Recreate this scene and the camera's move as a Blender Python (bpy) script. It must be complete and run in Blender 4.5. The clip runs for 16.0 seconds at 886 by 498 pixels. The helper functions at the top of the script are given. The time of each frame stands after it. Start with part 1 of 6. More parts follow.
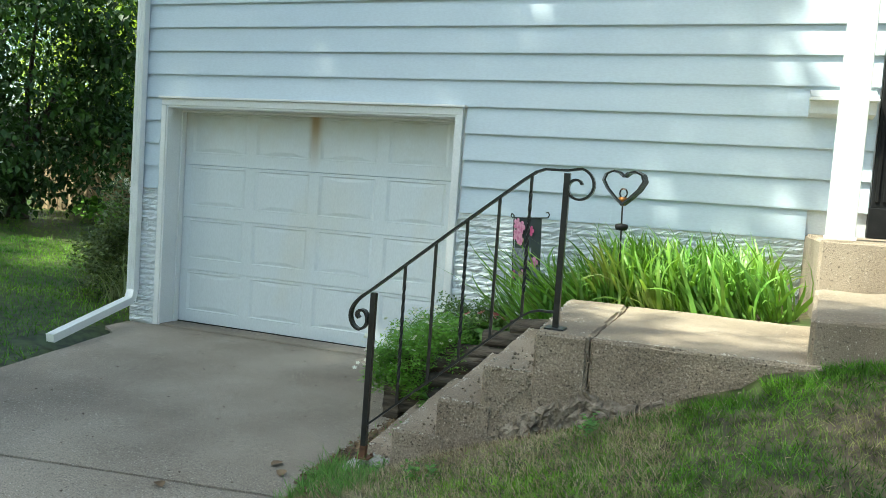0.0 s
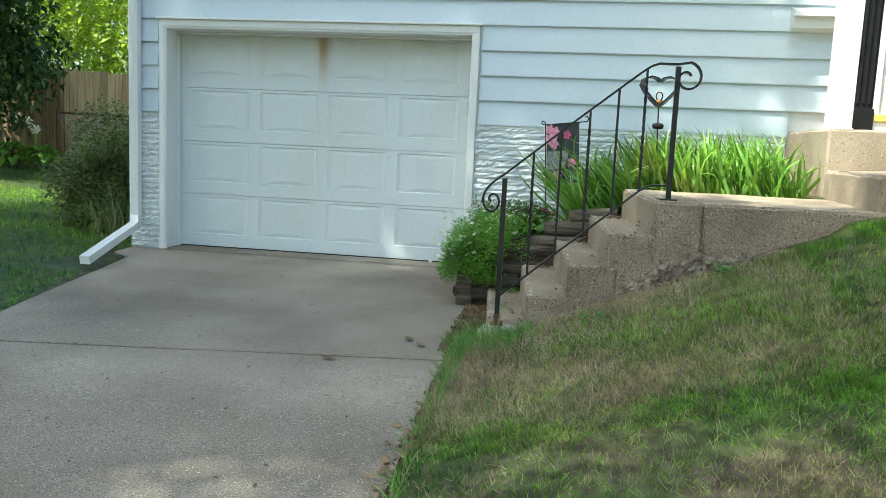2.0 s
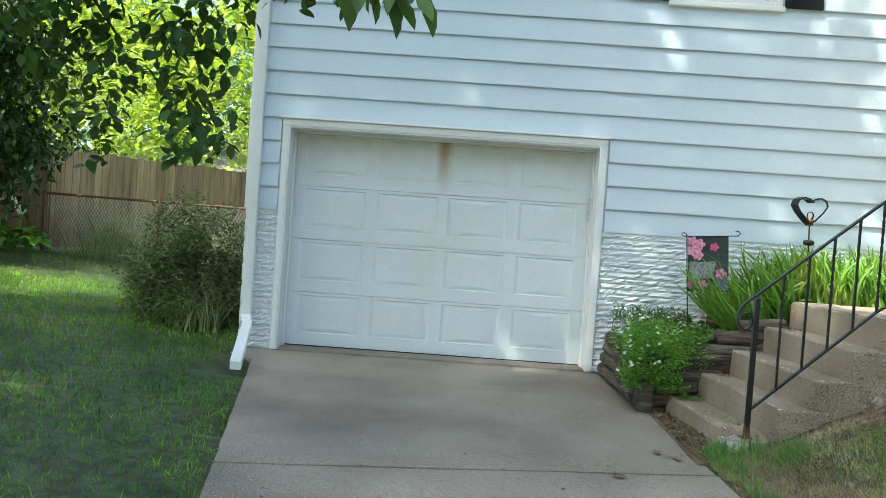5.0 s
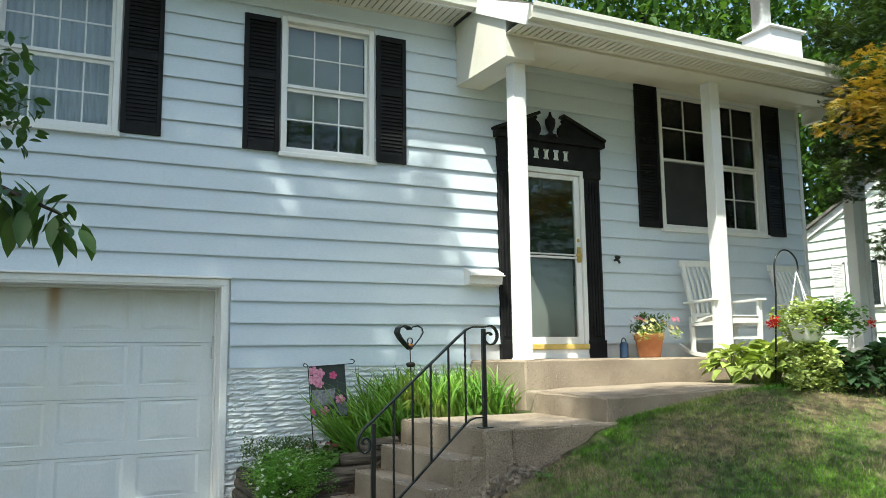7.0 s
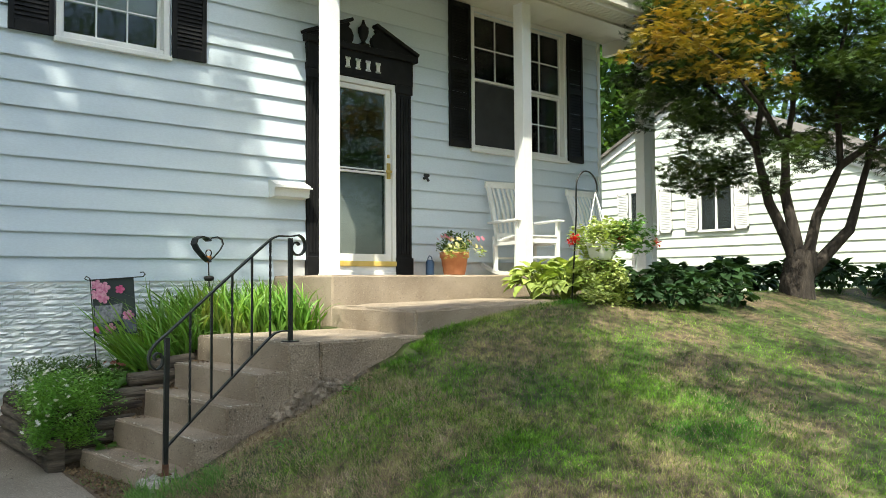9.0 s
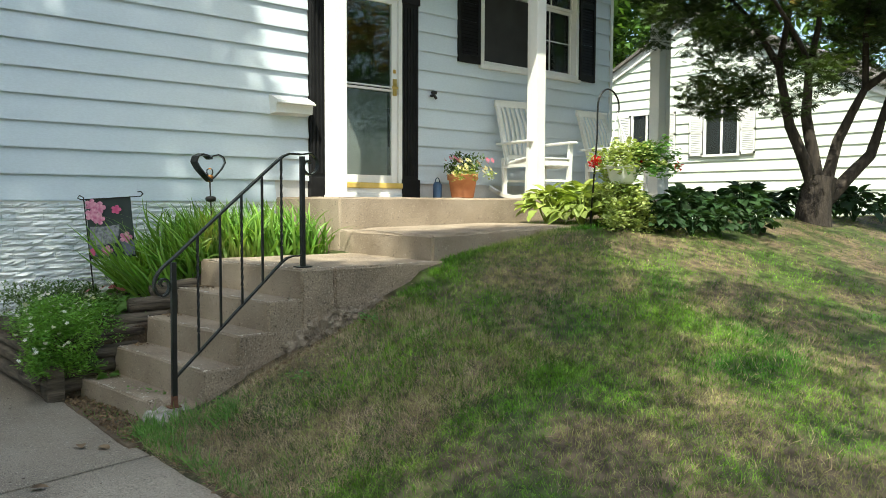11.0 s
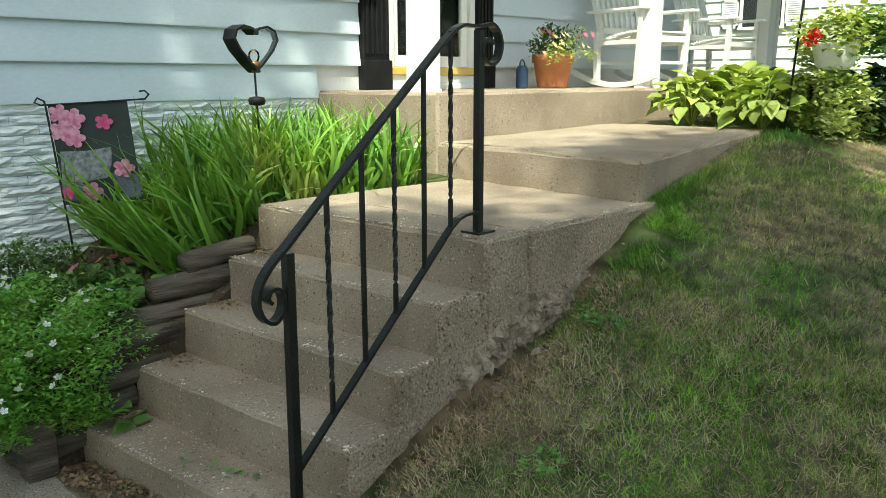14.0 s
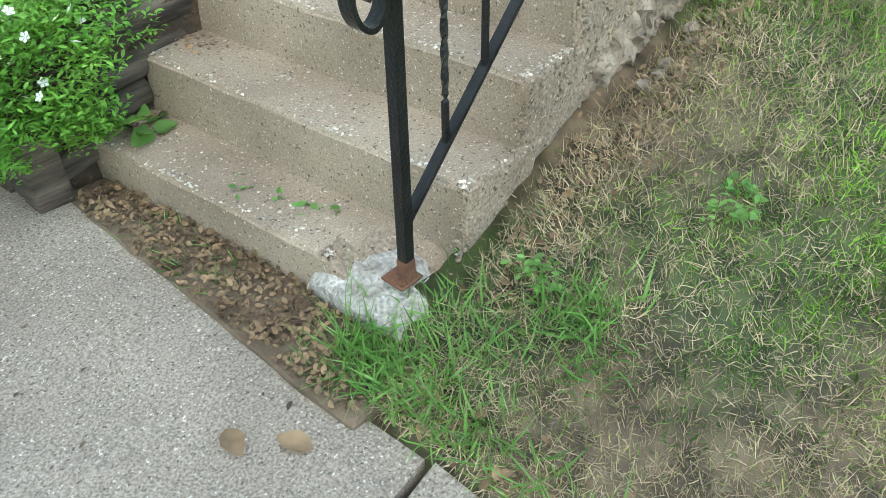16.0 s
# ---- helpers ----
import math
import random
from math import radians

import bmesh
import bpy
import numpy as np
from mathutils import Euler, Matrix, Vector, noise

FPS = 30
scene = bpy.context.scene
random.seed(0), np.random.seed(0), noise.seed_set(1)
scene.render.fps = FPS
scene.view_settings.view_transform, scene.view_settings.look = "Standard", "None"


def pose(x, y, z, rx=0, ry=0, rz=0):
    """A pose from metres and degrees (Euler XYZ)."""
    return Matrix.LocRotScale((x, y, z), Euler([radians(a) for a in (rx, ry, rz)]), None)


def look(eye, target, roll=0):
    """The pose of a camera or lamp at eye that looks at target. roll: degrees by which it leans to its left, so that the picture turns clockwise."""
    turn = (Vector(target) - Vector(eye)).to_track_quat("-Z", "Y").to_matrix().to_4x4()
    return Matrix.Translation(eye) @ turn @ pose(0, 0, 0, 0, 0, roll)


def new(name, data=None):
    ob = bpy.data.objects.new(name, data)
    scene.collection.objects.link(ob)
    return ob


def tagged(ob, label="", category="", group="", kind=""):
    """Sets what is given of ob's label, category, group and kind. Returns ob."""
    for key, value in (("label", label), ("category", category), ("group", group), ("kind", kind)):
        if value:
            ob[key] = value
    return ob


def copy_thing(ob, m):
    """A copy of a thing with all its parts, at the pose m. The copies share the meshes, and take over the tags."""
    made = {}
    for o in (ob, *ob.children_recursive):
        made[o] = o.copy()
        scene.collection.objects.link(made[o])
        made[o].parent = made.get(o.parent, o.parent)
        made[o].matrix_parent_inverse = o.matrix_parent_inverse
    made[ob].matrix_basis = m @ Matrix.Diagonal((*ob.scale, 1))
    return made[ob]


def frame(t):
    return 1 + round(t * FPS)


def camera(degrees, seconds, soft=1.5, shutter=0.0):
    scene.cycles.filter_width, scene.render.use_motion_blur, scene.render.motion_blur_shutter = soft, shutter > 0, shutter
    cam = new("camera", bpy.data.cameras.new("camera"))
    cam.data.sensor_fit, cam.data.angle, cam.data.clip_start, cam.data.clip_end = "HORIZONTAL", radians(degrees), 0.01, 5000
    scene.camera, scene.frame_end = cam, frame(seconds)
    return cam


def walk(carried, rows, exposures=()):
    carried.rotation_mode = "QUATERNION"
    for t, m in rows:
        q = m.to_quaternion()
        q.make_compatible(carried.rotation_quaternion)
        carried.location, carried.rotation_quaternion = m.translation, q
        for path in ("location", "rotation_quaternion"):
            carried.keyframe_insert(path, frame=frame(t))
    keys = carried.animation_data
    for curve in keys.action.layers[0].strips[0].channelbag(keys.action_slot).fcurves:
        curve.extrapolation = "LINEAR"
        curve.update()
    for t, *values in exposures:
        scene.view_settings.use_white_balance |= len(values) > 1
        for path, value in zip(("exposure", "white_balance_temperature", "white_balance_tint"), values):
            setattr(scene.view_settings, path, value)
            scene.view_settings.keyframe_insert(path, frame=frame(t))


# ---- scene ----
cam = camera(58.3, 16.0, soft=0.6)
PATH = [
    (0, (5.045, -6.043, 1.441), (4.358, -4.17, 1.293), 4.0),
    (0.5, (4.751, -6.218, 1.368), (4.115, -4.329, 1.195), 2.2),
    (1, (4.44, -6.493, 1.209), (3.875, -4.587, 0.99), 1.6),
    (1.5, (4.094, -6.721, 1.106), (3.679, -4.784, 0.831), 3.6),
    (2, (3.791, -6.939, 1.089), (3.481, -4.98, 0.828), 2.6),
    (2.5, (3.486, -7.034, 1.105), (3.243, -5.067, 0.836), 2.5),
    (3, (3.08, -7.14, 1.115), (2.702, -5.187, 0.909), 1.9),
    (3.2, (2.965, -7.135, 1.138), (2.543, -5.191, 0.933), 2.1),
    (5.3, (1.565, -7.28, 1.223), (1.706, -5.285, 1.192), 4.0),
    (5.5, (1.554, -7.322, 1.255), (1.833, -5.342, 1.229), 3.8),
    (6, (1.546, -7.471, 1.324), (2.124, -5.557, 1.364), 1.8),
    (6.5, (1.496, -7.601, 1.34), (2.224, -5.753, 1.574), 0.5),
    (7, (1.502, -7.605, 1.361), (2.367, -5.822, 1.628), -0.7),
    (7.5, (1.492, -7.556, 1.352), (2.535, -5.867, 1.593), -1.4),
    (8, (1.554, -7.449, 1.313), (2.747, -5.852, 1.474), -0.9),
    (8.5, (1.566, -7.421, 1.276), (2.824, -5.87, 1.372), -0.1),
    (8.7, (1.575, -7.383, 1.255), (2.852, -5.847, 1.345), -0.1),
    (10.8, (1.653, -7.039, 1.261), (2.952, -5.52, 1.194), 0.1),
    (11, (1.637, -6.915, 1.254), (2.949, -5.41, 1.141), 0.2),
    (11.5, (1.602, -6.542, 1.277), (2.942, -5.073, 1.057), 0.5),
    (12, (1.69, -6.118, 1.282), (3.031, -4.652, 1.051), 0.1),
    (12.5, (1.761, -5.674, 1.282), (3.133, -4.227, 1.132), -0.1),
    (13, (1.879, -5.206, 1.301), (3.257, -3.772, 1.092), 0.2),
    (13.5, (2.048, -4.753, 1.362), (3.445, -3.345, 1.107), -0.1),
    (14, (2.171, -4.346, 1.389), (3.584, -2.994, 0.971), -0.1),
    (14.5, (2.389, -4.035, 1.362), (3.742, -2.7, 0.739), -0.8),
    (15, (2.462, -3.772, 1.347), (3.749, -2.536, 0.444), -0.7),
    (15.5, (2.459, -3.6, 1.348), (3.642, -2.484, 0.184), -0.9),
    (16, (2.473, -3.544, 1.325), (3.605, -2.495, 0.043), -1.2),
]
walk(cam, [(t, look(eye, target, roll)) for t, eye, target, roll in PATH],
     exposures=[(0.0, 1.38, 6500, -8), (1.5, 1.44, 6500, -7), (3.2, 1.52, 6500, -4), (5.5, 1.46, 6500, -3), (6.0, 1.36, 6500, -3), (6.5, 1.12, 6500, -3), (7.0, 1.02, 6500, -2), (8.5, 1.08, 6800, 0), (12.5, 1.02, 6850, -5), (14.0, 1.10, 6800, -8), (14.5, 1.25, 6700, -7), (15.0, 1.62, 6500, -7), (15.5, 2.25, 6500, -6), (16.0, 2.55, 6500, -5)])

# ---- light ----
SUN = Vector((-1.14, -1.0, 2.4)).normalized()
world = bpy.data.worlds.new("sky")
scene.world = world
world.use_nodes = True
sky = world.node_tree.nodes.new("ShaderNodeTexSky")
sky.sky_type, sky.sun_disc = "NISHITA", False
sky.sun_elevation, sky.sun_rotation = radians(57.7), radians(-131)
sky.air_density, sky.dust_density = 1.0, 2.5
world.node_tree.links.new(sky.outputs[0], world.node_tree.nodes["Background"].inputs[0])
world.node_tree.nodes["Background"].inputs[1].default_value = 0.15
sun = new("sun", bpy.data.lights.new("sun", "SUN"))
sun.data.energy, sun.data.angle, sun.data.color = 4.1, radians(0.6), (1.0, 0.95, 0.86)
sun.matrix_world = look(SUN * 40, (0, 0, 0))

# ---- helpers of this scene ----


def thing(name, at, label, category, group="", kind=""):
    ob = new(name)
    ob.empty_display_size = 0.2
    ob.location = at
    return tagged(ob, label, category, group, kind)


def hang(ob, parent):
    if parent is not None:
        ob.parent = parent
        if parent.type == "EMPTY":
            ob.matrix_parent_inverse = Matrix.Translation(-Vector(parent.location))
    return ob


def part(name, bm, material, parent=None, label="", smooth=False):
    me = bpy.data.meshes.new(name)
    bmesh.ops.recalc_face_normals(bm, faces=bm.faces)
    bm.to_mesh(me)
    bm.free()
    if smooth:
        me.polygons.foreach_set("use_smooth", [True] * len(me.polygons))
    me.materials.append(material)
    return tagged(hang(new(name, me), parent), label)


def solid(name, bm, material, label, category, group="", kind="", smooth=False):
    return tagged(part(name, bm, material, None, label, smooth), "", category, group, kind)


def box(bm, x0, x1, y0, y1, z0, z1, bevel=0.0):
    vs = [bm.verts.new((x, y, z)) for z in (z0, z1) for y in (y0, y1) for x in (x0, x1)]
    fs = [bm.faces.new([vs[i] for i in f]) for f in
          ((0, 2, 3, 1), (4, 5, 7, 6), (0, 1, 5, 4), (2, 6, 7, 3), (0, 4, 6, 2), (1, 3, 7, 5))]
    if bevel:
        es = list({e for f in fs for e in f.edges})
        bmesh.ops.bevel(bm, geom=es, offset=bevel, segments=2, profile=0.5, affect="EDGES")
    return bm


def boxes(*dims, bevel=0.0):
    bm = bmesh.new()
    for d in dims:
        box(bm, *d, bevel=bevel)
    return bm


def prism(bm, pts, axis, a0, a1):
    """A closed outline pts, in the two axes other than axis, drawn out from a0 to a1."""
    def put(p, a):
        return {"x": (a, p[0], p[1]), "y": (p[0], a, p[1]), "z": (p[0], p[1], a)}[axis]
    lo = [bm.verts.new(put(p, a0)) for p in pts]
    hi = [bm.verts.new(put(p, a1)) for p in pts]
    n = len(pts)
    bm.faces.new(lo[::-1])
    bm.faces.new(hi)
    for i in range(n):
        bm.faces.new((lo[i], lo[(i + 1) % n], hi[(i + 1) % n], hi[i]))
    return bm


def tube(bm, pts, r, n=8, flat=None):
    """A round bar along pts; r is one radius or one for each point."""
    pts = [Vector(p) for p in pts]
    rs = r if isinstance(r, (list, tuple)) else [r] * len(pts)
    rings, up = [], None
    for i, p in enumerate(pts):
        d = (pts[min(i + 1, len(pts) - 1)] - pts[max(i - 1, 0)]).normalized()
        if up is None:
            up = d.orthogonal().normalized()
        up = (up - d * up.dot(d)).normalized()
        side = d.cross(up)
        rings.append([bm.verts.new(p + rs[i] * (math.cos(2 * math.pi * k / n) * up + math.sin(2 * math.pi * k / n) * side)) for k in range(n)])
    for a, b in zip(rings, rings[1:]):
        for k in range(n):
            bm.faces.new((a[k], a[(k + 1) % n], b[(k + 1) % n], b[k]))
    bm.faces.new(rings[0][::-1])
    bm.faces.new(rings[-1])
    return bm


def ribbon(bm, pts, wide, thick, across=(0, 1, 0)):
    """A flat bar along pts: wide along the vector across, thick along the other way."""
    pts, across = [Vector(p) for p in pts], Vector(across).normalized()
    rings = []
    for i, p in enumerate(pts):
        d = (pts[min(i + 1, len(pts) - 1)] - pts[max(i - 1, 0)]).normalized()
        nrm = d.cross(across).normalized()
        rings.append([bm.verts.new(p + across * (wide / 2 * a) + nrm * (thick / 2 * b)) for a, b in ((-1, -1), (1, -1), (1, 1), (-1, 1))])
    for a, b in zip(rings, rings[1:]):
        for k in range(4):
            bm.faces.new((a[k], a[(k + 1) % 4], b[(k + 1) % 4], b[k]))
    bm.faces.new(rings[0][::-1])
    bm.faces.new(rings[-1])
    return bm


def lathe(bm, profile, at, n=20):
    """Turns (radius, height) pairs round the upright through at."""
    at = Vector(at)
    rings = [[bm.verts.new(at + Vector((r * math.cos(2 * math.pi * k / n), r * math.sin(2 * math.pi * k / n), z))) for k in range(n)] for r, z in profile]
    for a, b in zip(rings, rings[1:]):
        for k in range(n):
            bm.faces.new((a[k], a[(k + 1) % n], b[(k + 1) % n], b[k]))
    bm.faces.new(rings[0][::-1])
    bm.faces.new(rings[-1])
    return bm


def rough_box(x0, x1, y0, y1, z0, z1, step=0.06, amount=0.006, bevel=0.012, seed=0.0):
    """A cast block whose faces are uneven and whose edges are worn."""
    bm = boxes((x0, x1, y0, y1, z0, z1))
    for ax, (lo, hi) in enumerate(((x0, x1), (y0, y1), (z0, z1))):
        n = max(1, min(60, round((hi - lo) / step)))
        rim = bevel * 1.1
        for f in [rim / (hi - lo)] + [i / n for i in range(1, n)] + [1 - rim / (hi - lo)]:
            co = Vector((0, 0, 0))
            co[ax] = lo + (hi - lo) * f
            no = Vector((0, 0, 0))
            no[ax] = 1
            bmesh.ops.bisect_plane(bm, geom=bm.verts[:] + bm.edges[:] + bm.faces[:], plane_co=co, plane_no=no)
    lim = ((x0, x1), (y0, y1), (z0, z1))
    for v in bm.verts:
        on = [sum((-1 if abs(v.co[a] - lim[a][0]) < 1e-5 else 1 if abs(v.co[a] - lim[a][1]) < 1e-5 else 0, )) for a in range(3)]
        k = sum(1 for o in on if o)
        chip = bevel * (0.6 + 0.8 * noise.noise(v.co * 9 + Vector((seed, 0, 0)))) if k > 1 else 0
        for a in range(3):
            if on[a]:
                v.co[a] -= on[a] * max(0, chip)
        v.co += noise.noise_vector(v.co * 7 + Vector((seed, 3, 1))) * amount
    return bm


def swarm(name, verts, faces, mats, places, material, parent=None, label="", tints=None):
    """One mesh of many alike pieces: verts (k, 3) turned by mats (n, 3, 3) and set at places (n, 3)."""
    verts = np.asarray(verts, float)
    n, k = len(places), len(verts)
    allv = (np.einsum("nij,kj->nki", mats, verts) + np.asarray(places)[:, None, :]).reshape(-1, 3)
    sizes = np.array([len(f) for f in faces])
    flat = np.concatenate([np.array(f) for f in faces])
    loops = (flat[None, :] + (np.arange(n) * k)[:, None]).ravel()
    totals = np.tile(sizes, n)
    me = bpy.data.meshes.new(name)
    me.vertices.add(len(allv))
    me.vertices.foreach_set("co", allv.ravel())
    me.loops.add(len(loops))
    me.loops.foreach_set("vertex_index", loops.astype(np.int32))
    me.polygons.add(len(totals))
    me.polygons.foreach_set("loop_start", np.concatenate([[0], np.cumsum(totals)[:-1]]).astype(np.int32))
    me.polygons.foreach_set("loop_total", totals.astype(np.int32))
    me.update(calc_edges=True)
    me.materials.append(material)
    return tagged(hang(new(name, me), parent), label)


def turns(rz, rx, ry=None, size=None):
    """Rotation matrices (n, 3, 3): tilt by rx about x, roll by ry about y, then turn by rz about z, times size."""
    rz, rx = np.asarray(rz, float), np.asarray(rx, float)
    ry = np.zeros_like(rz) if ry is None else np.asarray(ry, float)
    cz, sz, cx, sx, cy, sy = np.cos(rz), np.sin(rz), np.cos(rx), np.sin(rx), np.cos(ry), np.sin(ry)
    o, i = np.zeros_like(rz), np.ones_like(rz)
    mz = np.stack([cz, -sz, o, sz, cz, o, o, o, i], 1).reshape(-1, 3, 3)
    mx = np.stack([i, o, o, o, cx, -sx, o, sx, cx], 1).reshape(-1, 3, 3)
    my = np.stack([cy, o, sy, o, i, o, -sy, o, cy], 1).reshape(-1, 3, 3)
    m = mz @ mx @ my
    return m if size is None else m * np.asarray(size, float).reshape(-1, 1, 1)


rng = np.random.default_rng(7)

# ---- materials ----


def surf(name, c1, c2, scale=3.0, rough=0.7, bump=0.2, fine=60.0, metal=0.0, c3=None, spots=(0.62, 0.72), spot_scale=20.0,
         vary="", amount=0.25, through_light=0.0, spec=0.5, stretch=None, depth=0.004, coat=0.0, grit=0.05, pits=None):
    """A surface between two colours by coarse noise, with grain and relief, spots of a third colour, and variation from piece to piece."""
    m = bpy.data.materials.new(name)
    m.use_nodes = True
    nt = m.node_tree
    nd, ln = nt.nodes, nt.links.new
    pr = nd["Principled BSDF"]
    geo = nd.new("ShaderNodeNewGeometry")
    pos = geo.outputs["Position"]
    if stretch:
        mp = nd.new("ShaderNodeMapping")
        mp.inputs["Scale"].default_value = stretch
        ln(pos, mp.inputs["Vector"])
        pos = mp.outputs[0]

    def noisy(sc, detail):
        t = nd.new("ShaderNodeTexNoise")
        t.inputs["Scale"].default_value, t.inputs["Detail"].default_value = sc, detail
        ln(pos, t.inputs["Vector"])
        return t.outputs["Fac"]

    def mix(fac, a, b, mode="MIX"):
        x = nd.new("ShaderNodeMix")
        x.data_type, x.blend_type = "RGBA", mode
        for sock, v in ((x.inputs["Factor"], fac), (x.inputs["A"], a), (x.inputs["B"], b)):
            if isinstance(v, (int, float)):
                sock.default_value = v
            elif isinstance(v, tuple):
                sock.default_value = (*v, 1)
            else:
                ln(v, sock)
        return x.outputs["Result"]

    def ramp(v, lo, hi):
        r = nd.new("ShaderNodeMapRange")
        r.inputs["From Min"].default_value, r.inputs["From Max"].default_value = lo, hi
        ln(v, r.inputs["Value"])
        return r.outputs[0]

    coarse, grain = noisy(scale, 5), noisy(fine, 3)
    col = mix(ramp(coarse, 0.32, 0.68), c1, c2)
    if c3:
        col = mix(ramp(noisy(spot_scale, 4), *spots), col, c3)
    if pits:
        col = mix(ramp(noisy(spot_scale * 0.8 + 11, 3), 0.37, 0.33), col, pits)
    grey = mix(ramp(grain, 0.3, 0.7), (1 - grit, 1 - grit, 1 - grit), (1 + 0.6 * grit, 1 + 0.6 * grit, 1 + 0.6 * grit))
    col = mix(1.0, col, grey, "MULTIPLY")
    if vary:
        if vary == "object":
            rnd = nd.new("ShaderNodeObjectInfo").outputs["Random"]
        else:
            rnd = geo.outputs["Random Per Island"]
        hsv = nd.new("ShaderNodeHueSaturation")
        ln(col, hsv.inputs["Color"])
        v = nd.new("ShaderNodeMapRange")
        v.inputs["To Min"].default_value, v.inputs["To Max"].default_value = 1 - amount, 1 + amount
        ln(rnd, v.inputs["Value"])
        ln(v.outputs[0], hsv.inputs["Value"])
        col = hsv.outputs[0]
    ln(col, pr.inputs["Base Color"])
    pr.inputs["Roughness"].default_value, pr.inputs["Metallic"].default_value = rough, metal
    pr.inputs["Specular IOR Level"].default_value = spec
    pr.inputs["Coat Weight"].default_value = coat
    if bump:
        b = nd.new("ShaderNodeBump")
        b.inputs["Strength"].default_value, b.inputs["Distance"].default_value = bump, depth
        ln(grain, b.inputs["Height"])
        ln(b.outputs[0], pr.inputs["Normal"])
    if through_light:
        tr = nd.new("ShaderNodeBsdfTranslucent")
        ln(mix(1.0, col, (1.0, 1.0, 0.45), "MULTIPLY"), tr.inputs["Color"])
        ms = nd.new("ShaderNodeMixShader")
        ms.inputs[0].default_value = through_light
        ln(pr.outputs[0], ms.inputs[1])
        ln(tr.outputs[0], ms.inputs[2])
        ln(ms.outputs[0], nd["Material Output"].inputs["Surface"])
    return m


def glassy(name, tint=(0.85, 0.9, 0.9), clear=0.6):
    """A window pane: a sheet that lets most light straight through and mirrors the rest."""
    m = bpy.data.materials.new(name)
    m.use_nodes = True
    nd, ln = m.node_tree.nodes, m.node_tree.links.new
    nd.remove(nd["Principled BSDF"])
    gl, tp, ms, fr = (nd.new(k) for k in ("ShaderNodeBsdfGlossy", "ShaderNodeBsdfTransparent", "ShaderNodeMixShader", "ShaderNodeFresnel"))
    gl.inputs["Roughness"].default_value = 0.02
    tp.inputs["Color"].default_value = (*tint, 1)
    fr.inputs["IOR"].default_value = 1.5
    ln(fr.outputs[0], ms.inputs[0])
    ln(tp.outputs[0], ms.inputs[1])
    ln(gl.outputs[0], ms.inputs[2])
    ln(ms.outputs[0], nd["Material Output"].inputs["Surface"])
    return m


M_SIDING = surf("siding_paint", (0.61, 0.69, 0.77), (0.655, 0.73, 0.80), 1.2, 0.5, 0.0, 90, vary="object", amount=0.012, stretch=(0.4, 1, 1))
M_TRIM = surf("trim_paint", (0.78, 0.78, 0.77), (0.84, 0.84, 0.83), 2.0, 0.45, 0.08, 70)
M_PORCH_WHITE = surf("porch_paint", (0.70, 0.675, 0.60), (0.77, 0.745, 0.68), 1.6, 0.5, 0.08, 60)
M_BRICK = surf("painted_split_brick", (0.70, 0.74, 0.77), (0.80, 0.82, 0.84), 6.0, 0.6, 0.9, 22, vary="object", amount=0.05, stretch=(0.35, 1, 2.2), depth=0.02)
M_MORTAR = surf("painted_mortar", (0.62, 0.63, 0.64), (0.72, 0.72, 0.72), 8, 0.8, 0.4, 60)
M_GARAGE = surf("garage_door_paint", (0.67, 0.715, 0.735), (0.72, 0.76, 0.78), 0.9, 0.4, 0.05, 80, c3=(0.70, 0.69, 0.62), spots=(0.60, 0.85), spot_scale=1.3, stretch=(1, 1, 0.45))
M_DRIVE = surf("driveway_concrete", (0.17, 0.138, 0.105), (0.40, 0.345, 0.28), 0.75, 0.85, 1.0, 150, c3=(0.56, 0.51, 0.44), spots=(0.63, 0.67), spot_scale=105, depth=0.005, grit=0.5, pits=(0.13, 0.108, 0.085))
M_STEP = surf("step_concrete", (0.235, 0.182, 0.133), (0.385, 0.31, 0.235), 2.2, 0.92, 0.8, 190, c3=(0.52, 0.45, 0.37), spots=(0.65, 0.68), spot_scale=95, depth=0.005, grit=0.28, pits=(0.135, 0.104, 0.076))
M_STEP_SIDE = surf("eroded_concrete", (0.225, 0.175, 0.13), (0.33, 0.265, 0.20), 3, 0.95, 0.9, 110, c3=(0.42, 0.35, 0.28), spots=(0.62, 0.67), spot_scale=85, depth=0.008, grit=0.45, pits=(0.085, 0.064, 0.046))
M_CHIP = surf("broken_concrete", (0.50, 0.48, 0.44), (0.30, 0.27, 0.23), 22, 0.95, 1.0, 90, depth=0.012, grit=0.4)
M_RUBBLE = surf("crumbled_concrete", (0.13, 0.10, 0.075), (0.33, 0.275, 0.215), 18, 0.95, 1.0, 70, depth=0.015)
M_IRON = surf("black_iron", (0.006, 0.006, 0.007), (0.014, 0.015, 0.016), 20, 0.30, 0.5, 120, c3=(0.07, 0.04, 0.022), spots=(0.72, 0.78), spot_scale=45, spec=0.4)
M_RUST = surf("rusted_iron", (0.09, 0.04, 0.025), (0.16, 0.075, 0.04), 40, 0.85, 0.8, 120)
M_BLACK = surf("black_shutter_paint", (0.008, 0.008, 0.009), (0.015, 0.015, 0.016), 8, 0.6, 0.2, 60, spec=0.2)
M_GLASS = glassy("window_glass")
M_SCREEN = surf("dark_screen", (0.02, 0.021, 0.022), (0.035, 0.036, 0.038), 3, 0.7, 0.1, 200)
# Near-black colour that stands in for the unlit insides of the house.
M_ROOM_SHADE = surf("room_shade", (0.03, 0.03, 0.032), (0.05, 0.05, 0.05), 2, 0.9, 0.0)
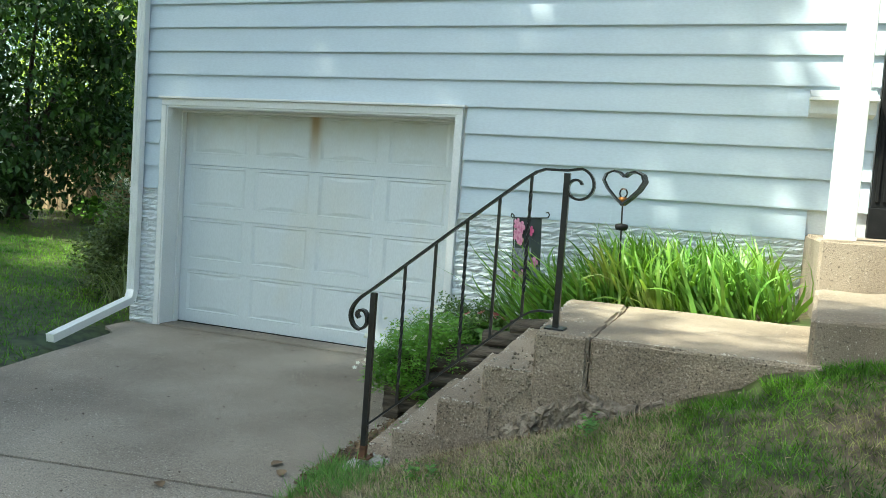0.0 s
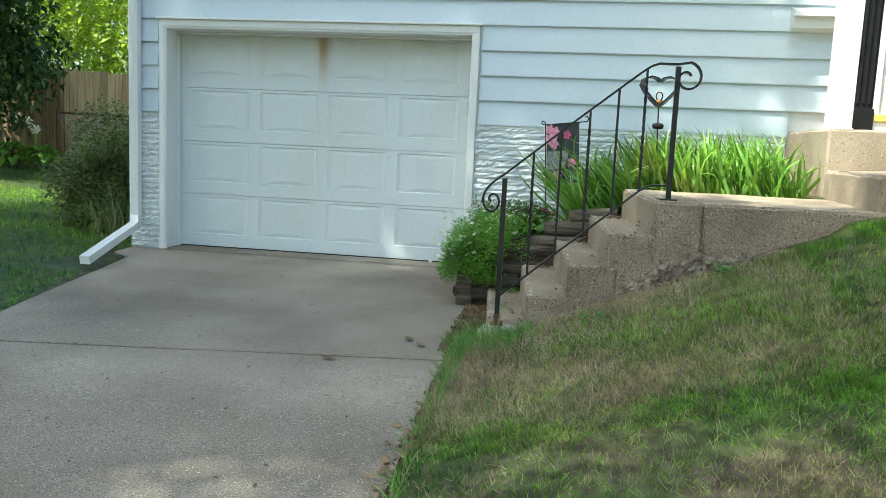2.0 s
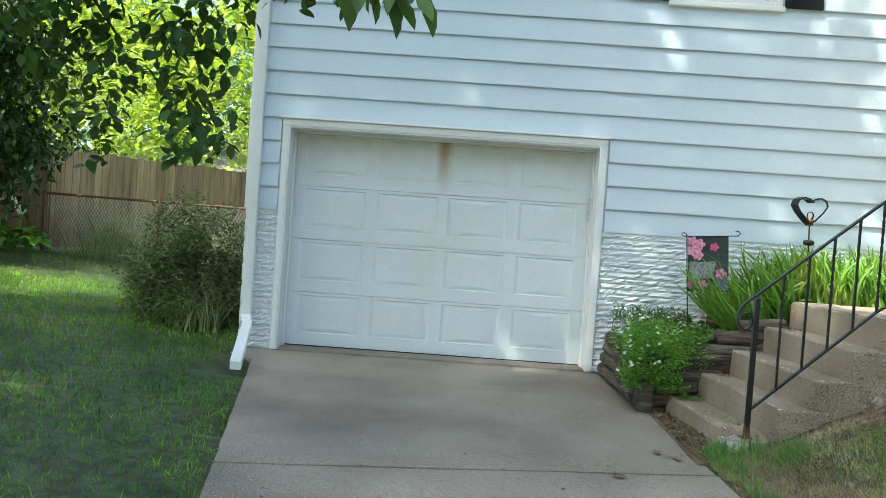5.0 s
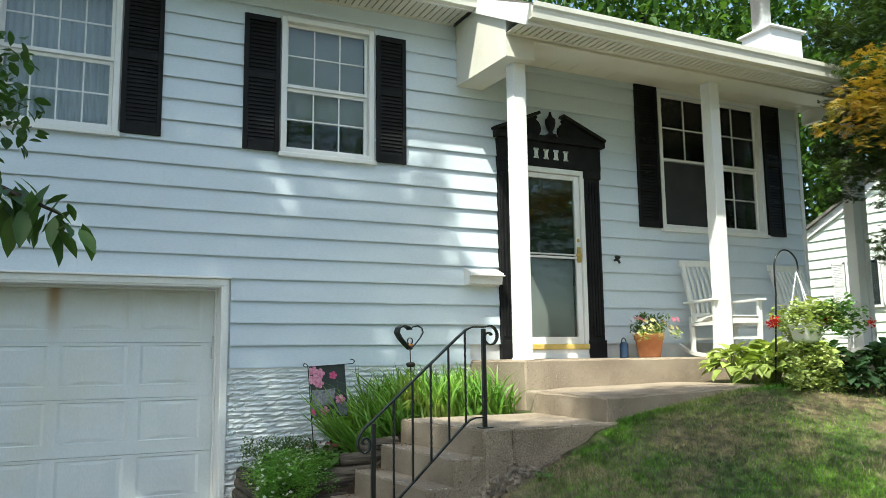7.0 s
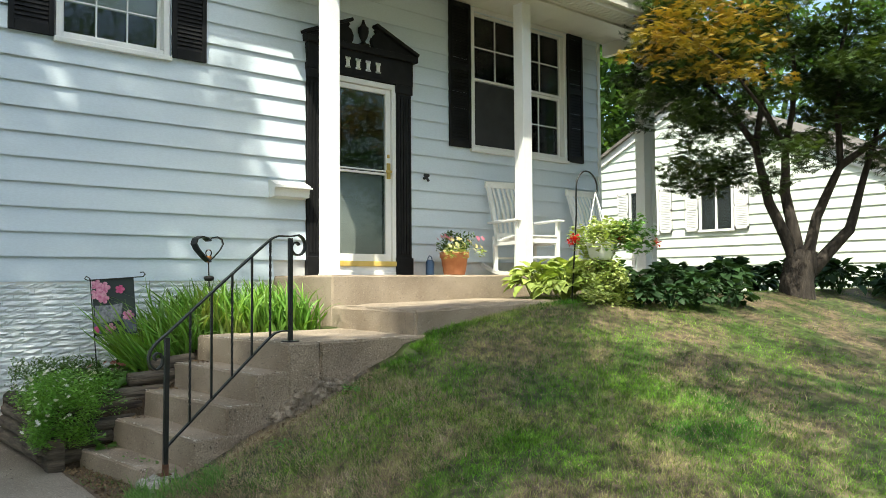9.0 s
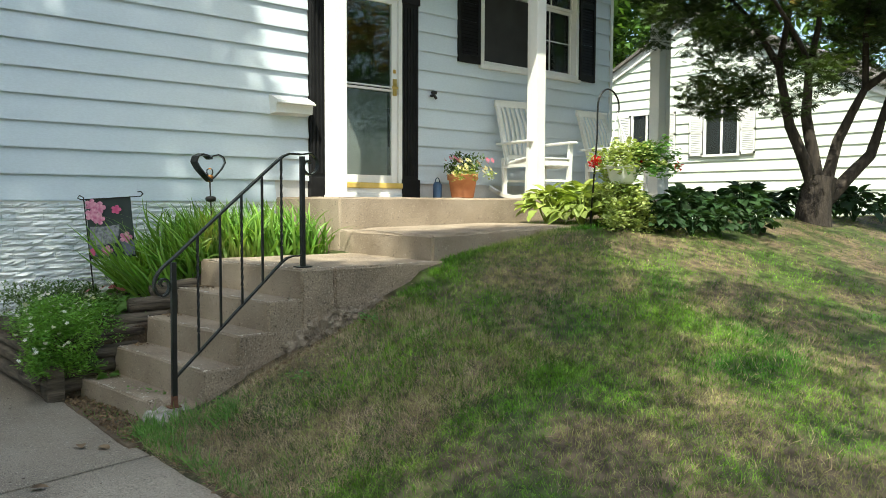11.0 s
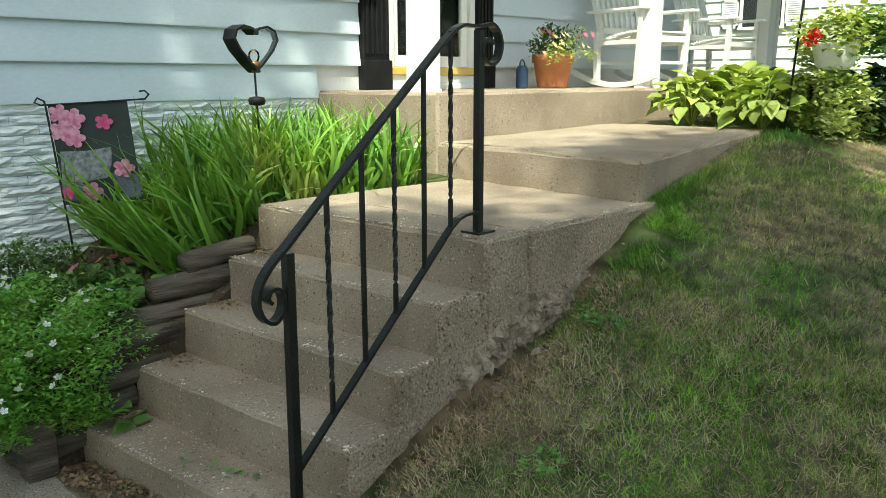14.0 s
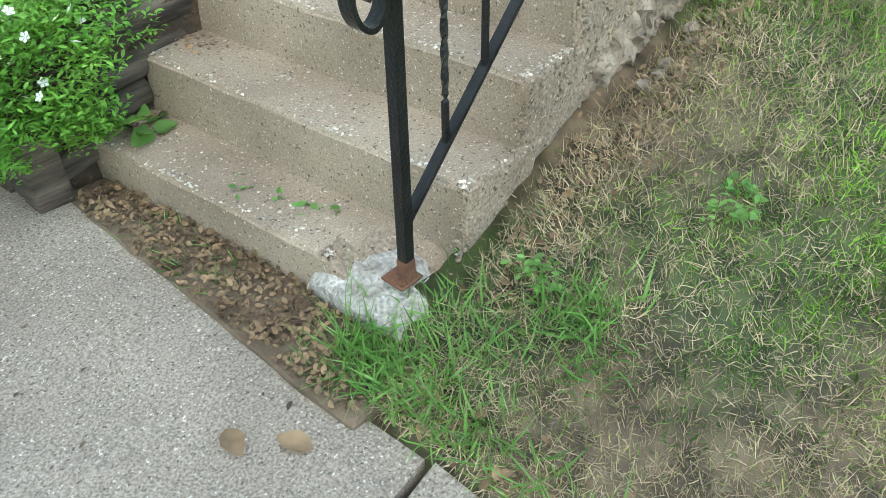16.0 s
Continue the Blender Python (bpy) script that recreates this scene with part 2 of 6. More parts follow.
M_CURTAIN = surf("curtain_cloth", (0.55, 0.58, 0.64), (0.72, 0.73, 0.76), 5, 0.9, 0.2, 90, stretch=(4, 1, 0.2))
M_DRAPE = surf("tan_drape", (0.56, 0.49, 0.33), (0.70, 0.63, 0.45), 5, 0.9, 0.2, 90, stretch=(4, 1, 0.2))
M_BLIND = surf("blind_slat", (0.68, 0.67, 0.62), (0.76, 0.75, 0.71), 5, 0.6, 0.1, 60)
M_SHINGLE = surf("roof_shingle", (0.11, 0.10, 0.095), (0.19, 0.175, 0.16), 5, 0.95, 0.6, 120, vary="object", amount=0.2)
M_METAL = surf("galvanised_sheet", (0.50, 0.51, 0.52), (0.62, 0.63, 0.64), 9, 0.42, 0.15, 50, metal=0.7)
M_BRASS = surf("brass", (0.62, 0.42, 0.12), (0.70, 0.50, 0.18), 20, 0.3, 0.1, 80, metal=0.9)
M_SILL = surf("yellow_threshold", (0.62, 0.43, 0.10), (0.70, 0.52, 0.16), 9, 0.5, 0.2, 60)
M_SOIL = surf("mulch_soil", (0.045, 0.032, 0.022), (0.10, 0.07, 0.045), 14, 0.95, 1.0, 60, c3=(0.17, 0.11, 0.06), spots=(0.6, 0.7), spot_scale=60, depth=0.02)
M_TIMBER = surf("weathered_timber", (0.026, 0.019, 0.014), (0.15, 0.122, 0.092), 9, 0.9, 0.9, 40, vary="object", amount=0.22, stretch=(0.5, 0.5, 5), depth=0.012)
M_BARK = surf("tree_bark", (0.022, 0.017, 0.014), (0.06, 0.047, 0.038), 12, 0.95, 1.0, 50, stretch=(2, 2, 0.4), depth=0.02)
M_POT = surf("terracotta", (0.46, 0.17, 0.075), (0.56, 0.235, 0.11), 9, 0.75, 0.25, 70)
M_BLUE = surf("blue_enamel", (0.02, 0.05, 0.11), (0.035, 0.075, 0.15), 9, 0.35, 0.1, 60)
M_CHAIR = surf("chair_paint", (0.76, 0.76, 0.74), (0.83, 0.83, 0.81), 6, 0.45, 0.12, 60)
M_FENCE = surf("fence_board", (0.20, 0.14, 0.075), (0.34, 0.255, 0.15), 4, 0.9, 0.6, 40, vary="object", amount=0.2, stretch=(3, 3, 0.3))
M_NSIDING = surf("pale_green_siding", (0.70, 0.77, 0.69), (0.75, 0.81, 0.73), 1.5, 0.6, 0.1, 60, vary="object", amount=0.03)
M_LITTER = surf("dry_leaf", (0.09, 0.055, 0.03), (0.27, 0.185, 0.105), 8, 0.9, 0.4, 60, vary="island", amount=0.4)
M_STRAW = surf("dry_thatch", (0.25, 0.195, 0.12), (0.47, 0.385, 0.25), 5, 0.95, 0.4, 60, vary="island", amount=0.5)
M_DIRT = surf("dirt", (0.09, 0.065, 0.042), (0.17, 0.125, 0.085), 5, 0.95, 0.8, 60, depth=0.01)
M_CLEAR = glassy("clear_glass", (0.95, 0.95, 0.95))
M_AMBER = surf("copper_tint", (0.36, 0.14, 0.04), (0.5, 0.22, 0.07), 20, 0.3, 0.1, 60, metal=0.8)


def leafy(name, c1, c2, scale=3.0, amount=0.35, rough=0.5, light=0.35, spec=0.4, c3=None, spots=(0.6, 0.75), vary="island"):
    return surf(name, c1, c2, scale, rough, 0.0, 30, vary=vary, amount=amount, through_light=light, spec=spec, c3=c3, spots=spots, spot_scale=1.5)


M_PEAR = leafy("pear_leaf", (0.035, 0.085, 0.018), (0.065, 0.14, 0.03), 2.0)
M_YARDTREE = leafy("dark_tree_leaf", (0.02, 0.05, 0.014), (0.04, 0.088, 0.02), 1.5)
M_MAPLE = leafy("maple_leaf", (0.024, 0.052, 0.014), (0.06, 0.095, 0.024), 1.2, light=0.35, c3=(0.15, 0.11, 0.02), spots=(0.66, 0.82))
M_MAPLE_GOLD = leafy("golden_maple_leaf", (0.17, 0.16, 0.03), (0.34, 0.20, 0.03), 2.5)
M_FARTREE = leafy("far_tree_leaf", (0.05, 0.13, 0.03), (0.12, 0.22, 0.05), 0.6, light=0.45)
M_LIMETREE = leafy("yellow_green_leaf", (0.28, 0.40, 0.07), (0.42, 0.52, 0.12), 0.6, light=0.5)
M_IRIS = leafy("iris_leaf", (0.13, 0.30, 0.05), (0.31, 0.50, 0.10), 3.0, rough=0.36, c3=(0.40, 0.44, 0.13), spots=(0.60, 0.72), vary="object")
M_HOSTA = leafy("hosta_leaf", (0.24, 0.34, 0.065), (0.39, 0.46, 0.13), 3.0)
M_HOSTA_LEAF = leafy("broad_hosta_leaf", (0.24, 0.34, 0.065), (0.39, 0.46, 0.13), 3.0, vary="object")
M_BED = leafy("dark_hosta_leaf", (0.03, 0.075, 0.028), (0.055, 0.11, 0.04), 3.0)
M_LIME = leafy("lime_shrub_leaf", (0.32, 0.43, 0.11), (0.50, 0.56, 0.24), 5.0)
M_PETUNIA = leafy("petunia_leaf", (0.14, 0.33, 0.05), (0.26, 0.48, 0.09), 5.0)
M_HERB = leafy("thyme_leaf", (0.07, 0.14, 0.035), (0.13, 0.22, 0.06), 5.0)
M_WEED = leafy("weed_leaf", (0.11, 0.25, 0.06), (0.19, 0.35, 0.09), 5.0)
M_SHRUB = leafy("yew_leaf", (0.07, 0.115, 0.04), (0.15, 0.19, 0.075), 4.0)
M_REED = leafy("ornamental_grass_leaf", (0.17, 0.23, 0.10), (0.28, 0.32, 0.16), 4.0)
M_WHITEFLOWER = leafy("white_petal", (0.80, 0.80, 0.78), (0.85, 0.85, 0.85), 4.0, 0.05)
M_PINKFLOWER = leafy("pink_petal", (0.55, 0.10, 0.20), (0.70, 0.30, 0.38), 30.0, 0.2)
M_REDFLOWER = leafy("red_petal", (0.55, 0.012, 0.02), (0.68, 0.03, 0.03), 30.0, 0.2)
M_YELLOWFLOWER = leafy("cream_petal", (0.68, 0.58, 0.18), (0.78, 0.74, 0.5), 30.0, 0.1)


def lawn_material(name, light, straw, g1, g2, low):
    """Grass that runs from fresh green to yellow and straw in patches a few decimetres wide."""
    m = leafy(name, g1, g2, 1.3, 0.5, 0.55, light, 0.25)
    nd, ln = m.node_tree.nodes, m.node_tree.links.new
    geo = nd.new("ShaderNodeNewGeometry")
    sep = nd.new("ShaderNodeSeparateXYZ")
    ln(geo.outputs["Position"], sep.inputs[0])
    side = nd.new("ShaderNodeMapRange")
    side.inputs["From Min"].default_value, side.inputs["From Max"].default_value = 0.5, 3.2
    side.inputs["To Min"].default_value, side.inputs["To Max"].default_value = -0.30, 0.0
    ln(sep.outputs[0], side.inputs["Value"])
    t = nd.new("ShaderNodeTexNoise")
    t.inputs["Scale"].default_value, t.inputs["Detail"].default_value = 1.9, 6
    ln(geo.outputs["Position"], t.inputs["Vector"])
    add = nd.new("ShaderNodeMath")
    ln(t.outputs["Fac"], add.inputs[0])
    ln(side.outputs[0], add.inputs[1])
    more = nd.new("ShaderNodeMath")
    more.operation, more.inputs[1].default_value = "MULTIPLY_ADD", 0.22
    ln(geo.outputs["Random Per Island"], more.inputs[0])
    ln(add.outputs[0], more.inputs[2])
    fac = nd.new("ShaderNodeMapRange")
    fac.inputs["From Min"].default_value, fac.inputs["From Max"].default_value = low, low + 0.2
    ln(more.outputs[0], fac.inputs["Value"])
    pr = nd["Principled BSDF"]
    old = pr.inputs["Base Color"].links[0].from_socket
    mx = nd.new("ShaderNodeMix")
    mx.data_type = "RGBA"
    ln(fac.outputs[0], mx.inputs["Factor"])
    ln(old, mx.inputs["A"])
    mx.inputs["B"].default_value = (*straw, 1)
    clump = nd.new("ShaderNodeTexNoise")
    clump.inputs["Scale"].default_value, clump.inputs["Detail"].default_value = 13.0, 3
    ln(geo.outputs["Position"], clump.inputs["Vector"])
    tone = nd.new("ShaderNodeMapRange")
    tone.inputs["From Min"].default_value, tone.inputs["From Max"].default_value = 0.36, 0.64
    tone.inputs["To Min"].default_value, tone.inputs["To Max"].default_value = 0.5, 1.45
    ln(clump.outputs["Fac"], tone.inputs["Value"])
    hsv = nd.new("ShaderNodeHueSaturation")
    ln(mx.outputs["Result"], hsv.inputs["Color"])
    ln(tone.outputs[0], hsv.inputs["Value"])
    ln(hsv.outputs[0], pr.inputs["Base Color"])
    return m


M_GRASS = lawn_material("lawn_blade", 0.3, (0.46, 0.39, 0.20), (0.045, 0.16, 0.016), (0.22, 0.40, 0.05), 0.61)
M_TURF = lawn_material("turf_ground", 0.0001, (0.12, 0.09, 0.058), (0.03, 0.045, 0.014), (0.06, 0.075, 0.026), 0.52)


def stain_garage(m):
    """A rust streak below the top of the door and a yellowed top row."""
    nd, ln = m.node_tree.nodes, m.node_tree.links.new
    geo, sep = nd.new("ShaderNodeNewGeometry"), nd.new("ShaderNodeSeparateXYZ")
    ln(geo.outputs["Position"], sep.inputs[0])

    def band(sock, a, b):
        r = nd.new("ShaderNodeMapRange")
        r.interpolation_type = "SMOOTHSTEP"
        r.inputs["From Min"].default_value, r.inputs["From Max"].default_value = a, b
        ln(sock, r.inputs["Value"])
        return r.outputs[0]

    def times(a, b):
        t = nd.new("ShaderNodeMath")
        t.operation = "MULTIPLY"
        ln(a, t.inputs[0])
        if isinstance(b, float):
            t.inputs[1].default_value = b
        else:
            ln(b, t.inputs[1])
        return t.outputs[0]
    n = nd.new("ShaderNodeTexNoise")
    n.inputs["Scale"].default_value, n.inputs["Detail"].default_value = 6, 4
    ln(geo.outputs["Position"], n.inputs["Vector"])
    high = band(sep.outputs[2], 1.45, 2.0)
    streak = times(times(band(sep.outputs[0], 1.38, 1.46), band(sep.outputs[0], 1.56, 1.48)), high)
    pr = nd["Principled BSDF"]
    col = pr.inputs["Base Color"].links[0].from_socket
    for fac, shade in ((times(times(high, n.outputs["Fac"]), 1.1), (0.58, 0.56, 0.48)), (streak, (0.36, 0.25, 0.13))):
        mx = nd.new("ShaderNodeMix")
        mx.data_type = "RGBA"
        ln(fac, mx.inputs["Factor"])
        ln(col, mx.inputs["A"])
        mx.inputs["B"].default_value = (*shade, 1)
        col = mx.outputs["Result"]
    ln(col, pr.inputs["Base Color"])


stain_garage(M_GARAGE)

# ---- ground ----


def edge_right(y):
    return 3.12 + 0.045 * np.clip((-2.45 - y) / 0.3, 0, 1) + 0.045 * np.clip(-2.9 - y, 0, 3)


def edge_left(y):
    return np.where(y > -0.45, -0.3, -0.13 - 0.19 * np.clip(y, -6.0, 0))


def ground_z(x, y):
    x, y = np.asarray(x, float), np.asarray(y, float)
    s = np.clip(x - edge_right(y), 0, None)
    rise = np.clip(1.116 + 0.28 * (y + 2.7), 0.2, 1.16)
    right = -0.06 + rise * (1 - np.exp(-((s / 1.7) ** 1.25))) - 0.04 * np.clip(x - 9, 0, 6) * (y > -2)
    right = right - (0.06 + 0.08 * np.exp(-(((x - 4.45) / 0.35) ** 2))) * np.exp(-(((y + 2.63) / 0.12) ** 2)) * (x > 3.45) * (x < 5.2)
    left = 0.0 + 0.06 * np.clip(edge_left(y) - x, 0, 7) + 0.022 * np.clip(y, -8, 1)
    mid = -0.10 + 0.018 * np.clip(y, -10, 0)
    z = np.where(x > edge_right(y), right, np.where(x < edge_left(y), left, mid))
    z = np.where((y > -2.5) & (x > 3.0) & (x < 5.3), -0.12, z)
    z = np.where((y > -0.05) & (x > -0.25) & (x < 10.7), -0.2, z)
    return z


def drive_z(y):
    return 0.0 + 0.018 * np.clip(y, -12, 0)


def one_noise(x, y, k):
    return np.sin(x * k + 1.3 * np.sin(y * k * 0.7)) * np.cos(y * k * 1.1 + np.sin(x * k * 0.6))


xs = np.concatenate([[-400, -150, -60, -30, -20], np.arange(-14, 2.7, 0.3), np.arange(2.8, 8.0, 0.08), np.arange(8.0, 16.01, 0.3), [20, 30, 60, 150, 400]])
ys = np.concatenate([[-400, -150, -60, -30, -18], np.arange(-11, -6.0, 0.3), np.arange(-6.0, -1.0, 0.08), np.arange(-1.0, 3.01, 0.25), np.arange(4, 20, 1.0), [30, 60, 150, 400]])
gx, gy = np.meshgrid(xs, ys)
gz = ground_z(gx, gy) + 0.012 * one_noise(gx, gy, 3.1) * ((gx > 3.3) | (gx < -0.2))
gm = bpy.data.meshes.new("ground")
nx = len(xs)
gm.from_pydata(np.stack([gx, gy, gz], -1).reshape(-1, 3).tolist(), [],
               [(j * nx + i, j * nx + i + 1, (j + 1) * nx + i + 1, (j + 1) * nx + i) for j in range(len(ys) - 1) for i in range(nx - 1)])
gm.polygons.foreach_set("use_smooth", [True] * len(gm.polygons))
gm.materials.append(M_TURF)
ground = tagged(new("ground", gm), "sloping lawn ground with green and straw patches", "ground", kind="structure")

# Driveway: three slabs with open joints.
driveway = thing("driveway", (1.7, -3, -0.05), "worn grey concrete driveway with cracked joints", "driveway", kind="structure")


def slab(y_l0, y_r0, y_l1, y_r1, seed):
    bm = bmesh.new()
    nu, nv = 24, 20
    grid = {}
    for j in range(nv + 1):
        for i in range(nu + 1):
            u, v = i / nu, j / nv
            y = (y_l0 * (1 - u) + y_r0 * u) * (1 - v) + (y_l1 * (1 - u) + y_r1 * u) * v
            wob = 0.012 * noise.noise((seed, y * 4, 0))
            x0 = (float(edge_left(np.array(y))) if y < -0.45 else -0.28 if y < -0.02 else 0.0) + wob
            x1 = float(edge_right(np.array(y))) + 0.018 * noise.noise((seed + 9, y * 5, 0)) if y < -0.02 else 2.93
            x = x0 * (1 - u) + x1 * u
            z = float(drive_z(y)) + 0.004 * noise.noise((x * 1.5, y * 1.5, seed)) - (0.006 if i in (0, nu) or j in (0, nv) else 0)
            grid[i, j] = bm.verts.new((x, y, z))
    for j in range(nv):
        for i in range(nu):
            bm.faces.new((grid[i, j], grid[i + 1, j], grid[i + 1, j + 1], grid[i, j + 1]))
    ret = bmesh.ops.extrude_face_region(bm, geom=bm.faces[:])
    for v in ret["geom"]:
        if isinstance(v, bmesh.types.BMVert):
            v.co.z -= 0.12
    return part("slab", bm, M_DRIVE, driveway)


slab(-3.24, -2.84, -0.03, -0.03, 1.0)
slab(-6.0, -5.65, -3.262, -2.862, 5.0)
slab(-12.0, -11.6, -6.02, -5.67, 11.0)

# ---- house ----
X0, X1, TOP, DEPTH = -0.30, 10.75, 5.03, 8.5
GAR = (0.05, 2.885, 0.0, 2.045)
WIN1, WIN2, WIN3 = (0.89, 1.90, 3.41, 4.80), (3.41, 4.38, 3.38, 4.79), (8.23, 10.0, 2.91, 4.70)
DOOR = (6.11, 7.03, 1.45, 3.51)
HOLES = (GAR, WIN1, WIN2, WIN3, DOOR)


def wall_cells():
    zs = sorted({-0.2, TOP, *(h[2] for h in HOLES), *(h[3] for h in HOLES)})
    for z0, z1 in zip(zs, zs[1:]):
        x = X0
        for h in sorted(h for h in HOLES if h[2] < z1 - 1e-6 and h[3] > z0 + 1e-6):
            yield x, h[0], z0, z1
            x = h[1]
        yield x, X1, z0, z1


house = thing("house", (5.2, 4.0, 0), "white lap-sided split-level house with black shutters", "house", kind="structure")
bm = bmesh.new()
for a, b, c, d in wall_cells():
    box(bm, a, b, 0.0, 0.16, c, d)
wall_north = part("wall_front", bm, M_MORTAR, house)
part("wall_side", boxes((X0, X0 + 0.16, 0.16, DEPTH, -0.2, TOP)), M_SIDING, house)
part("wall_side", boxes((X1 - 0.16, X1, 0.16, DEPTH, -0.2, TOP)), M_SIDING, house)
part("wall_back", boxes((X0, X1, DEPTH - 0.16, DEPTH, -0.2, TOP)), M_SIDING, house)
# Unseen rooms, coloured dark so the windows and door look in on shade.
part("inner_floor", boxes((X0 + 0.16, X1 - 0.16, 0.16, DEPTH - 0.16, 2.3, 2.42)), M_ROOM_SHADE, house)
part("inner_ceiling", boxes((X0 + 0.16, X1 - 0.16, 0.16, DEPTH - 0.16, 4.95, 5.02)), M_ROOM_SHADE, house)
part("inner_partition", boxes((5.2, 5.3, 0.16, 8, 2.42, 4.95), (X0 + 0.16, X1 - 0.16, 2.6, 2.7, 2.42, 4.95)), M_ROOM_SHADE, house)
part("entry_hall", boxes((5.3, 8.0, 1.5, 1.6, 0, 2.3), (5.3, 8.0, 0.16, 1.5, 1.3, 1.42)), M_ROOM_SHADE, house)

# Corner boards and casings.
trim = thing("trim", (0, 0, 2), "white painted corner board and garage casing", "trim", kind="structure")
part("corner_board", boxes((X0 - 0.012, X0 + 0.05, -0.034, 0.0, 1.27, TOP), bevel=0.004), M_TRIM, trim)
part("corner_board", boxes((X1 - 0.05, X1 + 0.012, -0.034, 0.0, 1.32, TOP), bevel=0.004), M_TRIM, trim)
part("casing", boxes((0.0, 0.055, -0.05, 0.0, 0.0, 2.04), (0.05, 0.068, -0.04, 0.25, 0.0, 2.04), (0.068, 0.086, 0.15, 0.21, 0.0, 2.02), bevel=0.005), M_TRIM, trim)
part("casing", boxes((2.88, 2.935, -0.05, 0.0, 0.0, 2.04), (2.867, 2.885, -0.04, 0.25, 0.0, 2.04), (2.849, 2.867, 0.15, 0.21, 0.0, 2.02), bevel=0.005), M_TRIM, trim)
part("casing", boxes((0.0, 2.935, -0.05, 0.0, 2.04, 2.10), (-0.02, 2.955, -0.075, 0.0, 2.10, 2.12), (0.068, 2.867, -0.04, 0.25, 2.022, 2.042), (0.068, 2.867, 0.15, 0.21, 2.003, 2.022), bevel=0.005), M_TRIM, trim)

# Garage door: four sections, each with four embossed panels sunk in its face.
garage_door = thing("garage_door", (1.46, 0.22, 0), "white sectional garage door with rust-stained top panels", "garage door", kind="structure")
GX0, GX1, GZ0, GZ1, GY = 0.072, 2.863, 0.02, 2.018, 0.215
COLS = ((0.165, 0.765), (0.868, 1.435), (1.535, 2.09), (2.198, 2.742))


def emboss(x0, x1, z0, z1):
    """A panel whose rim drops behind the section's face and whose field rises again."""
    bm = bmesh.new()
    rings = []
    for inset, y in ((0.0, GY + 0.001), (0.006, GY + 0.011), (0.013, GY + 0.011), (0.040, GY + 0.0025), (0.046, GY + 0.002)):
        rings.append([bm.verts.new((x, y, z)) for x, z in ((x0 + 4.5 * inset, z0 + inset), (x1 - 4.5 * inset, z0 + inset), (x1 - 4.5 * inset, z1 - inset), (x0 + 4.5 * inset, z1 - inset))])
    for p, q in zip(rings, rings[1:]):
        for i in range(4):
            bm.faces.new((p[i], p[(i + 1) % 4], q[(i + 1) % 4], q[i]))
    bm.faces.new(rings[-1])
    return bm


for r in range(4):
    z0, z1 = GZ0 + (GZ1 - GZ0) * r / 4, GZ0 + (GZ1 - GZ0) * (r + 1) / 4 - 0.004
    lo, hi = z0 + 0.115, z1 - 0.025
    xs_ = [GX0] + [x for c in COLS for x in c] + [GX1]
    bars = [(xs_[2 * i], xs_[2 * i + 1], GY, GY + 0.04, z0, z1) for i in range(5)]
    bars += [(c[0], c[1], GY, GY + 0.04, a, b) for c in COLS for a, b in ((z0, lo), (hi, z1))]
    section = part("section", boxes(*bars, (GX0 + 0.004, GX1 - 0.004, GY + 0.016, GY + 0.038, z0 + 0.002, z1 - 0.002)), M_GARAGE, garage_door)
    for a, b in COLS:
        part("panel", emboss(a, b, lo, hi), M_GARAGE, section)
part("weather_strip", boxes((GX0, GX1, 0.20, 0.25, 0.0, 0.02)), M_BLACK, garage_door)
part("track_latch", boxes((2.825, 2.85, 0.165, 0.195, 1.36, 1.47), (2.83, 2.846, 0.155, 0.175, 1.47, 1.58), bevel=0.003), M_METAL, garage_door)
sill = solid("garage_sill", rough_box(0.0, 2.93, -0.028, 0.27, -0.06, 0.012, 0.15, 0.004, 0.006), M_DRIVE, "cracked concrete sill under the garage door", "sill", kind="structure")

# Roof with its gutters and soffits. It runs down over the porch.


def roof_z(y):
    return 4.575 + 0.5 * (y + 1.55)


roof = thing("roof", (5, 3, 5.2), "low grey shingle roof with white gutters and soffits", "roof", kind="structure")
bm = bmesh.new()
ridge_y = 4.2
for xa, xb, yf in ((-0.7, 5.38, -0.5), (5.38, 11.2, -1.52)):
    prism(bm, [(yf, roof_z(yf)), (ridge_y, roof_z(ridge_y)), (ridge_y, roof_z(ridge_y) + 0.1), (yf, roof_z(yf) + 0.1)], "x", xa, xb)
    prism(bm, [(ridge_y, roof_z(ridge_y)), (DEPTH + 0.5, roof_z(-0.5)), (DEPTH + 0.5, roof_z(-0.5) + 0.1), (ridge_y, roof_z(ridge_y) + 0.1)], "x", xa, xb)
part("deck", bm, M_SHINGLE, roof)


def gutter(xa, xb, y, z):
    """An ogee gutter whose front lies at y and whose rim lies at z."""
    bm = bmesh.new()
    prism(bm, [(y + 0.11, z), (y + 0.11, z - 0.15), (y + 0.03, z - 0.15), (y + 0.02, z - 0.07), (y, z - 0.045), (y - 0.004, z),
               (y + 0.008, z), (y + 0.012, z - 0.04), (y + 0.03, z - 0.135), (y + 0.10, z - 0.135), (y + 0.10, z)], "x", xa, xb)
    return part("gutter", bm, M_PORCH_WHITE, roof)


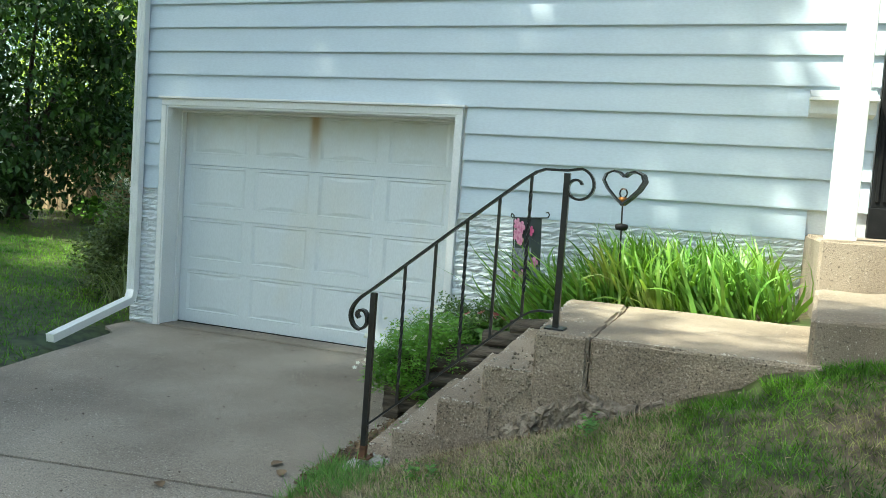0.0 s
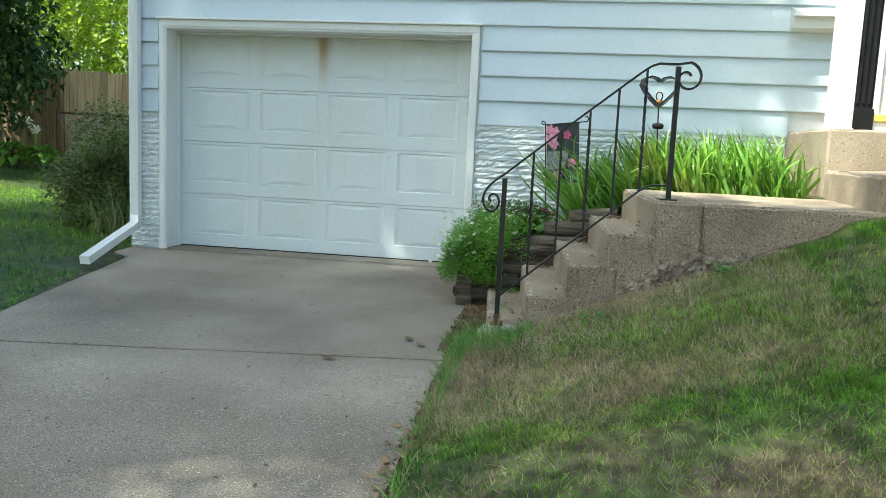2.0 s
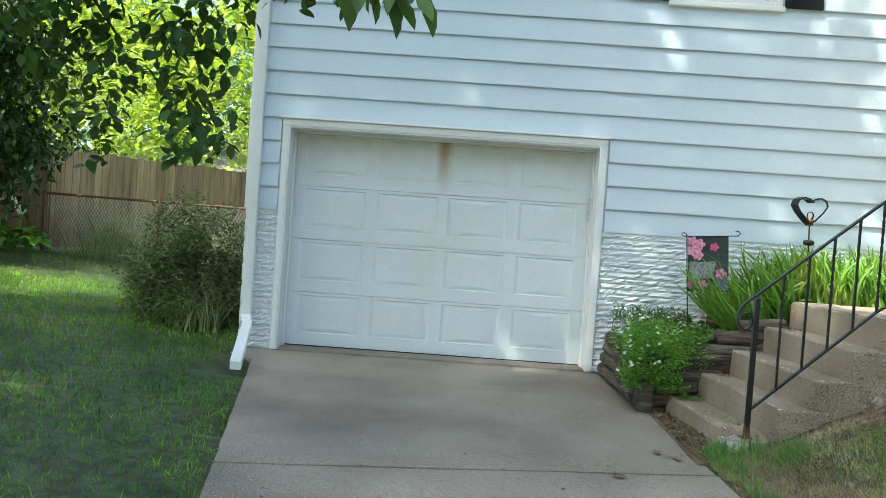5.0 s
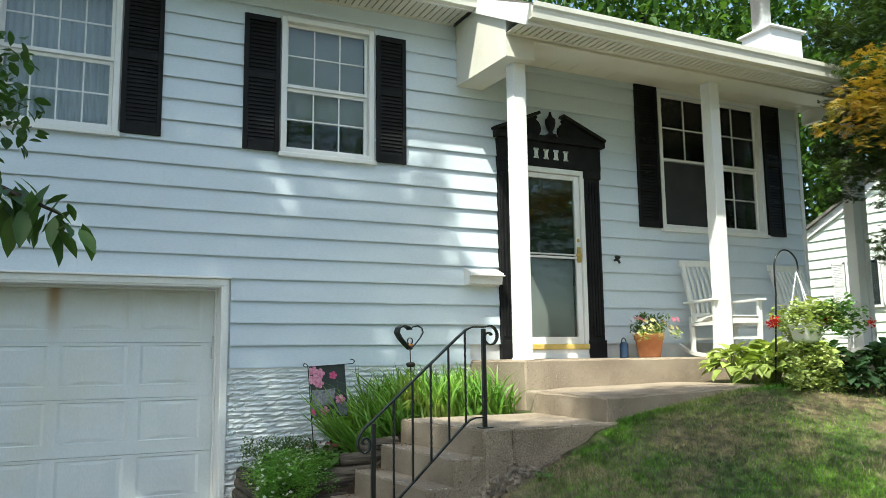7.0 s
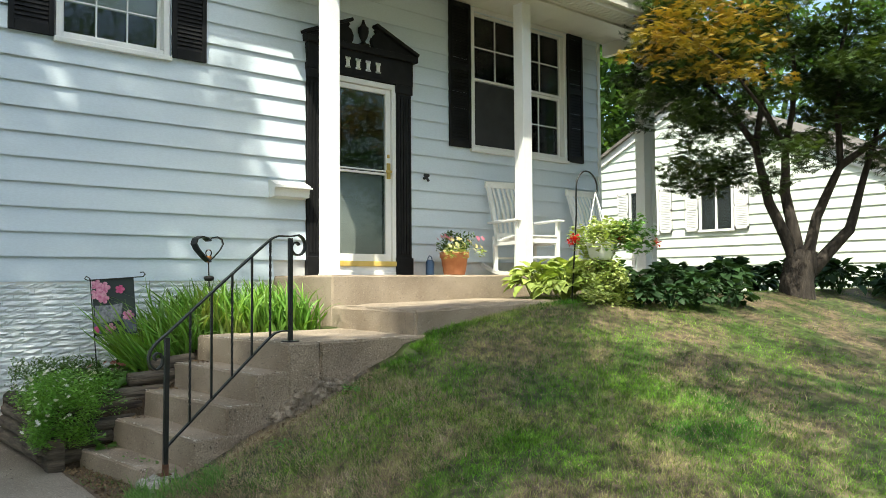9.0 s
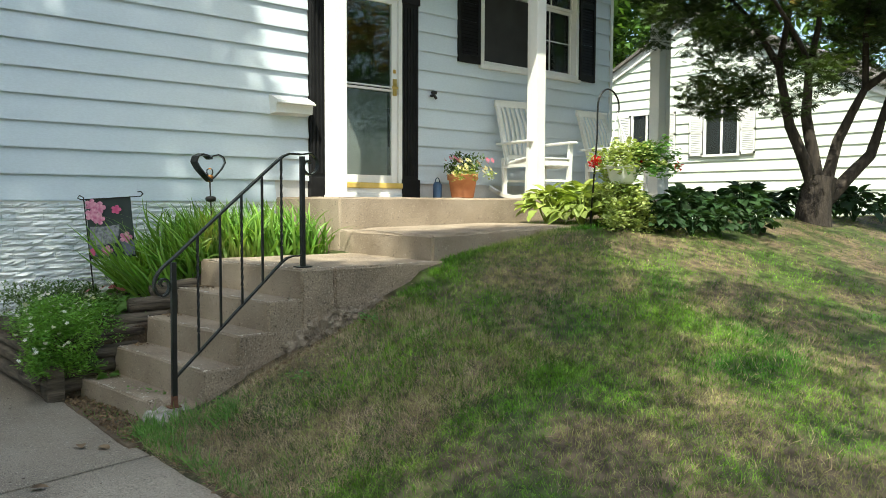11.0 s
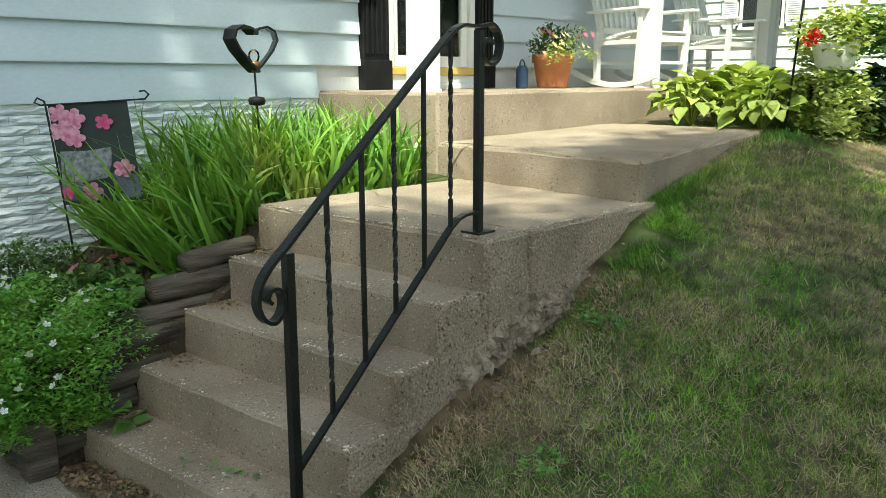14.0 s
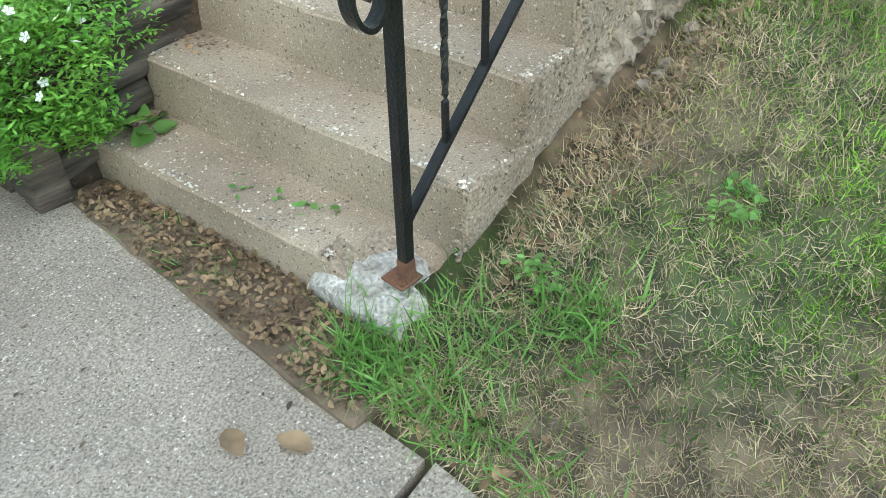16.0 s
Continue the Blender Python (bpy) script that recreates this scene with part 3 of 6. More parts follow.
def soffit(xa, xb, ya, yb, z):
    """A vented soffit: short slats with dark slots between them."""
    part("soffit_back", boxes((xa, xb, ya, yb, z + 0.012, z + 0.03)), M_SCREEN, roof)
    n = int((xb - xa) / 0.075)
    bm = bmesh.new()
    for i in range(n):
        a = xa + (xb - xa) * i / n
        box(bm, a, a + (xb - xa) / n - 0.016, ya, yb, z, z + 0.011)
    for a, b in ((ya, ya + 0.05), (yb - 0.05, yb)):
        box(bm, xa, xb, a, b, z - 0.003, z + 0.0105)
    part("soffit_slats", bm, M_PORCH_WHITE, roof)


gutter(-0.72, 5.42, -0.62, 5.16)
gutter(5.36, 11.25, -1.66, 4.64)
part("fascia", boxes((-0.7, 5.38, -0.51, -0.48, 5.0, 5.15)), M_TRIM, roof)
part("fascia", boxes((5.36, 11.22, -1.55, -1.52, 4.46, 4.62)), M_TRIM, roof)
soffit(-0.7, 5.34, -0.48, -0.002, 5.03)
soffit(5.37, 11.2, -1.52, -1.12, 4.52)
bm = prism(bmesh.new(), [(-1.55, 4.44), (-0.48, 5.0), (-0.48, 5.16), (-1.62, 4.62)], "x", 5.335, 5.36)
part("rake_board", bm, M_TRIM, roof)
# The porch's end beam, front beam and ceiling.
bm = prism(bmesh.new(), [(-1.115, 4.30), (-0.002, 4.33), (-0.002, 5.03), (-0.5, 5.03), (-1.115, 4.70)], "x", 5.375, 5.70)
part("end_beam", bm, M_PORCH_WHITE, roof)
part("front_beam", boxes((5.70, 10.86, -1.115, -0.80, 4.505, 4.72), (5.70, 10.87, -1.123, -0.79, 4.487, 4.505), bevel=0.004), M_PORCH_WHITE, roof)
bm = prism(bmesh.new(), [(-1.1, 4.53), (-0.002, 4.53), (-0.002, 5.03), (-0.5, 5.03), (-1.1, 4.70)], "x", 10.86, 10.94)
part("end_beam", bm, M_PORCH_WHITE, roof)
bm = bmesh.new()
for i in range(18):
    box(bm, 5.70 + 0.286 * i, 5.70 + 0.286 * (i + 1) - 0.006, -0.80, -0.002, 4.715, 4.745)
tagged(part("ceiling", bm, M_PORCH_WHITE, None, "white panelled porch ceiling"), "", "ceiling", kind="structure")

# ---- porch, landing and steps in concrete ----
porch = solid("porch_floor", rough_box(5.49, 10.95, -1.13, -0.002, 0.6, 1.315, 0.11, 0.006, 0.016, 2), M_STEP,
              "tan weathered concrete porch slab", "porch", kind="structure")
steps = thing("concrete_steps", (4.5, -2, 0), "weathered concrete steps with crumbling sides", "steps", kind="structure")
NOSE_L, NOSE_R, RISE = (3.25, 3.475, 3.70, 3.92, 4.14), (3.37, 3.585, 3.80, 4.01, 4.24), (0.10, 0.283, 0.466, 0.652, 0.842)


def skew(bm, xl, xr, y0, y1, x_from):
    """Leans a block's front edge so that it runs from xl at y1 to xr at y0."""
    for v in bm.verts:
        f = (y1 - v.co.y) / (y1 - y0)
        if v.co.x < x_from:
            v.co.x += xl * (1 - f) + xr * f - (xl + xr) / 2
    return bm


def eroded(ob, y_side):
    """Gives the side that faces the lawn its crumbled surface."""
    me = ob.data
    me.materials.append(M_STEP_SIDE)
    for v in me.vertices:
        if v.co.y < y_side + 0.03 and v.co.z < 0.80:
            v.co.y += 0.008 * noise.noise(v.co * 9) + 0.006 * noise.noise(v.co * 31)
    for p in me.polygons:
        if p.normal.y < -0.35:
            p.material_index = 1
    return ob


for k in range(4):
    mid, nxt = (NOSE_L[k] + NOSE_R[k]) / 2, (NOSE_L[k + 1] + NOSE_R[k + 1]) / 2
    bm = rough_box(mid, nxt + 0.10, -2.60 + 0.01 * k, -1.40, -0.3 + 0.17 * k, RISE[k], 0.04, 0.005, 0.011, k)
    if k == 0:
        for v in bm.verts:
            gone = max(0, 0.30 - math.hypot(v.co.x - 3.31, v.co.y + 2.62)) / 0.30
            v.co.z -= 0.11 * gone ** 0.8 * (v.co.z > -0.1)
    eroded(part("step", skew(bm, NOSE_L[k], NOSE_R[k], -2.60, -1.40, nxt + 0.05), M_STEP, steps), -2.60 + 0.01 * k)
bm = rough_box(4.19, 4.485, -2.58, -1.30, 0.15, RISE[4], 0.06, 0.006, 0.014, 5)
eroded(part("landing", skew(bm, 4.14, 4.24, -2.58, -1.30, 4.4), M_STEP, steps), -2.58)
eroded(part("landing", rough_box(4.492, 5.56, -2.575, -1.30, 0.15, RISE[4] - 0.004, 0.05, 0.006, 0.014, 8), M_STEP, steps), -2.575)
bm = rough_box(5.36, 7.36, -2.40, -1.12, 0.5, 1.05, 0.08, 0.007, 0.018, 6)
for v in bm.verts:
    v.co.y += (-0.13 + 0.26 * (v.co.x - 5.36) / 2.0) * (v.co.y < -1.8)
    v.co.z += (-0.02 + 0.04 * (v.co.x - 5.36) / 2.0) * (v.co.z > 0.9)
    v.co.x += 0.13 * max(0, v.co.y + 2.53) / 1.41 * (v.co.x < 5.5)
part("upper_step", bm, M_STEP, steps)

# ---- windows, shutters, door ----


def window(x0, x1, z0, z1, name, label, cols, rows, sashes=1, behind="curtain"):
    """A double-hung window, or two side by side, with thin bars between the panes."""
    win = thing(name, ((x0 + x1) / 2, 0, z0), label, "window", kind="structure")
    f = 0.045
    part("window_frame", boxes((x0 - 0.01, x0 + f, -0.04, 0.10, z0, z1), (x1 - f, x1 + 0.01, -0.04, 0.10, z0, z1),
                               (x0 + f, x1 - f, -0.04, 0.10, z1 - f, z1 + 0.01), (x0 + f, x1 - f, -0.04, 0.10, z0, z0 + f), bevel=0.004), M_TRIM, win)
    part("window_sill", boxes((x0 - 0.03, x1 + 0.03, -0.065, -0.01, z0 - 0.045, z0), bevel=0.006), M_TRIM, win)
    wide = (x1 - x0 - 2 * f) / sashes
    for s in range(sashes):
        a, b = x0 + f + wide * s, x0 + f + wide * (s + 1)
        zm = z0 + (z1 - z0) * 0.49
        if s:
            part("mullion", boxes((a - 0.03, a + 0.03, -0.035, 0.08, z0 + f, z1 - f), bevel=0.004), M_TRIM, win)
        for k, (c, d, y) in enumerate(((z0 + f, zm, 0.045), (zm, z1 - f, 0.02))):
            sash = part("sash", boxes((a, a + 0.03, y, y + 0.03, c, d), (b - 0.03, b, y, y + 0.03, c, d),
                                      (a + 0.03, b - 0.03, y, y + 0.03, c, c + 0.035), (a + 0.03, b - 0.03, y, y + 0.03, d - 0.035, d), bevel=0.003), M_TRIM, win)
            ga, gb, gc, gd = a + 0.03, b - 0.03, c + 0.035, d - 0.035
            bars = [(ga + (gb - ga) * i / cols - 0.007, ga + (gb - ga) * i / cols + 0.007, y + 0.006, y + 0.018, gc, gd) for i in range(1, cols)]
            bars += [(ga, gb, y + 0.007, y + 0.017, gc + (gd - gc) * j / rows - 0.007, gc + (gd - gc) * j / rows + 0.007) for j in range(1, rows)]
            part("glazing_bars", boxes(*bars), M_TRIM, sash)
            part("pane", boxes((ga, gb, y + 0.019, y + 0.022, gc, gd)), M_GLASS, sash).visible_shadow = False
    if behind == "curtain":
        bm = bmesh.new()
        for a, b in ((x0 + 0.04, x0 + (x1 - x0) * 0.5), (x0 + (x1 - x0) * 0.5, x1 - 0.04)):
            n = 36
            pts = [(a + (b - a) * i / n, 0.22 + 0.018 * math.sin(i * 1.25)) for i in range(n + 1)]
            for (xa, ya), (xb, yb) in zip(pts, pts[1:]):
                vs = [bm.verts.new(p) for p in ((xa, ya, z0), (xb, yb, z0), (xb, yb, z1), (xa, ya, z1))]
                bm.faces.new(vs)
        part("curtain", bm, M_CURTAIN, win, "pale gathered curtain", smooth=True)
    elif behind == "blind":
        bm = bmesh.new()
        for i in range(36):
            z = z1 - 0.05 - 0.028 * i
            vs = [bm.verts.new(p) for p in ((x0 + 0.05, 0.15, z), (x1 - 0.05, 0.15, z), (x1 - 0.05, 0.128, z + 0.021), (x0 + 0.05, 0.128, z + 0.021))]
            bm.faces.new(vs)
        part("blind", bm, M_BLIND, win, "drawn cream slatted blind")
    else:
        for a, b, m in ((x1 - 0.84, x1 - 0.05, M_DRAPE),):
            bm = bmesh.new()
            n = 30
            for i in range(n):
                xa, xb = a + (b - a) * i / n, a + (b - a) * (i + 1) / n
                vs = [bm.verts.new(p) for p in ((xa, 0.13 + 0.02 * math.sin(i * 1.4), z0), (xb, 0.13 + 0.02 * math.sin(i * 1.4 + 1.4), z0),
                                                (xb, 0.13 + 0.02 * math.sin(i * 1.4 + 1.4), z1), (xa, 0.13 + 0.02 * math.sin(i * 1.4), z1))]
                bm.faces.new(vs)
            part("drape", bm, m, win, "tan gathered drape", smooth=True)
        part("insect_screen", boxes((x0 + 0.05, (x0 + x1) / 2 - 0.03, 0.008, 0.012, z0 + 0.05, z0 + (z1 - z0) * 0.48)), M_SCREEN, win)
    return win


window(*WIN1, "window_1", "white double-hung window with gathered pale curtains", 4, 2)
window(*WIN2, "window_2", "white double-hung window with a drawn slatted blind", 3, 2, behind="blind")
window(*WIN3, "window_3", "white paired porch window with tan drapes", 2, 2, sashes=2, behind="drape")


def shutter(x0, x1, z0, z1, louvred=True):
    s = thing("shutter", ((x0 + x1) / 2, -0.03, z0), "black louvred shutter screwed to white siding" if louvred else "plain black shutter on the shaded porch wall",
              "shutter", group="shutters of the house")
    f, zm = 0.045, z0 + (z1 - z0) * 0.55
    part("stile", boxes((x0, x0 + f, -0.056, -0.024, z0, z1), bevel=0.004), M_BLACK, s)
    part("stile", boxes((x1 - f, x1, -0.056, -0.024, z0, z1), bevel=0.004), M_BLACK, s)
    for a, b in ((z0, z0 + 0.09), (zm - 0.035, zm + 0.035), (z1 - 0.06, z1)):
        part("rail", boxes((x0 + f, x1 - f, -0.053, -0.026, a, b), bevel=0.003), M_BLACK, s)
    part("backing", boxes((x0 + f, x1 - f, -0.032, -0.026, z0 + 0.09, z1 - 0.06)), M_BLACK, s)
    for a, b in ((z0 + 0.09, zm - 0.035), (zm + 0.035, z1 - 0.06)):
        n = int((b - a) / 0.038)
        for i in range(n):
            z = a + (b - a) * i / n
            bm = prism(bmesh.new(), [(-0.050, z + 0.002), (-0.046, z + 0.002), (-0.033, z + 0.034), (-0.037, z + 0.036)], "x", x0 + f, x1 - f)
            part("louvre", bm, M_BLACK, s)
    return s


for a, b, c, d in ((0.53, 0.875, 3.41, 4.77), (1.925, 2.28, 3.41, 4.77), (3.03, 3.385, 3.375, 4.755), (4.415, 4.75, 3.375, 4.755)):
    shutter(a, b, c, d)
shutter(7.85, 8.20, 2.90, 4.71, False)
shutter(10.03, 10.35, 2.90, 4.71, False)

# Entrance: storm door, black surround with a broken pediment and an urn.
entry = thing("door_1", (6.57, 0, 1.32), "white storm door with dark glass and brass handle", "door", kind="structure")
x0, x1, z0, z1 = DOOR
part("door_frame", boxes((x0, x0 + 0.05, -0.05, 0.12, z0, z1), (x1 - 0.05, x1, -0.05, 0.12, z0, z1), (x0 + 0.05, x1 - 0.05, -0.05, 0.12, z1 - 0.06, z1), bevel=0.004), M_TRIM, entry)
leaf = part("storm_leaf", boxes((x0 + 0.055, x0 + 0.115, -0.02, 0.02, z0 + 0.03, z1 - 0.065), (x1 - 0.125, x1 - 0.055, -0.02, 0.02, z0 + 0.03, z1 - 0.065),
                                (x0 + 0.115, x1 - 0.125, -0.02, 0.02, z1 - 0.12, z1 - 0.065), (x0 + 0.115, x1 - 0.125, -0.02, 0.02, z0 + 0.03, z0 + 0.11),
                                (x0 + 0.115, x1 - 0.125, -0.022, 0.018, 2.46, 2.485), (x0 + 0.115, x1 - 0.125, -0.022, 0.018, 2.50, 2.515), bevel=0.003), M_TRIM, entry)
part("pane", boxes((x0 + 0.115, x1 - 0.125, 0.0, 0.004, 2.515, z1 - 0.12)), M_GLASS, leaf).visible_shadow = False
part("screen", boxes((x0 + 0.115, x1 - 0.125, 0.0, 0.004, z0 + 0.11, 2.46)), M_GLASS, leaf).visible_shadow = False
part("lower_board", boxes((x0 + 0.115, x1 - 0.125, 0.06, 0.07, z0 + 0.11, 2.46)), surf("grey_door_sheet", (0.20, 0.20, 0.19), (0.28, 0.28, 0.26), 2, 0.5, 0.1), leaf)
part("handle", boxes((x1 - 0.115, x1 - 0.07, -0.04, -0.02, 2.42, 2.60), (x1 - 0.105, x1 - 0.08, -0.075, -0.04, 2.49, 2.515), (x1 - 0.16, x1 - 0.08, -0.08, -0.068, 2.485, 2.515), bevel=0.004), M_BRASS, leaf, "brass handle")
part("lock", boxes((x1 - 0.108, x1 - 0.078, -0.034, -0.02, 2.66, 2.70), bevel=0.004), M_BRASS, leaf, "brass lock plate")
part("threshold", boxes((x0 + 0.005, x1 - 0.005, -0.07, 0.12, z0 - 0.03, z0 + 0.028), bevel=0.008), M_SILL, entry, "yellow threshold strip")
part("threshold_step", boxes((x0 - 0.0, x1 + 0.0, -0.05, 0.0, 1.36, 1.42), (x0, x1, -0.06, 0.0, 1.315, 1.36), bevel=0.005), M_TRIM, entry)

surround = thing("door_surround", (6.57, -0.03, 1.32), "black fluted door surround with a broken pediment", "door surround")
for a, b in ((5.87, 6.11), (7.03, 7.25)):
    pil = part("pilaster", boxes((a, b, -0.055, -0.002, 1.32, 3.50), (a - 0.01, b + 0.01, -0.075, -0.002, 1.32, 1.52), (a - 0.01, b + 0.01, -0.075, -0.002, 3.42, 3.52), bevel=0.004), M_BLACK, surround)
    for i in range(5):
        c = a + 0.03 + (b - a - 0.06) * i / 4
        part("flute", boxes((c - 0.011, c + 0.011, -0.068, -0.055, 1.56, 3.38), bevel=0.004), M_BLACK, pil)
part("entablature", boxes((5.86, 7.27, -0.07, -0.002, 3.52, 3.80), (5.82, 7.31, -0.12, -0.002, 3.80, 3.87), bevel=0.006), M_BLACK, surround)
for sgn in (-1, 1):
    curve = [(sgn * 0.16, 3.875), (sgn * 0.13, 3.92), (sgn * 0.125, 3.97), (sgn * 0.15, 4.03), (sgn * 0.19, 4.06), (sgn * 0.17, 4.09), (sgn * 0.20, 4.12)]
    bm = prism(bmesh.new(), [(6.565 + x, z) for x, z in curve] + [(6.565 + sgn * 0.74, 3.90), (6.565 + sgn * 0.74, 3.87), (6.565 + sgn * 0.14, 3.87)], "y", -0.07, -0.002)
    part("pediment", bm, M_BLACK, surround)
    bm = ribbon(bmesh.new(), [(6.565 + sgn * 0.16, -0.06, 4.14), (6.565 + sgn * 0.76, -0.06, 3.89)], 0.12, 0.035)
    part("moulding", bm, M_BLACK, surround)
bm = lathe(bmesh.new(), [(0.07, 0), (0.07, 0.02), (0.03, 0.035), (0.022, 0.06), (0.045, 0.10), (0.062, 0.16), (0.06, 0.21), (0.04, 0.225), (0.03, 0.24), (0.02, 0.26), (0.012, 0.30)], (6.565, -0.075, 3.87), 14)
part("urn", bm, M_BLACK, surround, "turned black urn", smooth=True)
for i in range(4):
    c = 6.36 + 0.135 * i
    part("plaque_bar", boxes((c - 0.022, c + 0.022, -0.082, -0.0695, 3.60, 3.72), (c - 0.034, c + 0.034, -0.082, -0.0695, 3.695, 3.72), (c - 0.034, c + 0.034, -0.082, -0.0695, 3.60, 3.62), bevel=0.003), M_TRIM, surround, "white plaque bar")

# White box vent on the siding beside the entrance.
vent = thing("vent_hood", (5.63, -0.1, 2.17), "white sloped vent hood on the siding", "vent")
part("hood", prism(bmesh.new(), [(-0.002, 2.30), (-0.05, 2.295), (-0.19, 2.235), (-0.19, 2.215), (-0.16, 2.205), (-0.15, 2.125), (-0.002, 2.11)], "x", 5.43, 5.83), M_TRIM, vent)
part("lip", boxes((5.42, 5.84, -0.205, -0.17, 2.205, 2.222), bevel=0.004), M_TRIM, vent)

# Porch columns, with a downspout on the last.
column = thing("porch_column", (5.61, -0.895, 1.315), "square white painted porch column", "column", group="porch columns")
part("shaft", boxes((5.537, 5.683, -0.968, -0.822, 1.32, 4.53), bevel=0.006), M_TRIM, column)
part("foot_trim", boxes((5.53, 5.69, -0.975, -0.815, 1.312, 1.33), bevel=0.004), M_TRIM, column)
copy_thing(column, Matrix.Translation((8.25, -0.895, 1.315)))
copy_thing(column, Matrix.Translation((10.57, -0.895, 1.315)))


def downspout(name, path, wide, deep, label):
    """A ribbed rectangular pipe along a path in space."""
    d = thing(name, path[0], label, "downspout")
    bm = bmesh.new()
    for p, q in zip(path, path[1:]):
        ribbon(bm, [p, q], wide, deep, (1, 0, 0))
    part("pipe", bm, M_TRIM, d)
    p, q = max(zip(path, path[1:]), key=lambda s: (Vector(s[1]) - Vector(s[0])).length)
    for k in (-0.3, 0.0, 0.3):
        a, b = (Vector(v) + Vector((k * wide, -deep / 2 - 0.001, 0)) for v in (p, q))
        part("rib", ribbon(bmesh.new(), [a, b], wide * 0.1, 0.006, (1, 0, 0)), M_TRIM, d)
    for z in (0.35, 0.8):
        c = Vector(p).lerp(Vector(q), z)
        part("strap", boxes((c.x - wide / 2 - 0.004, c.x + wide / 2 + 0.004, c.y - deep / 2 - 0.006, c.y + deep / 2, c.z - 0.015, c.z + 0.015)), M_TRIM, d)
    return d


left_spout = downspout("downspout", [(-0.22, -0.078, 5.05), (-0.22, -0.078, 0.30), (-0.19, -0.14, 0.22), (0.03, -1.26, 0.055)], 0.085, 0.065, "white ribbed downspout with a long outlet over the driveway")
downspout("downspout", [(10.71, -0.93, 4.55), (10.71, -0.93, 1.36), (10.75, -1.06, 1.30), (10.82, -1.30, 1.14)], 0.08, 0.07, "white ribbed downspout strapped to a porch column")

# Chimney box with a flue.
chimney = thing("chimney", (10.6, 0.17, 5.4), "white sheet-metal chimney box with a round flue", "chimney")
CX, CY = 10.58, 0.17
part("box", boxes((CX - 0.31, CX + 0.31, CY - 0.26, CY + 0.26, 5.25, 5.86), (CX - 0.36, CX + 0.36, CY - 0.31, CY + 0.31, 5.86, 5.90), bevel=0.01), M_TRIM, chimney)
part("flue", lathe(bmesh.new(), [(0.13, 5.90), (0.13, 6.55), (0.19, 6.57), (0.19, 6.72)], (CX - 0.18, CY, 0), 16), M_METAL, chimney, smooth=True)

# Small fittings.
knob = thing("wall_tap", (7.46, -0.05, 2.46), "small grey tap on the porch wall", "tap")
part("spout", tube(bmesh.new(), [(7.46, -0.022, 2.47), (7.46, -0.08, 2.47), (7.46, -0.11, 2.43)], 0.016), M_SCREEN, knob)
part("wheel", tube(bmesh.new(), [(7.43, -0.075, 2.50), (7.49, -0.075, 2.50)], 0.02), M_SCREEN, knob)

# ---- iron handrail ----
rail = thing("handrail", (3.85, -2.52, 0.1), "black wrought-iron handrail with scrolled ends", "handrail")
P1, P2 = Vector((3.432, -2.55, 0.10)), Vector((4.31, -2.475, 0.845))


def on_rail(x, z):
    f = (x - P1.x) / (P2.x - P1.x)
    return (x, P1.y + (P2.y - P1.y) * f, z)


def scroll(cx, cz, r0, r1, a0, a1, n=26):
    """A flat spiral from radius r0 at angle a0 to r1 at a1, in degrees."""
    return [on_rail(cx + (r0 + (r1 - r0) * i / n) * math.cos(radians(a0 + (a1 - a0) * i / n)),
                    cz + (r0 + (r1 - r0) * i / n) * math.sin(radians(a0 + (a1 - a0) * i / n))) for i in range(n + 1)]


def square_bar(pts, w):
    return ribbon(bmesh.new(), pts, w, w)


part("post", square_bar([on_rail(3.42, 0.105), on_rail(3.425, 0.92)], 0.027), M_IRON, rail)
part("post", square_bar([on_rail(4.31, 0.85), on_rail(4.31, 1.555)], 0.027), M_IRON, rail)
part("base_plate", boxes((3.385, 3.455, -2.57, -2.50, 0.092, 0.10), (3.39, 3.402, -2.565, -2.553, 0.10, 0.112), (3.44, 3.452, -2.517, -2.505, 0.10, 0.112), bevel=0.002), M_RUST, rail, "rusted base plate")
part("base_plate", boxes((4.265, 4.355, -2.52, -2.43, 0.843, 0.852), bevel=0.002), M_IRON, rail)
part("post_foot", square_bar([on_rail(3.42, 0.10), on_rail(3.42, 0.16)], 0.030), M_RUST, rail, "rusted post foot")


def smooth_line(pts, n=6):
    """Points along a smooth curve through pts."""
    pts = [Vector(p) for p in pts]
    out = []
    for i in range(len(pts) - 1):
        a, b, c, d = pts[max(i - 1, 0)], pts[i], pts[i + 1], pts[min(i + 2, len(pts) - 1)]
        out += [0.5 * (2 * b + (c - a) * t + (2 * a - 5 * b + 4 * c - d) * t ** 2 + (3 * b - a - 3 * c + d) * t ** 3) for t in (k / n for k in range(n))]
    return out + [pts[-1]]


top = smooth_line([on_rail(x, z + 0.022) for x, z in ((3.356, 0.768), (3.343, 0.785), (3.356, 0.806), (3.383, 0.803), (3.398, 0.772), (3.392, 0.735), (3.362, 0.712), (3.328, 0.730),
                                              (3.311, 0.775), (3.323, 0.825), (3.362, 0.873), (3.42, 0.918))])
top += [on_rail(x, z + 0.022) for x, z in ((3.50, 0.985), (3.80, 1.235), (4.12, 1.495), (4.17, 1.53), (4.21, 1.545), (4.31, 1.545))]
top += scroll(4.36, 1.497, 0.083, 0.02, 80, -330)
part("top_rail", ribbon(bmesh.new(), top, 0.034, 0.011), M_IRON, rail)
part("bottom_rail", ribbon(bmesh.new(), [on_rail(x, z) for x, z in ((3.43, 0.265), (4.15, 0.885), (4.19, 0.91), (4.23, 0.92), (4.305, 0.92))], 0.027, 0.010), M_IRON, rail)
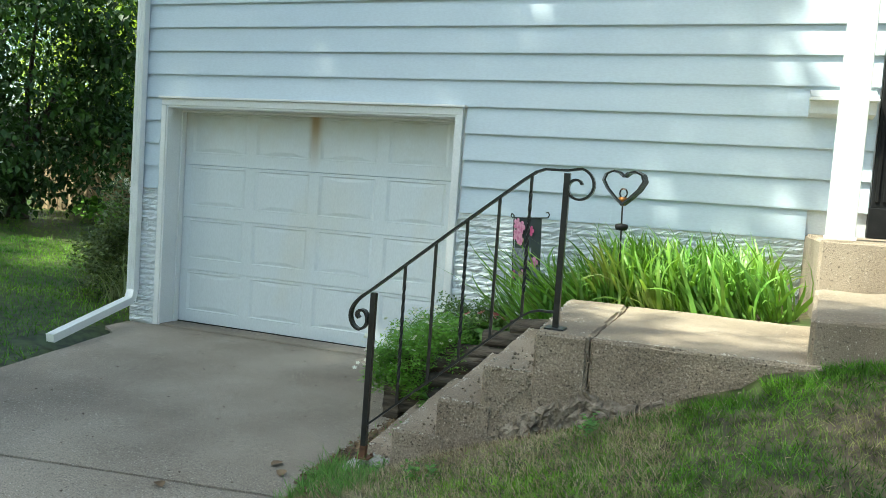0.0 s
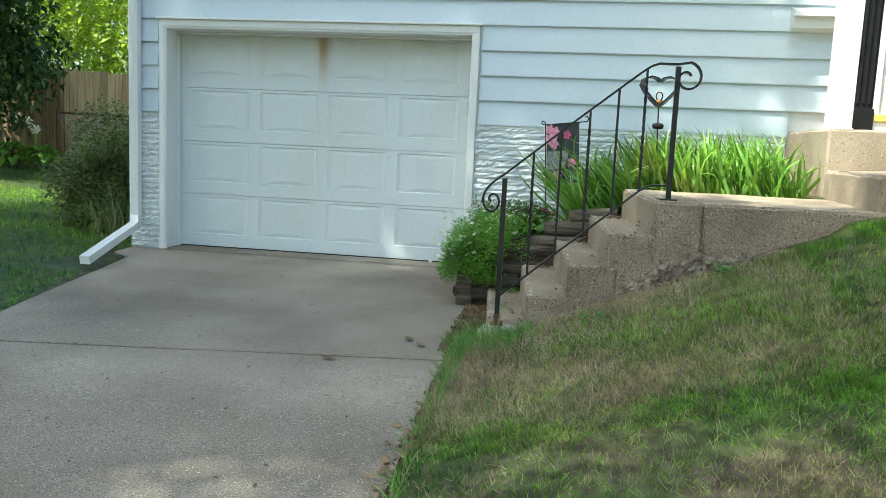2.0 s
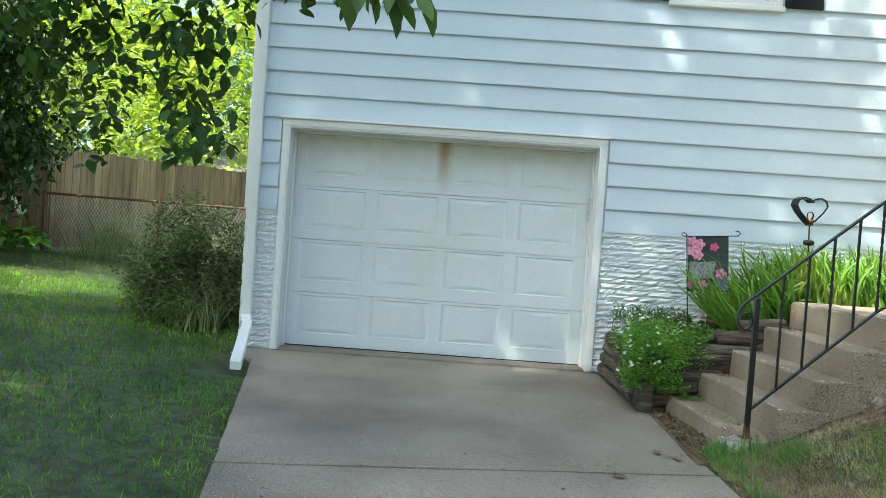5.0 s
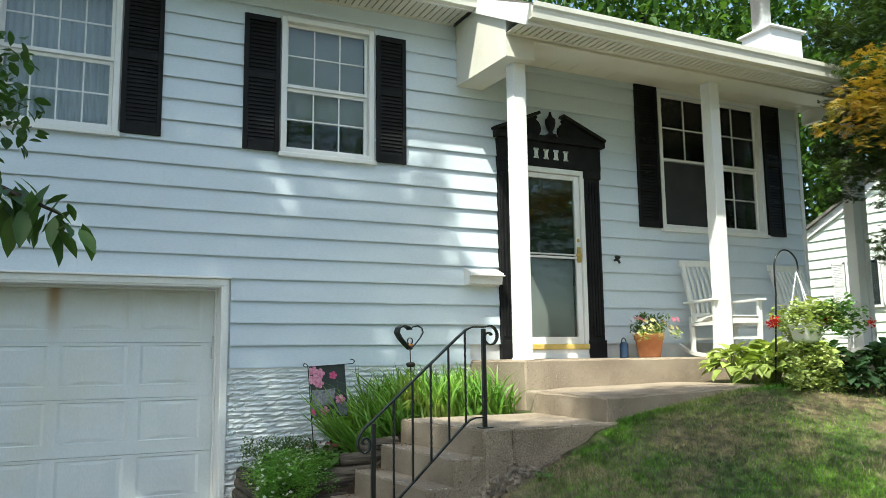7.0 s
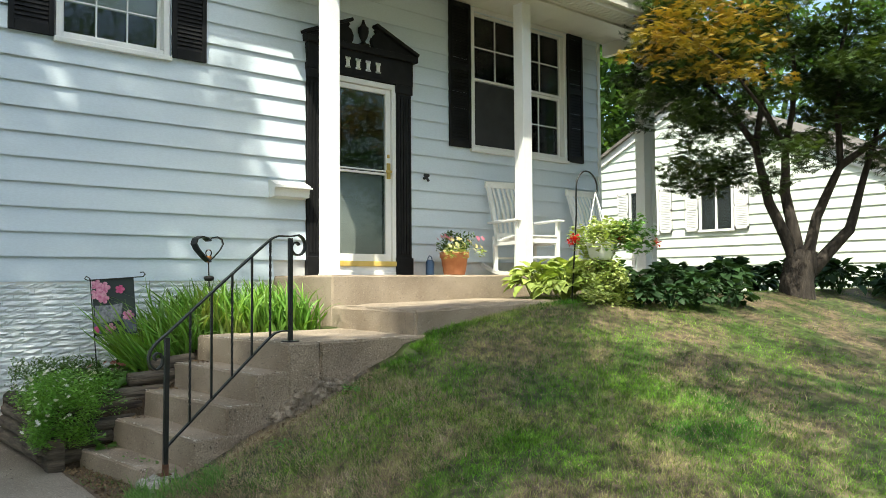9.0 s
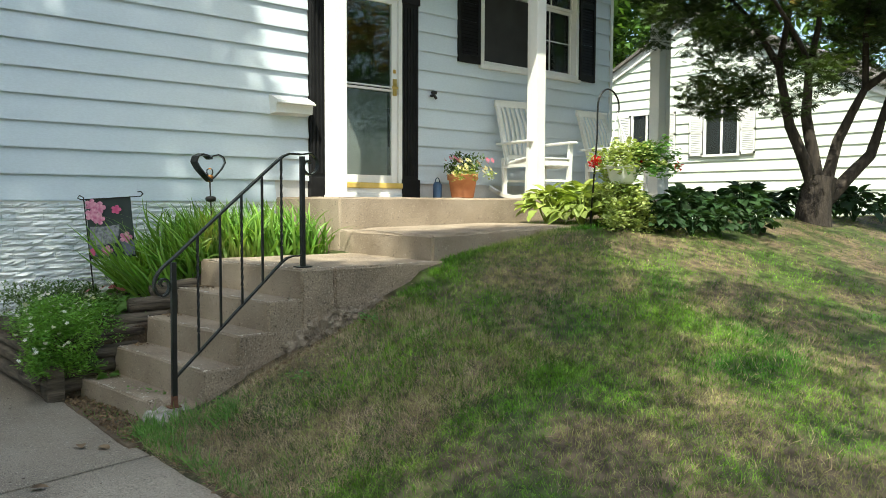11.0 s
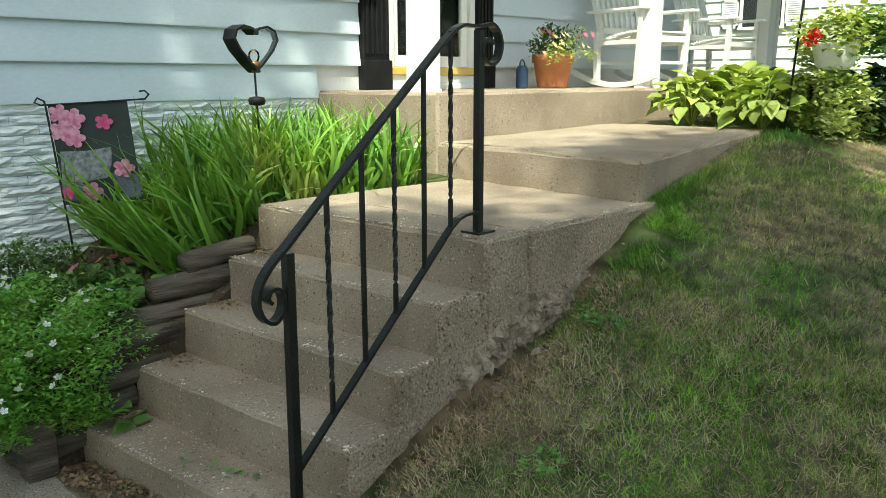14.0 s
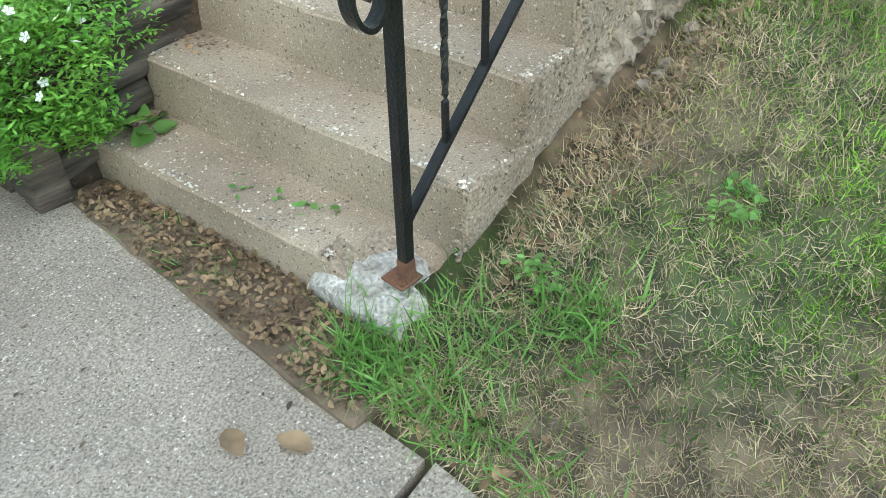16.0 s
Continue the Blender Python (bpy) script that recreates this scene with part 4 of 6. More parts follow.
for i, x in enumerate((3.575, 3.72, 3.865, 4.01, 4.15)):
    zb, zt = 0.265 + (x - 3.43) * 0.861, 1.007 + (x - 3.50) * 0.826
    bm = bmesh.new()
    rows = []
    for k in range(41):
        z, tw = zb + (zt - zb) * k / 40, (k * 0.5 if i % 2 == 0 and 6 < k < 36 else 0)
        c = Vector(on_rail(x, z))
        rows.append([bm.verts.new(c + 0.0088 * Vector((math.cos(tw + a), math.sin(tw + a), 0))) for a in (0.785, 2.356, 3.927, 5.498)])
    for a, b in zip(rows, rows[1:]):
        for k in range(4):
            bm.faces.new((a[k], a[(k + 1) % 4], b[(k + 1) % 4], b[k]))
    part("baluster", bm, M_IRON, rail)

# ---- garden flag on its stake ----
flag = thing("garden_flag", (3.53, -0.71, 0.5), "dark garden flag printed with pink flowers", "garden flag")
FY = -0.71
part("stake", tube(bmesh.new(), [(3.60, FY - 0.01, 0.35), (3.53, FY - 0.006, 1.26), (3.525, FY - 0.006, 1.295), (3.50, FY - 0.006, 1.31), (3.488, FY - 0.006, 1.29), (3.51, FY - 0.006, 1.278),
                                 (3.70, FY - 0.006, 1.29), (3.86, FY - 0.006, 1.302), (3.90, FY - 0.006, 1.305), (3.915, FY - 0.006, 1.325), (3.90, FY - 0.006, 1.342), (3.88, FY - 0.006, 1.338)], 0.0045, 6), M_IRON, flag)


def flag_patch(outline, name, material, label, off):
    """A patch of the print: an outline in the cloth's own 0..1 coordinates, laid on the cloth."""
    bm = bmesh.new()
    vs = []
    for u, v in outline:
        x = 3.535 + 0.295 * u + 0.03 * (1 - v)
        vs.append(bm.verts.new((x, FY - 0.006 - 0.0012 * off - 0.012 * math.sin(3.1 * u) * (1 - v), 0.825 + 0.452 * v + 0.025 * u)))
    bm.faces.new(vs)
    return part(name, bm, material, flag, label)


bm = bmesh.new()
n = 14
grid = {(i, j): bm.verts.new((3.535 + 0.295 * i / n + 0.03 * (1 - j / n), FY - 0.012 * math.sin(3.1 * i / n) * (1 - j / n), 0.825 + 0.452 * j / n + 0.025 * i / n)) for i in range(n + 1) for j in range(n + 1)}
for i in range(n):
    for j in range(n):
        bm.faces.new((grid[i, j], grid[i + 1, j], grid[i + 1, j + 1], grid[i, j + 1]))
M_CLOTH = surf("flag_cloth", (0.025, 0.032, 0.045), (0.04, 0.06, 0.045), 5, 0.8, 0.1, 200)
M_GREYPRINT = surf("grey_print", (0.10, 0.11, 0.13), (0.34, 0.35, 0.38), 45, 0.8, 0.1, 200)
M_SLATE = surf("slate_print", (0.10, 0.11, 0.16), (0.16, 0.17, 0.24), 25, 0.8, 0.1, 200)
M_PINKPRINT = surf("pink_print", (0.50, 0.12, 0.25), (0.74, 0.40, 0.52), 40, 0.8, 0.1, 200)
M_MAGENTA = surf("magenta_print", (0.48, 0.05, 0.17), (0.60, 0.14, 0.28), 40, 0.8, 0.1, 200)
part("cloth", bm, M_CLOTH, flag, smooth=True)
flag_patch([(0, 0.04), (1, 0.03), (1, 0.26), (0.6, 0.30), (0, 0.24)], "print_patch", M_SLATE, "slate-blue printed band", 1)
flag_patch([(0.02, 0.24), (0.30, 0.22), (0.62, 0.25), (0.70, 0.40), (0.72, 0.55), (0.4, 0.53), (0.06, 0.54)], "print_patch", M_GREYPRINT, "mottled grey printed patch", 2)


def print_flower(u, v, r, petals, material, off):
    out = []
    for k in range(petals * 6):
        a = 2 * math.pi * k / (petals * 6)
        rr = r * (0.62 + 0.38 * abs(math.cos(petals * a / 2)) ** 0.6)
        out.append((u + rr * math.cos(a), v + rr * 0.68 * math.sin(a)))
    flag_patch(out, "print_flower", material, "", off)


for u, v, r, m in ((0.13, 0.91, 0.17, M_PINKPRINT), (0.30, 0.85, 0.19, M_PINKPRINT), (0.13, 0.74, 0.19, M_PINKPRINT), (0.28, 0.66, 0.17, M_PINKPRINT),
                   (0.68, 0.80, 0.14, M_MAGENTA), (0.84, 0.33, 0.17, M_PINKPRINT), (0.40, 0.12, 0.17, M_PINKPRINT), (0.07, 0.12, 0.12, M_MAGENTA)):
    print_flower(u, v, 0.84 * r, 5, m, 3 + 3 * u)

flag.location, flag.scale.x, flag.rotation_euler.z = (3.56, -0.552, 0.5), 1.2, radians(-45)

# ---- heart-shaped solar light on a stake ----
heart = thing("heart_garden_light", (4.37, -1.0, 0.9), "black metal heart garden light with a glass globe", "garden light")
HX, HY = 4.365, -1.0
for sgn in (-1, 1):
    pts = [(0, 1.425), (0.045, 1.465), (0.10, 1.525), (0.128, 1.575), (0.115, 1.615), (0.075, 1.635), (0.03, 1.625), (0.0, 1.60)]
    bm = bmesh.new()
    dense = []
    for (xa, za), (xb, zb) in zip(pts, pts[1:]):
        dense += [(xa + (xb - xa) * k / 4, za + (zb - za) * k / 4) for k in range(4)]
    dense.append(pts[-1])
    bm = ribbon(bm, [(HX + sgn * x, HY, z) for x, z in dense], 0.07, 0.011, (0.35 * sgn, 1, 0))
    part("heart_side", bm, M_IRON, heart)
part("globe", lathe(bmesh.new(), [(0.004, 1.465), (0.020, 1.472), (0.028, 1.495), (0.025, 1.515), (0.014, 1.528), (0.003, 1.53)], (HX, HY, 0), 14), M_CLEAR, heart, "clear glass globe", smooth=True)
part("collar", lathe(bmesh.new(), [(0.012, 1.42), (0.024, 1.45), (0.03, 1.47), (0.01, 1.475)], (HX, HY, 0), 12), M_AMBER, heart, "copper collar", smooth=True)
part("solar_cap", lathe(bmesh.new(), [(0.01, 1.265), (0.036, 1.27), (0.042, 1.29), (0.036, 1.305), (0.01, 1.31)], (HX + 0.005, HY, 0), 14), M_BLACK, heart, smooth=True)
part("stake", tube(bmesh.new(), [(HX + 0.03, HY, 0.6), (HX + 0.005, HY, 1.27), (HX, HY, 1.43)], 0.0055, 6), M_IRON, heart)

# ---- terracotta pot, blue lantern ----
pot = thing("flower_pot", (7.62, -0.38, 1.315), "terracotta pot of mixed cream and pink flowers", "flower pot")
part("pot", lathe(bmesh.new(), [(0.115, 0.0), (0.125, 0.02), (0.155, 0.2), (0.170, 0.205), (0.172, 0.27), (0.158, 0.272), (0.15, 0.235), (0.02, 0.23)], pot.location, 28), M_POT, pot, smooth=True)
lantern = thing("blue_lantern", (7.32, -0.3, 1.315), "small dark blue lantern with a wire handle", "lantern")
part("body", lathe(bmesh.new(), [(0.045, 0), (0.05, 0.01), (0.05, 0.15), (0.036, 0.175), (0.03, 0.18)], lantern.location, 16), M_BLUE, lantern, smooth=True)
part("handle", tube(bmesh.new(), [(7.32 + 0.032 * math.cos(a), -0.3, 1.49 + 0.05 * math.sin(a)) for a in np.linspace(0, math.pi, 9)], 0.006, 6), M_BLUE, lantern)

# ---- rocking chairs ----


def rocking_chair():
    """Built facing +y' = towards the street, origin under the seat."""
    c = thing("rocking_chair", (0, 0, 0), "white slatted wooden rocking chair", "chair", group="porch rocking chairs")
    for s in (-1, 1):
        x = 0.27 * s
        part("rocker", ribbon(bmesh.new(), [(x, y, 0.022 + 0.10 * (y / 0.46) ** 2 * 0.9) for y in np.linspace(-0.42, 0.52, 15)], 0.035, 0.04, (1, 0, 0)), M_CHAIR, c)
        part("front_leg", square_bar2((x, -0.22, 0.05), (x, -0.25, 0.60), 0.042), M_CHAIR, c)
        part("back_leg", square_bar2((x, 0.22, 0.05), (x, 0.235, 0.45), 0.042), M_CHAIR, c)
        part("back_post", square_bar2((x * 0.92, 0.19, 0.38), (x * 0.92, 0.42, 1.09), 0.042), M_CHAIR, c)
        part("arm", boxes((x - 0.045, x + 0.045, -0.32, 0.33, 0.60, 0.625), bevel=0.006), M_CHAIR, c)
        part("side_rail", square_bar2((x, -0.23, 0.36), (x, 0.22, 0.36), 0.035), M_CHAIR, c)
    for i in range(7):
        x = -0.192 + 0.064 * i
        part("back_slat", ribbon(bmesh.new(), [(x, 0.205, 0.42), (x, 0.245, 0.62), (x, 0.315, 0.85), (x, 0.41, 1.05)], 0.030, 0.012, (1, 0, 0)), M_CHAIR, c)
    part("crest_rail", boxes((-0.29, 0.29, 0.395, 0.43, 1.035, 1.115), bevel=0.008), M_CHAIR, c)
    part("lower_back_rail", boxes((-0.25, 0.25, 0.19, 0.22, 0.44, 0.49), bevel=0.006), M_CHAIR, c)
    for i in range(11):
        y = -0.26 + 0.045 * i
        z = 0.43 - 0.0007 * i * i
        part("seat_slat", boxes((-0.29, 0.29, y, y + 0.034, z, z + 0.016), bevel=0.004), M_CHAIR, c)
    for y in (-0.23, 0.22):
        part("stretcher", square_bar2((-0.27, y, 0.20), (0.27, y, 0.20), 0.026), M_CHAIR, c)
        part("seat_rail", boxes((-0.27, 0.27, y - 0.018, y + 0.018, 0.36, 0.41), bevel=0.004), M_CHAIR, c)
    return c


def square_bar2(a, b, w):
    d = (Vector(b) - Vector(a)).normalized()
    across = Vector((1, 0, 0)) if abs(d.x) < 0.9 else Vector((0, 1, 0))
    return ribbon(bmesh.new(), [a, b], w, w, across)


chair = rocking_chair()
chair.matrix_basis = pose(8.52, -0.66, 1.315, 0, 0, -12) @ Matrix.Diagonal((1.06, 1.05, 1.05, 1))
copy_thing(chair, pose(10.1, -0.62, 1.315, 0, 0, -2))



def corner_chip():
    bm = bmesh.new()
    bmesh.ops.create_icosphere(bm, subdivisions=4, radius=1.0)
    for v in bm.verts:
        v.co = Vector((3.405 + 0.150 * v.co.x, -2.46 + 0.200 * v.co.y, 0.10 * v.co.z + 0.05 * min(0, v.co.x)))
        v.co += noise.noise_vector(v.co * 22) * 0.016 + noise.noise_vector(v.co * 60) * 0.006
        v.co.z = min(v.co.z, 0.070 + 0.30 * min(0, v.co.x - 3.40) + 0.010 * noise.noise(v.co * 34))
        v.co.x = max(v.co.x, 3.318 - 0.25 * min(v.co.z, 0.06) + 0.012 * noise.noise(v.co * 30))
    return bm


# ---- timber planter beside the garage ----
planter = thing("timber_planter", (3.3, -1.0, 0), "stacked landscape-timber planter with split ends", "planter")


def timber(a, b, r, seed, parent=planter):
    bm = bmesh.new()
    a, b = Vector(a), Vector(b)
    pts = [a.lerp(b, k / 8) for k in range(9)]
    tube(bm, pts, r, 10)
    for v in bm.verts:
        v.co += noise.noise_vector(v.co * 6 + Vector((seed, 0, 0))) * 0.012
        v.co.z = max(v.co.z, min(a.z, b.z) - r * 0.85)
        v.co.z = min(v.co.z, max(a.z, b.z) + r * 0.85)
    return part("timber", bm, M_TIMBER, parent, smooth=True)


for k, z in enumerate((0.055, 0.15, 0.245, 0.335)):
    lean = 0.02 * k
    timber((3.02 + lean, -0.10, z), (3.05 + lean, -1.36 + 0.03 * k, z), 0.056, k)
    timber((3.02 + lean, -1.42 + 0.03 * k, z - 0.003), (3.50 + 0.15 * k, -1.36 + 0.03 * k, z + 0.02), 0.054, k + 7)
timber((3.40, -1.30, 0.42), (3.92, -1.32, 0.44), 0.055, 21)
timber((3.62, -1.28, 0.53), (4.05, -1.30, 0.55), 0.055, 23)
timber((3.78, -1.27, 0.62), (4.12, -1.28, 0.66), 0.048, 31)
timber((3.20, -1.37, 0.33), (3.68, -1.36, 0.37), 0.05, 41)
timber((3.18, -1.40, 0.235), (3.64, -1.38, 0.265), 0.05, 43)
timber((3.16, -1.41, 0.14), (3.47, -1.39, 0.165), 0.05, 47)
part("broken_corner", corner_chip(), M_CHIP, steps, "pale broken concrete corner")
part("corner_post", boxes((3.03, 3.14, -1.47, -1.37, -0.05, 0.20), bevel=0.01), M_TIMBER, planter)

bed = bmesh.new()
nbx, nby = 26, 14
cells = {}
for i in range(nbx + 1):
    for j in range(nby + 1):
        x, y = 3.04 + 2.46 * i / nbx, -1.40 + 1.38 * j / nby
        z = 0.36 + 0.10 * max(0, (x - 3.3)) / 0.5 if x < 3.8 else 0.46 + 0.36 * min(1, (x - 3.8) / 0.6)
        cells[i, j] = bed.verts.new((x, y, min(z, 0.83) - 0.02 + 0.02 * noise.noise((x * 9, y * 9, 0))))
for i in range(nbx):
    for j in range(nby):
        bed.faces.new((cells[i, j], cells[i + 1, j], cells[i + 1, j + 1], cells[i, j + 1]))
ret = bmesh.ops.extrude_face_region(bed, geom=bed.faces[:])
for v in ret["geom"]:
    if isinstance(v, bmesh.types.BMVert):
        v.co.z = -0.1
solid("garden_soil", bed, M_SOIL, "dark mulched garden soil behind the timbers", "soil", kind="structure")

# ---- plants ----
LEAF = [(0, 0, 0), (0.27, 0.38, 0.07), (0, 0.45, 0), (-0.27, 0.38, 0.07), (0, 1, -0.12)], [(0, 1, 4, 2), (0, 2, 4, 3)]
OVAL = [(0, 0, 0), (0.22, 0.2, 0.05), (0.30, 0.5, 0.07), (0.18, 0.8, 0.02), (0, 1, -0.08), (-0.18, 0.8, 0.02), (-0.30, 0.5, 0.07), (-0.22, 0.2, 0.05), (0, 0.5, 0.0)], \
    [(0, 1, 2, 8), (8, 2, 3, 4), (0, 8, 6, 7), (8, 4, 5, 6)]
HEART = [(0, 0, 0), (0.30, 0.02, 0.05), (0.42, 0.32, 0.09), (0.28, 0.7, 0.03), (0, 1, -0.2), (-0.28, 0.7, 0.03), (-0.42, 0.32, 0.09), (-0.30, 0.02, 0.05), (0, 0.4, -0.01)], \
    [(0, 1, 2, 8), (8, 2, 3, 4), (0, 8, 6, 7), (8, 4, 5, 6)]
NARROW = [(0, 0, 0), (0.13, 0.2, 0.03), (0.19, 0.5, 0.04), (0.11, 0.8, 0.01), (0, 1, -0.08), (-0.11, 0.8, 0.01), (-0.19, 0.5, 0.04), (-0.13, 0.2, 0.03), (0, 0.5, 0.0)], OVAL[1]
BLADE = [(-0.5, 0, 0), (0.5, 0, 0), (0.36, 0.12, 0.55), (-0.36, 0.12, 0.55), (0, 0.38, 1.0)], [(0, 1, 2, 3), (3, 2, 4)]


def star_leaf(lobes=7, spread=200):
    vs, fs = [(0, 0, 0)], []
    for k in range(lobes):
        a = radians(90 - spread / 2 + spread * k / (lobes - 1))
        r = 1.0 - 0.35 * abs(k - (lobes - 1) / 2) / (lobes / 2)
        b, w = len(vs), 0.10
        for rr, off in ((0.5 * r, -w), (r, 0), (0.5 * r, w)):
            vs.append((rr * math.cos(a) - off * math.sin(a), rr * math.sin(a) + off * math.cos(a), -0.12 * rr * rr))
        fs.append((0, b, b + 1, b + 2))
    return vs, fs


STAR = star_leaf()


def petals(count, r, cup=0.25):
    vs, fs = [(0, 0, 0)], []
    for k in range(count):
        a = 2 * math.pi * k / count
        for da, rr in ((-0.42, 0.75), (0, 1.0), (0.42, 0.75)):
            vs.append((r * rr * math.cos(a + da * 2 * math.pi / count), r * rr * math.sin(a + da * 2 * math.pi / count), cup * r * rr))
        b = 1 + 3 * k
        fs.append((0, b, b + 1, b + 2))
    return vs, fs


def droop(n, lo=-0.9, hi=0.5):
    return turns(rng.uniform(0, 2 * math.pi, n), rng.uniform(lo, hi, n), rng.uniform(-0.6, 0.6, n))


def leaves(name, shape, centres, each, radius, size, material, parent, lo=-0.9, hi=0.5, label="", flat=1.0):
    """Leaves gathered round centres, each cloud of the given radius."""
    centres = np.asarray(centres, float)
    n = len(centres) * each
    off = rng.normal(0, 1, (n, 3))
    off *= (radius * rng.uniform(0.25, 1.0, n) ** 0.6 / np.maximum(1e-6, np.linalg.norm(off, axis=1)))[:, None]
    off[:, 2] *= flat
    p = np.repeat(centres, each, 0) + off
    m = droop(n, lo, hi) * (size * rng.uniform(0.65, 1.25, n))[:, None, None]
    return swarm(name, *shape, m, p, material, parent, label)


def limb(points, r0, r1, n=8):
    pts = []
    points = [Vector(p) for p in points]
    for i in range(len(points) - 1):
        a, b = points[i], points[i + 1]
        for k in range(4):
            f = k / 4
            q = a.lerp(b, f)
            q += noise.noise_vector(q * 1.7) * 0.06 * (b - a).length * (0.3 + f * (1 - f))
            pts.append(q)
    pts.append(points[-1])
    m = len(pts) - 1
    return tube(bmesh.new(), pts, [r0 + (r1 - r0) * (k / m) ** 0.8 for k in range(m + 1)], n)


def tree(name, base, height, tips, trunk_r, label, bark=M_BARK):
    t = thing(name, base, label, "tree")
    base = Vector(base)
    fork = base + Vector((0.1, 0.05, height))
    bm = limb([base - Vector((0, 0, 0.3)), base + Vector((0.05, 0, height * 0.5)), fork], trunk_r, trunk_r * 0.7, 12)
    for v in bm.verts:
        flare = max(0, 0.35 - (v.co.z - base.z)) / 0.35
        v.co.x += (v.co.x - base.x) * 0.5 * flare
        v.co.y += (v.co.y - base.y) * 0.5 * flare
    part("trunk", bm, bark, t, smooth=True)
    for tip in tips:
        tip = Vector(tip)
        mid = fork.lerp(tip, 0.5) + Vector((0, 0, 0.25 * (tip - fork).length * 0.4))
        part("limb", limb([fork - Vector((0, 0, 0.15)), mid, tip], trunk_r * 0.45, 0.015, 7), bark, t, smooth=True)
    return t


# Lawn: blades, denser where the camera comes close; a thin straw thatch near the steps.


def sow(n, x0, x1, y0, y1, keep=None):
    p = np.stack([rng.uniform(x0, x1, n), rng.uniform(y0, y1, n)], 1)
    x, y = p[:, 0], p[:, 1]
    on_lawn = ((x > edge_right(y) + 0.03) & ~((y > -2.62) & (x < 5.4)) & ~((y > -2.5) & (x < 7.4))) | (x < edge_left(y) - 0.02)
    on_lawn &= ~((y > -1.4) & (x > -0.3) & (x < 12)) & ~((y > -2.60) & (x > 3.5) & (x < 5.2) & (rng.random(len(x)) < 0.6))
    p = p[on_lawn]
    return p if keep is None else p[keep(p[:, 0], p[:, 1])]


def grass(name, p, h, w, lean, material, label):
    n = len(p)
    z = ground_z(p[:, 0], p[:, 1]) + 0.012 * one_noise(p[:, 0], p[:, 1], 3.1) - 0.008
    m = turns(rng.uniform(0, 2 * math.pi, n), rng.normal(0, lean, n), rng.normal(0, lean, n))
    hh = h * rng.uniform(0.45, 1.3, n)
    m[:, :, 0] *= (w * rng.uniform(0.7, 1.3, n))[:, None]
    m[:, :, 1] *= hh[:, None]
    m[:, :, 2] *= hh[:, None]
    tagged(swarm(name, *BLADE, m, np.column_stack([p, z]), material, None, label), "", "grass", kind="stuff")


def patchy(x, y):
    return 0.5 + 0.5 * one_noise(x + 0.3 * one_noise(x, y, 5), y, 2.3)


def tufted(x, y):
    """Green tufts a hand's width across, thinning towards the steps."""
    p = patchy(x, y) * (0.5 + 0.5 * one_noise(x + 0.1 * one_noise(y, x, 9), y, 11.0))
    near_steps = np.clip((-2.75 - y) / 0.8 + np.clip(x - 4.2, 0, 1), 0.12, 1)
    return rng.random(len(x)) < (0.12 + 1.3 * p) * near_steps


grass("lawn_grass", np.concatenate([sow(110000, 3.1, 5.0, -4.3, -2.3, tufted), sow(75000, 4.3, 6.9, -5.4, -2.4, lambda x, y: rng.random(len(x)) < np.clip(np.minimum(x - 4.3, 6.9 - x), 0, 0.6) * np.clip(y + 5.4, 0, 0.8) / 0.48),
                                    sow(90000, 3.1, 8.6, -6.8, -1.5), sow(34000, 8.6, 14.0, -7.5, -1.2), sow(45000, 3.1, 6.2, -6.6, -4.0), sow(9000, 3.2, 12, -10, -6.8)]), 0.040, 0.0034, 0.75, M_GRASS,
      "short lawn grass mixed green and straw")
grass("lawn_grass", np.concatenate([sow(70000, -5.0, 1.6, -7.0, 3.0), sow(30000, -12.0, -0.3, 0.0, 9.0)]), 0.06, 0.006, 0.5, M_GRASS, "mown green lawn beside the driveway")
thatch = np.concatenate([sow(40000, 3.12, 7.0, -5.6, -2.45, lambda x, y: rng.random(len(x)) < 1.0 - 0.7 * patchy(x, y)), sow(130000, 3.12, 4.9, -4.1, -2.45, lambda x, y: rng.random(len(x)) < 1.0 - 0.5 * patchy(x, y))])
grass("dry_thatch", thatch, 0.052, 0.0023, 1.3, M_STRAW, "flattened dry straw thatch beside the steps")
# Longer tufts along the driveway's edge and by the handrail.
edge = sow(2600, 3.12, 3.30, -7.0, -2.55)
tuft = np.concatenate([np.array([3.36, -2.74]) + rng.normal(0, 0.09, (300, 2)), np.array([3.25, -2.60]) + rng.normal(0, 0.05, (160, 2)), np.array([3.55, -2.95]) + rng.normal(0, 0.06, (260, 2)),
                       np.array([3.20, -2.2]) + rng.normal(0, 0.03, (60, 2)), np.array([3.19, -1.75]) + rng.normal(0, 0.04, (60, 2))])
tuft = tuft[tuft[:, 0] > 3.13]
grass("edge_grass", np.concatenate([edge, tuft]), 0.10, 0.006, 0.6, M_WEED, "long bright grass tufts at the driveway edge")
sx = rng.uniform(4.45, 7.35, 5200)
sy = np.where(sx < 5.4, -2.66, -2.60 + 0.13 * (sx - 5.36)) - np.abs(rng.normal(0, 0.07, len(sx)))
grass("step_grass", np.column_stack([sx, sy]), 0.055, 0.0042, 0.7, M_GRASS, "longer grass against the side of the steps")
jx = rng.uniform(0.55, 3.1, 1500)
jx = jx[(np.sin(jx * 5.3) + np.sin(jx * 2.1 + 1)) > 0.75]
joint = np.column_stack([jx, -3.25 + 0.4 * (jx - 0.5) / 2.6 + rng.normal(0, 0.012, len(jx))])
grass("joint_grass", np.repeat(joint, 2, 0) + rng.normal(0, 0.006, (2 * len(joint), 2)), 0.062, 0.005, 0.8, M_WEED, "weeds growing in the driveway joint")
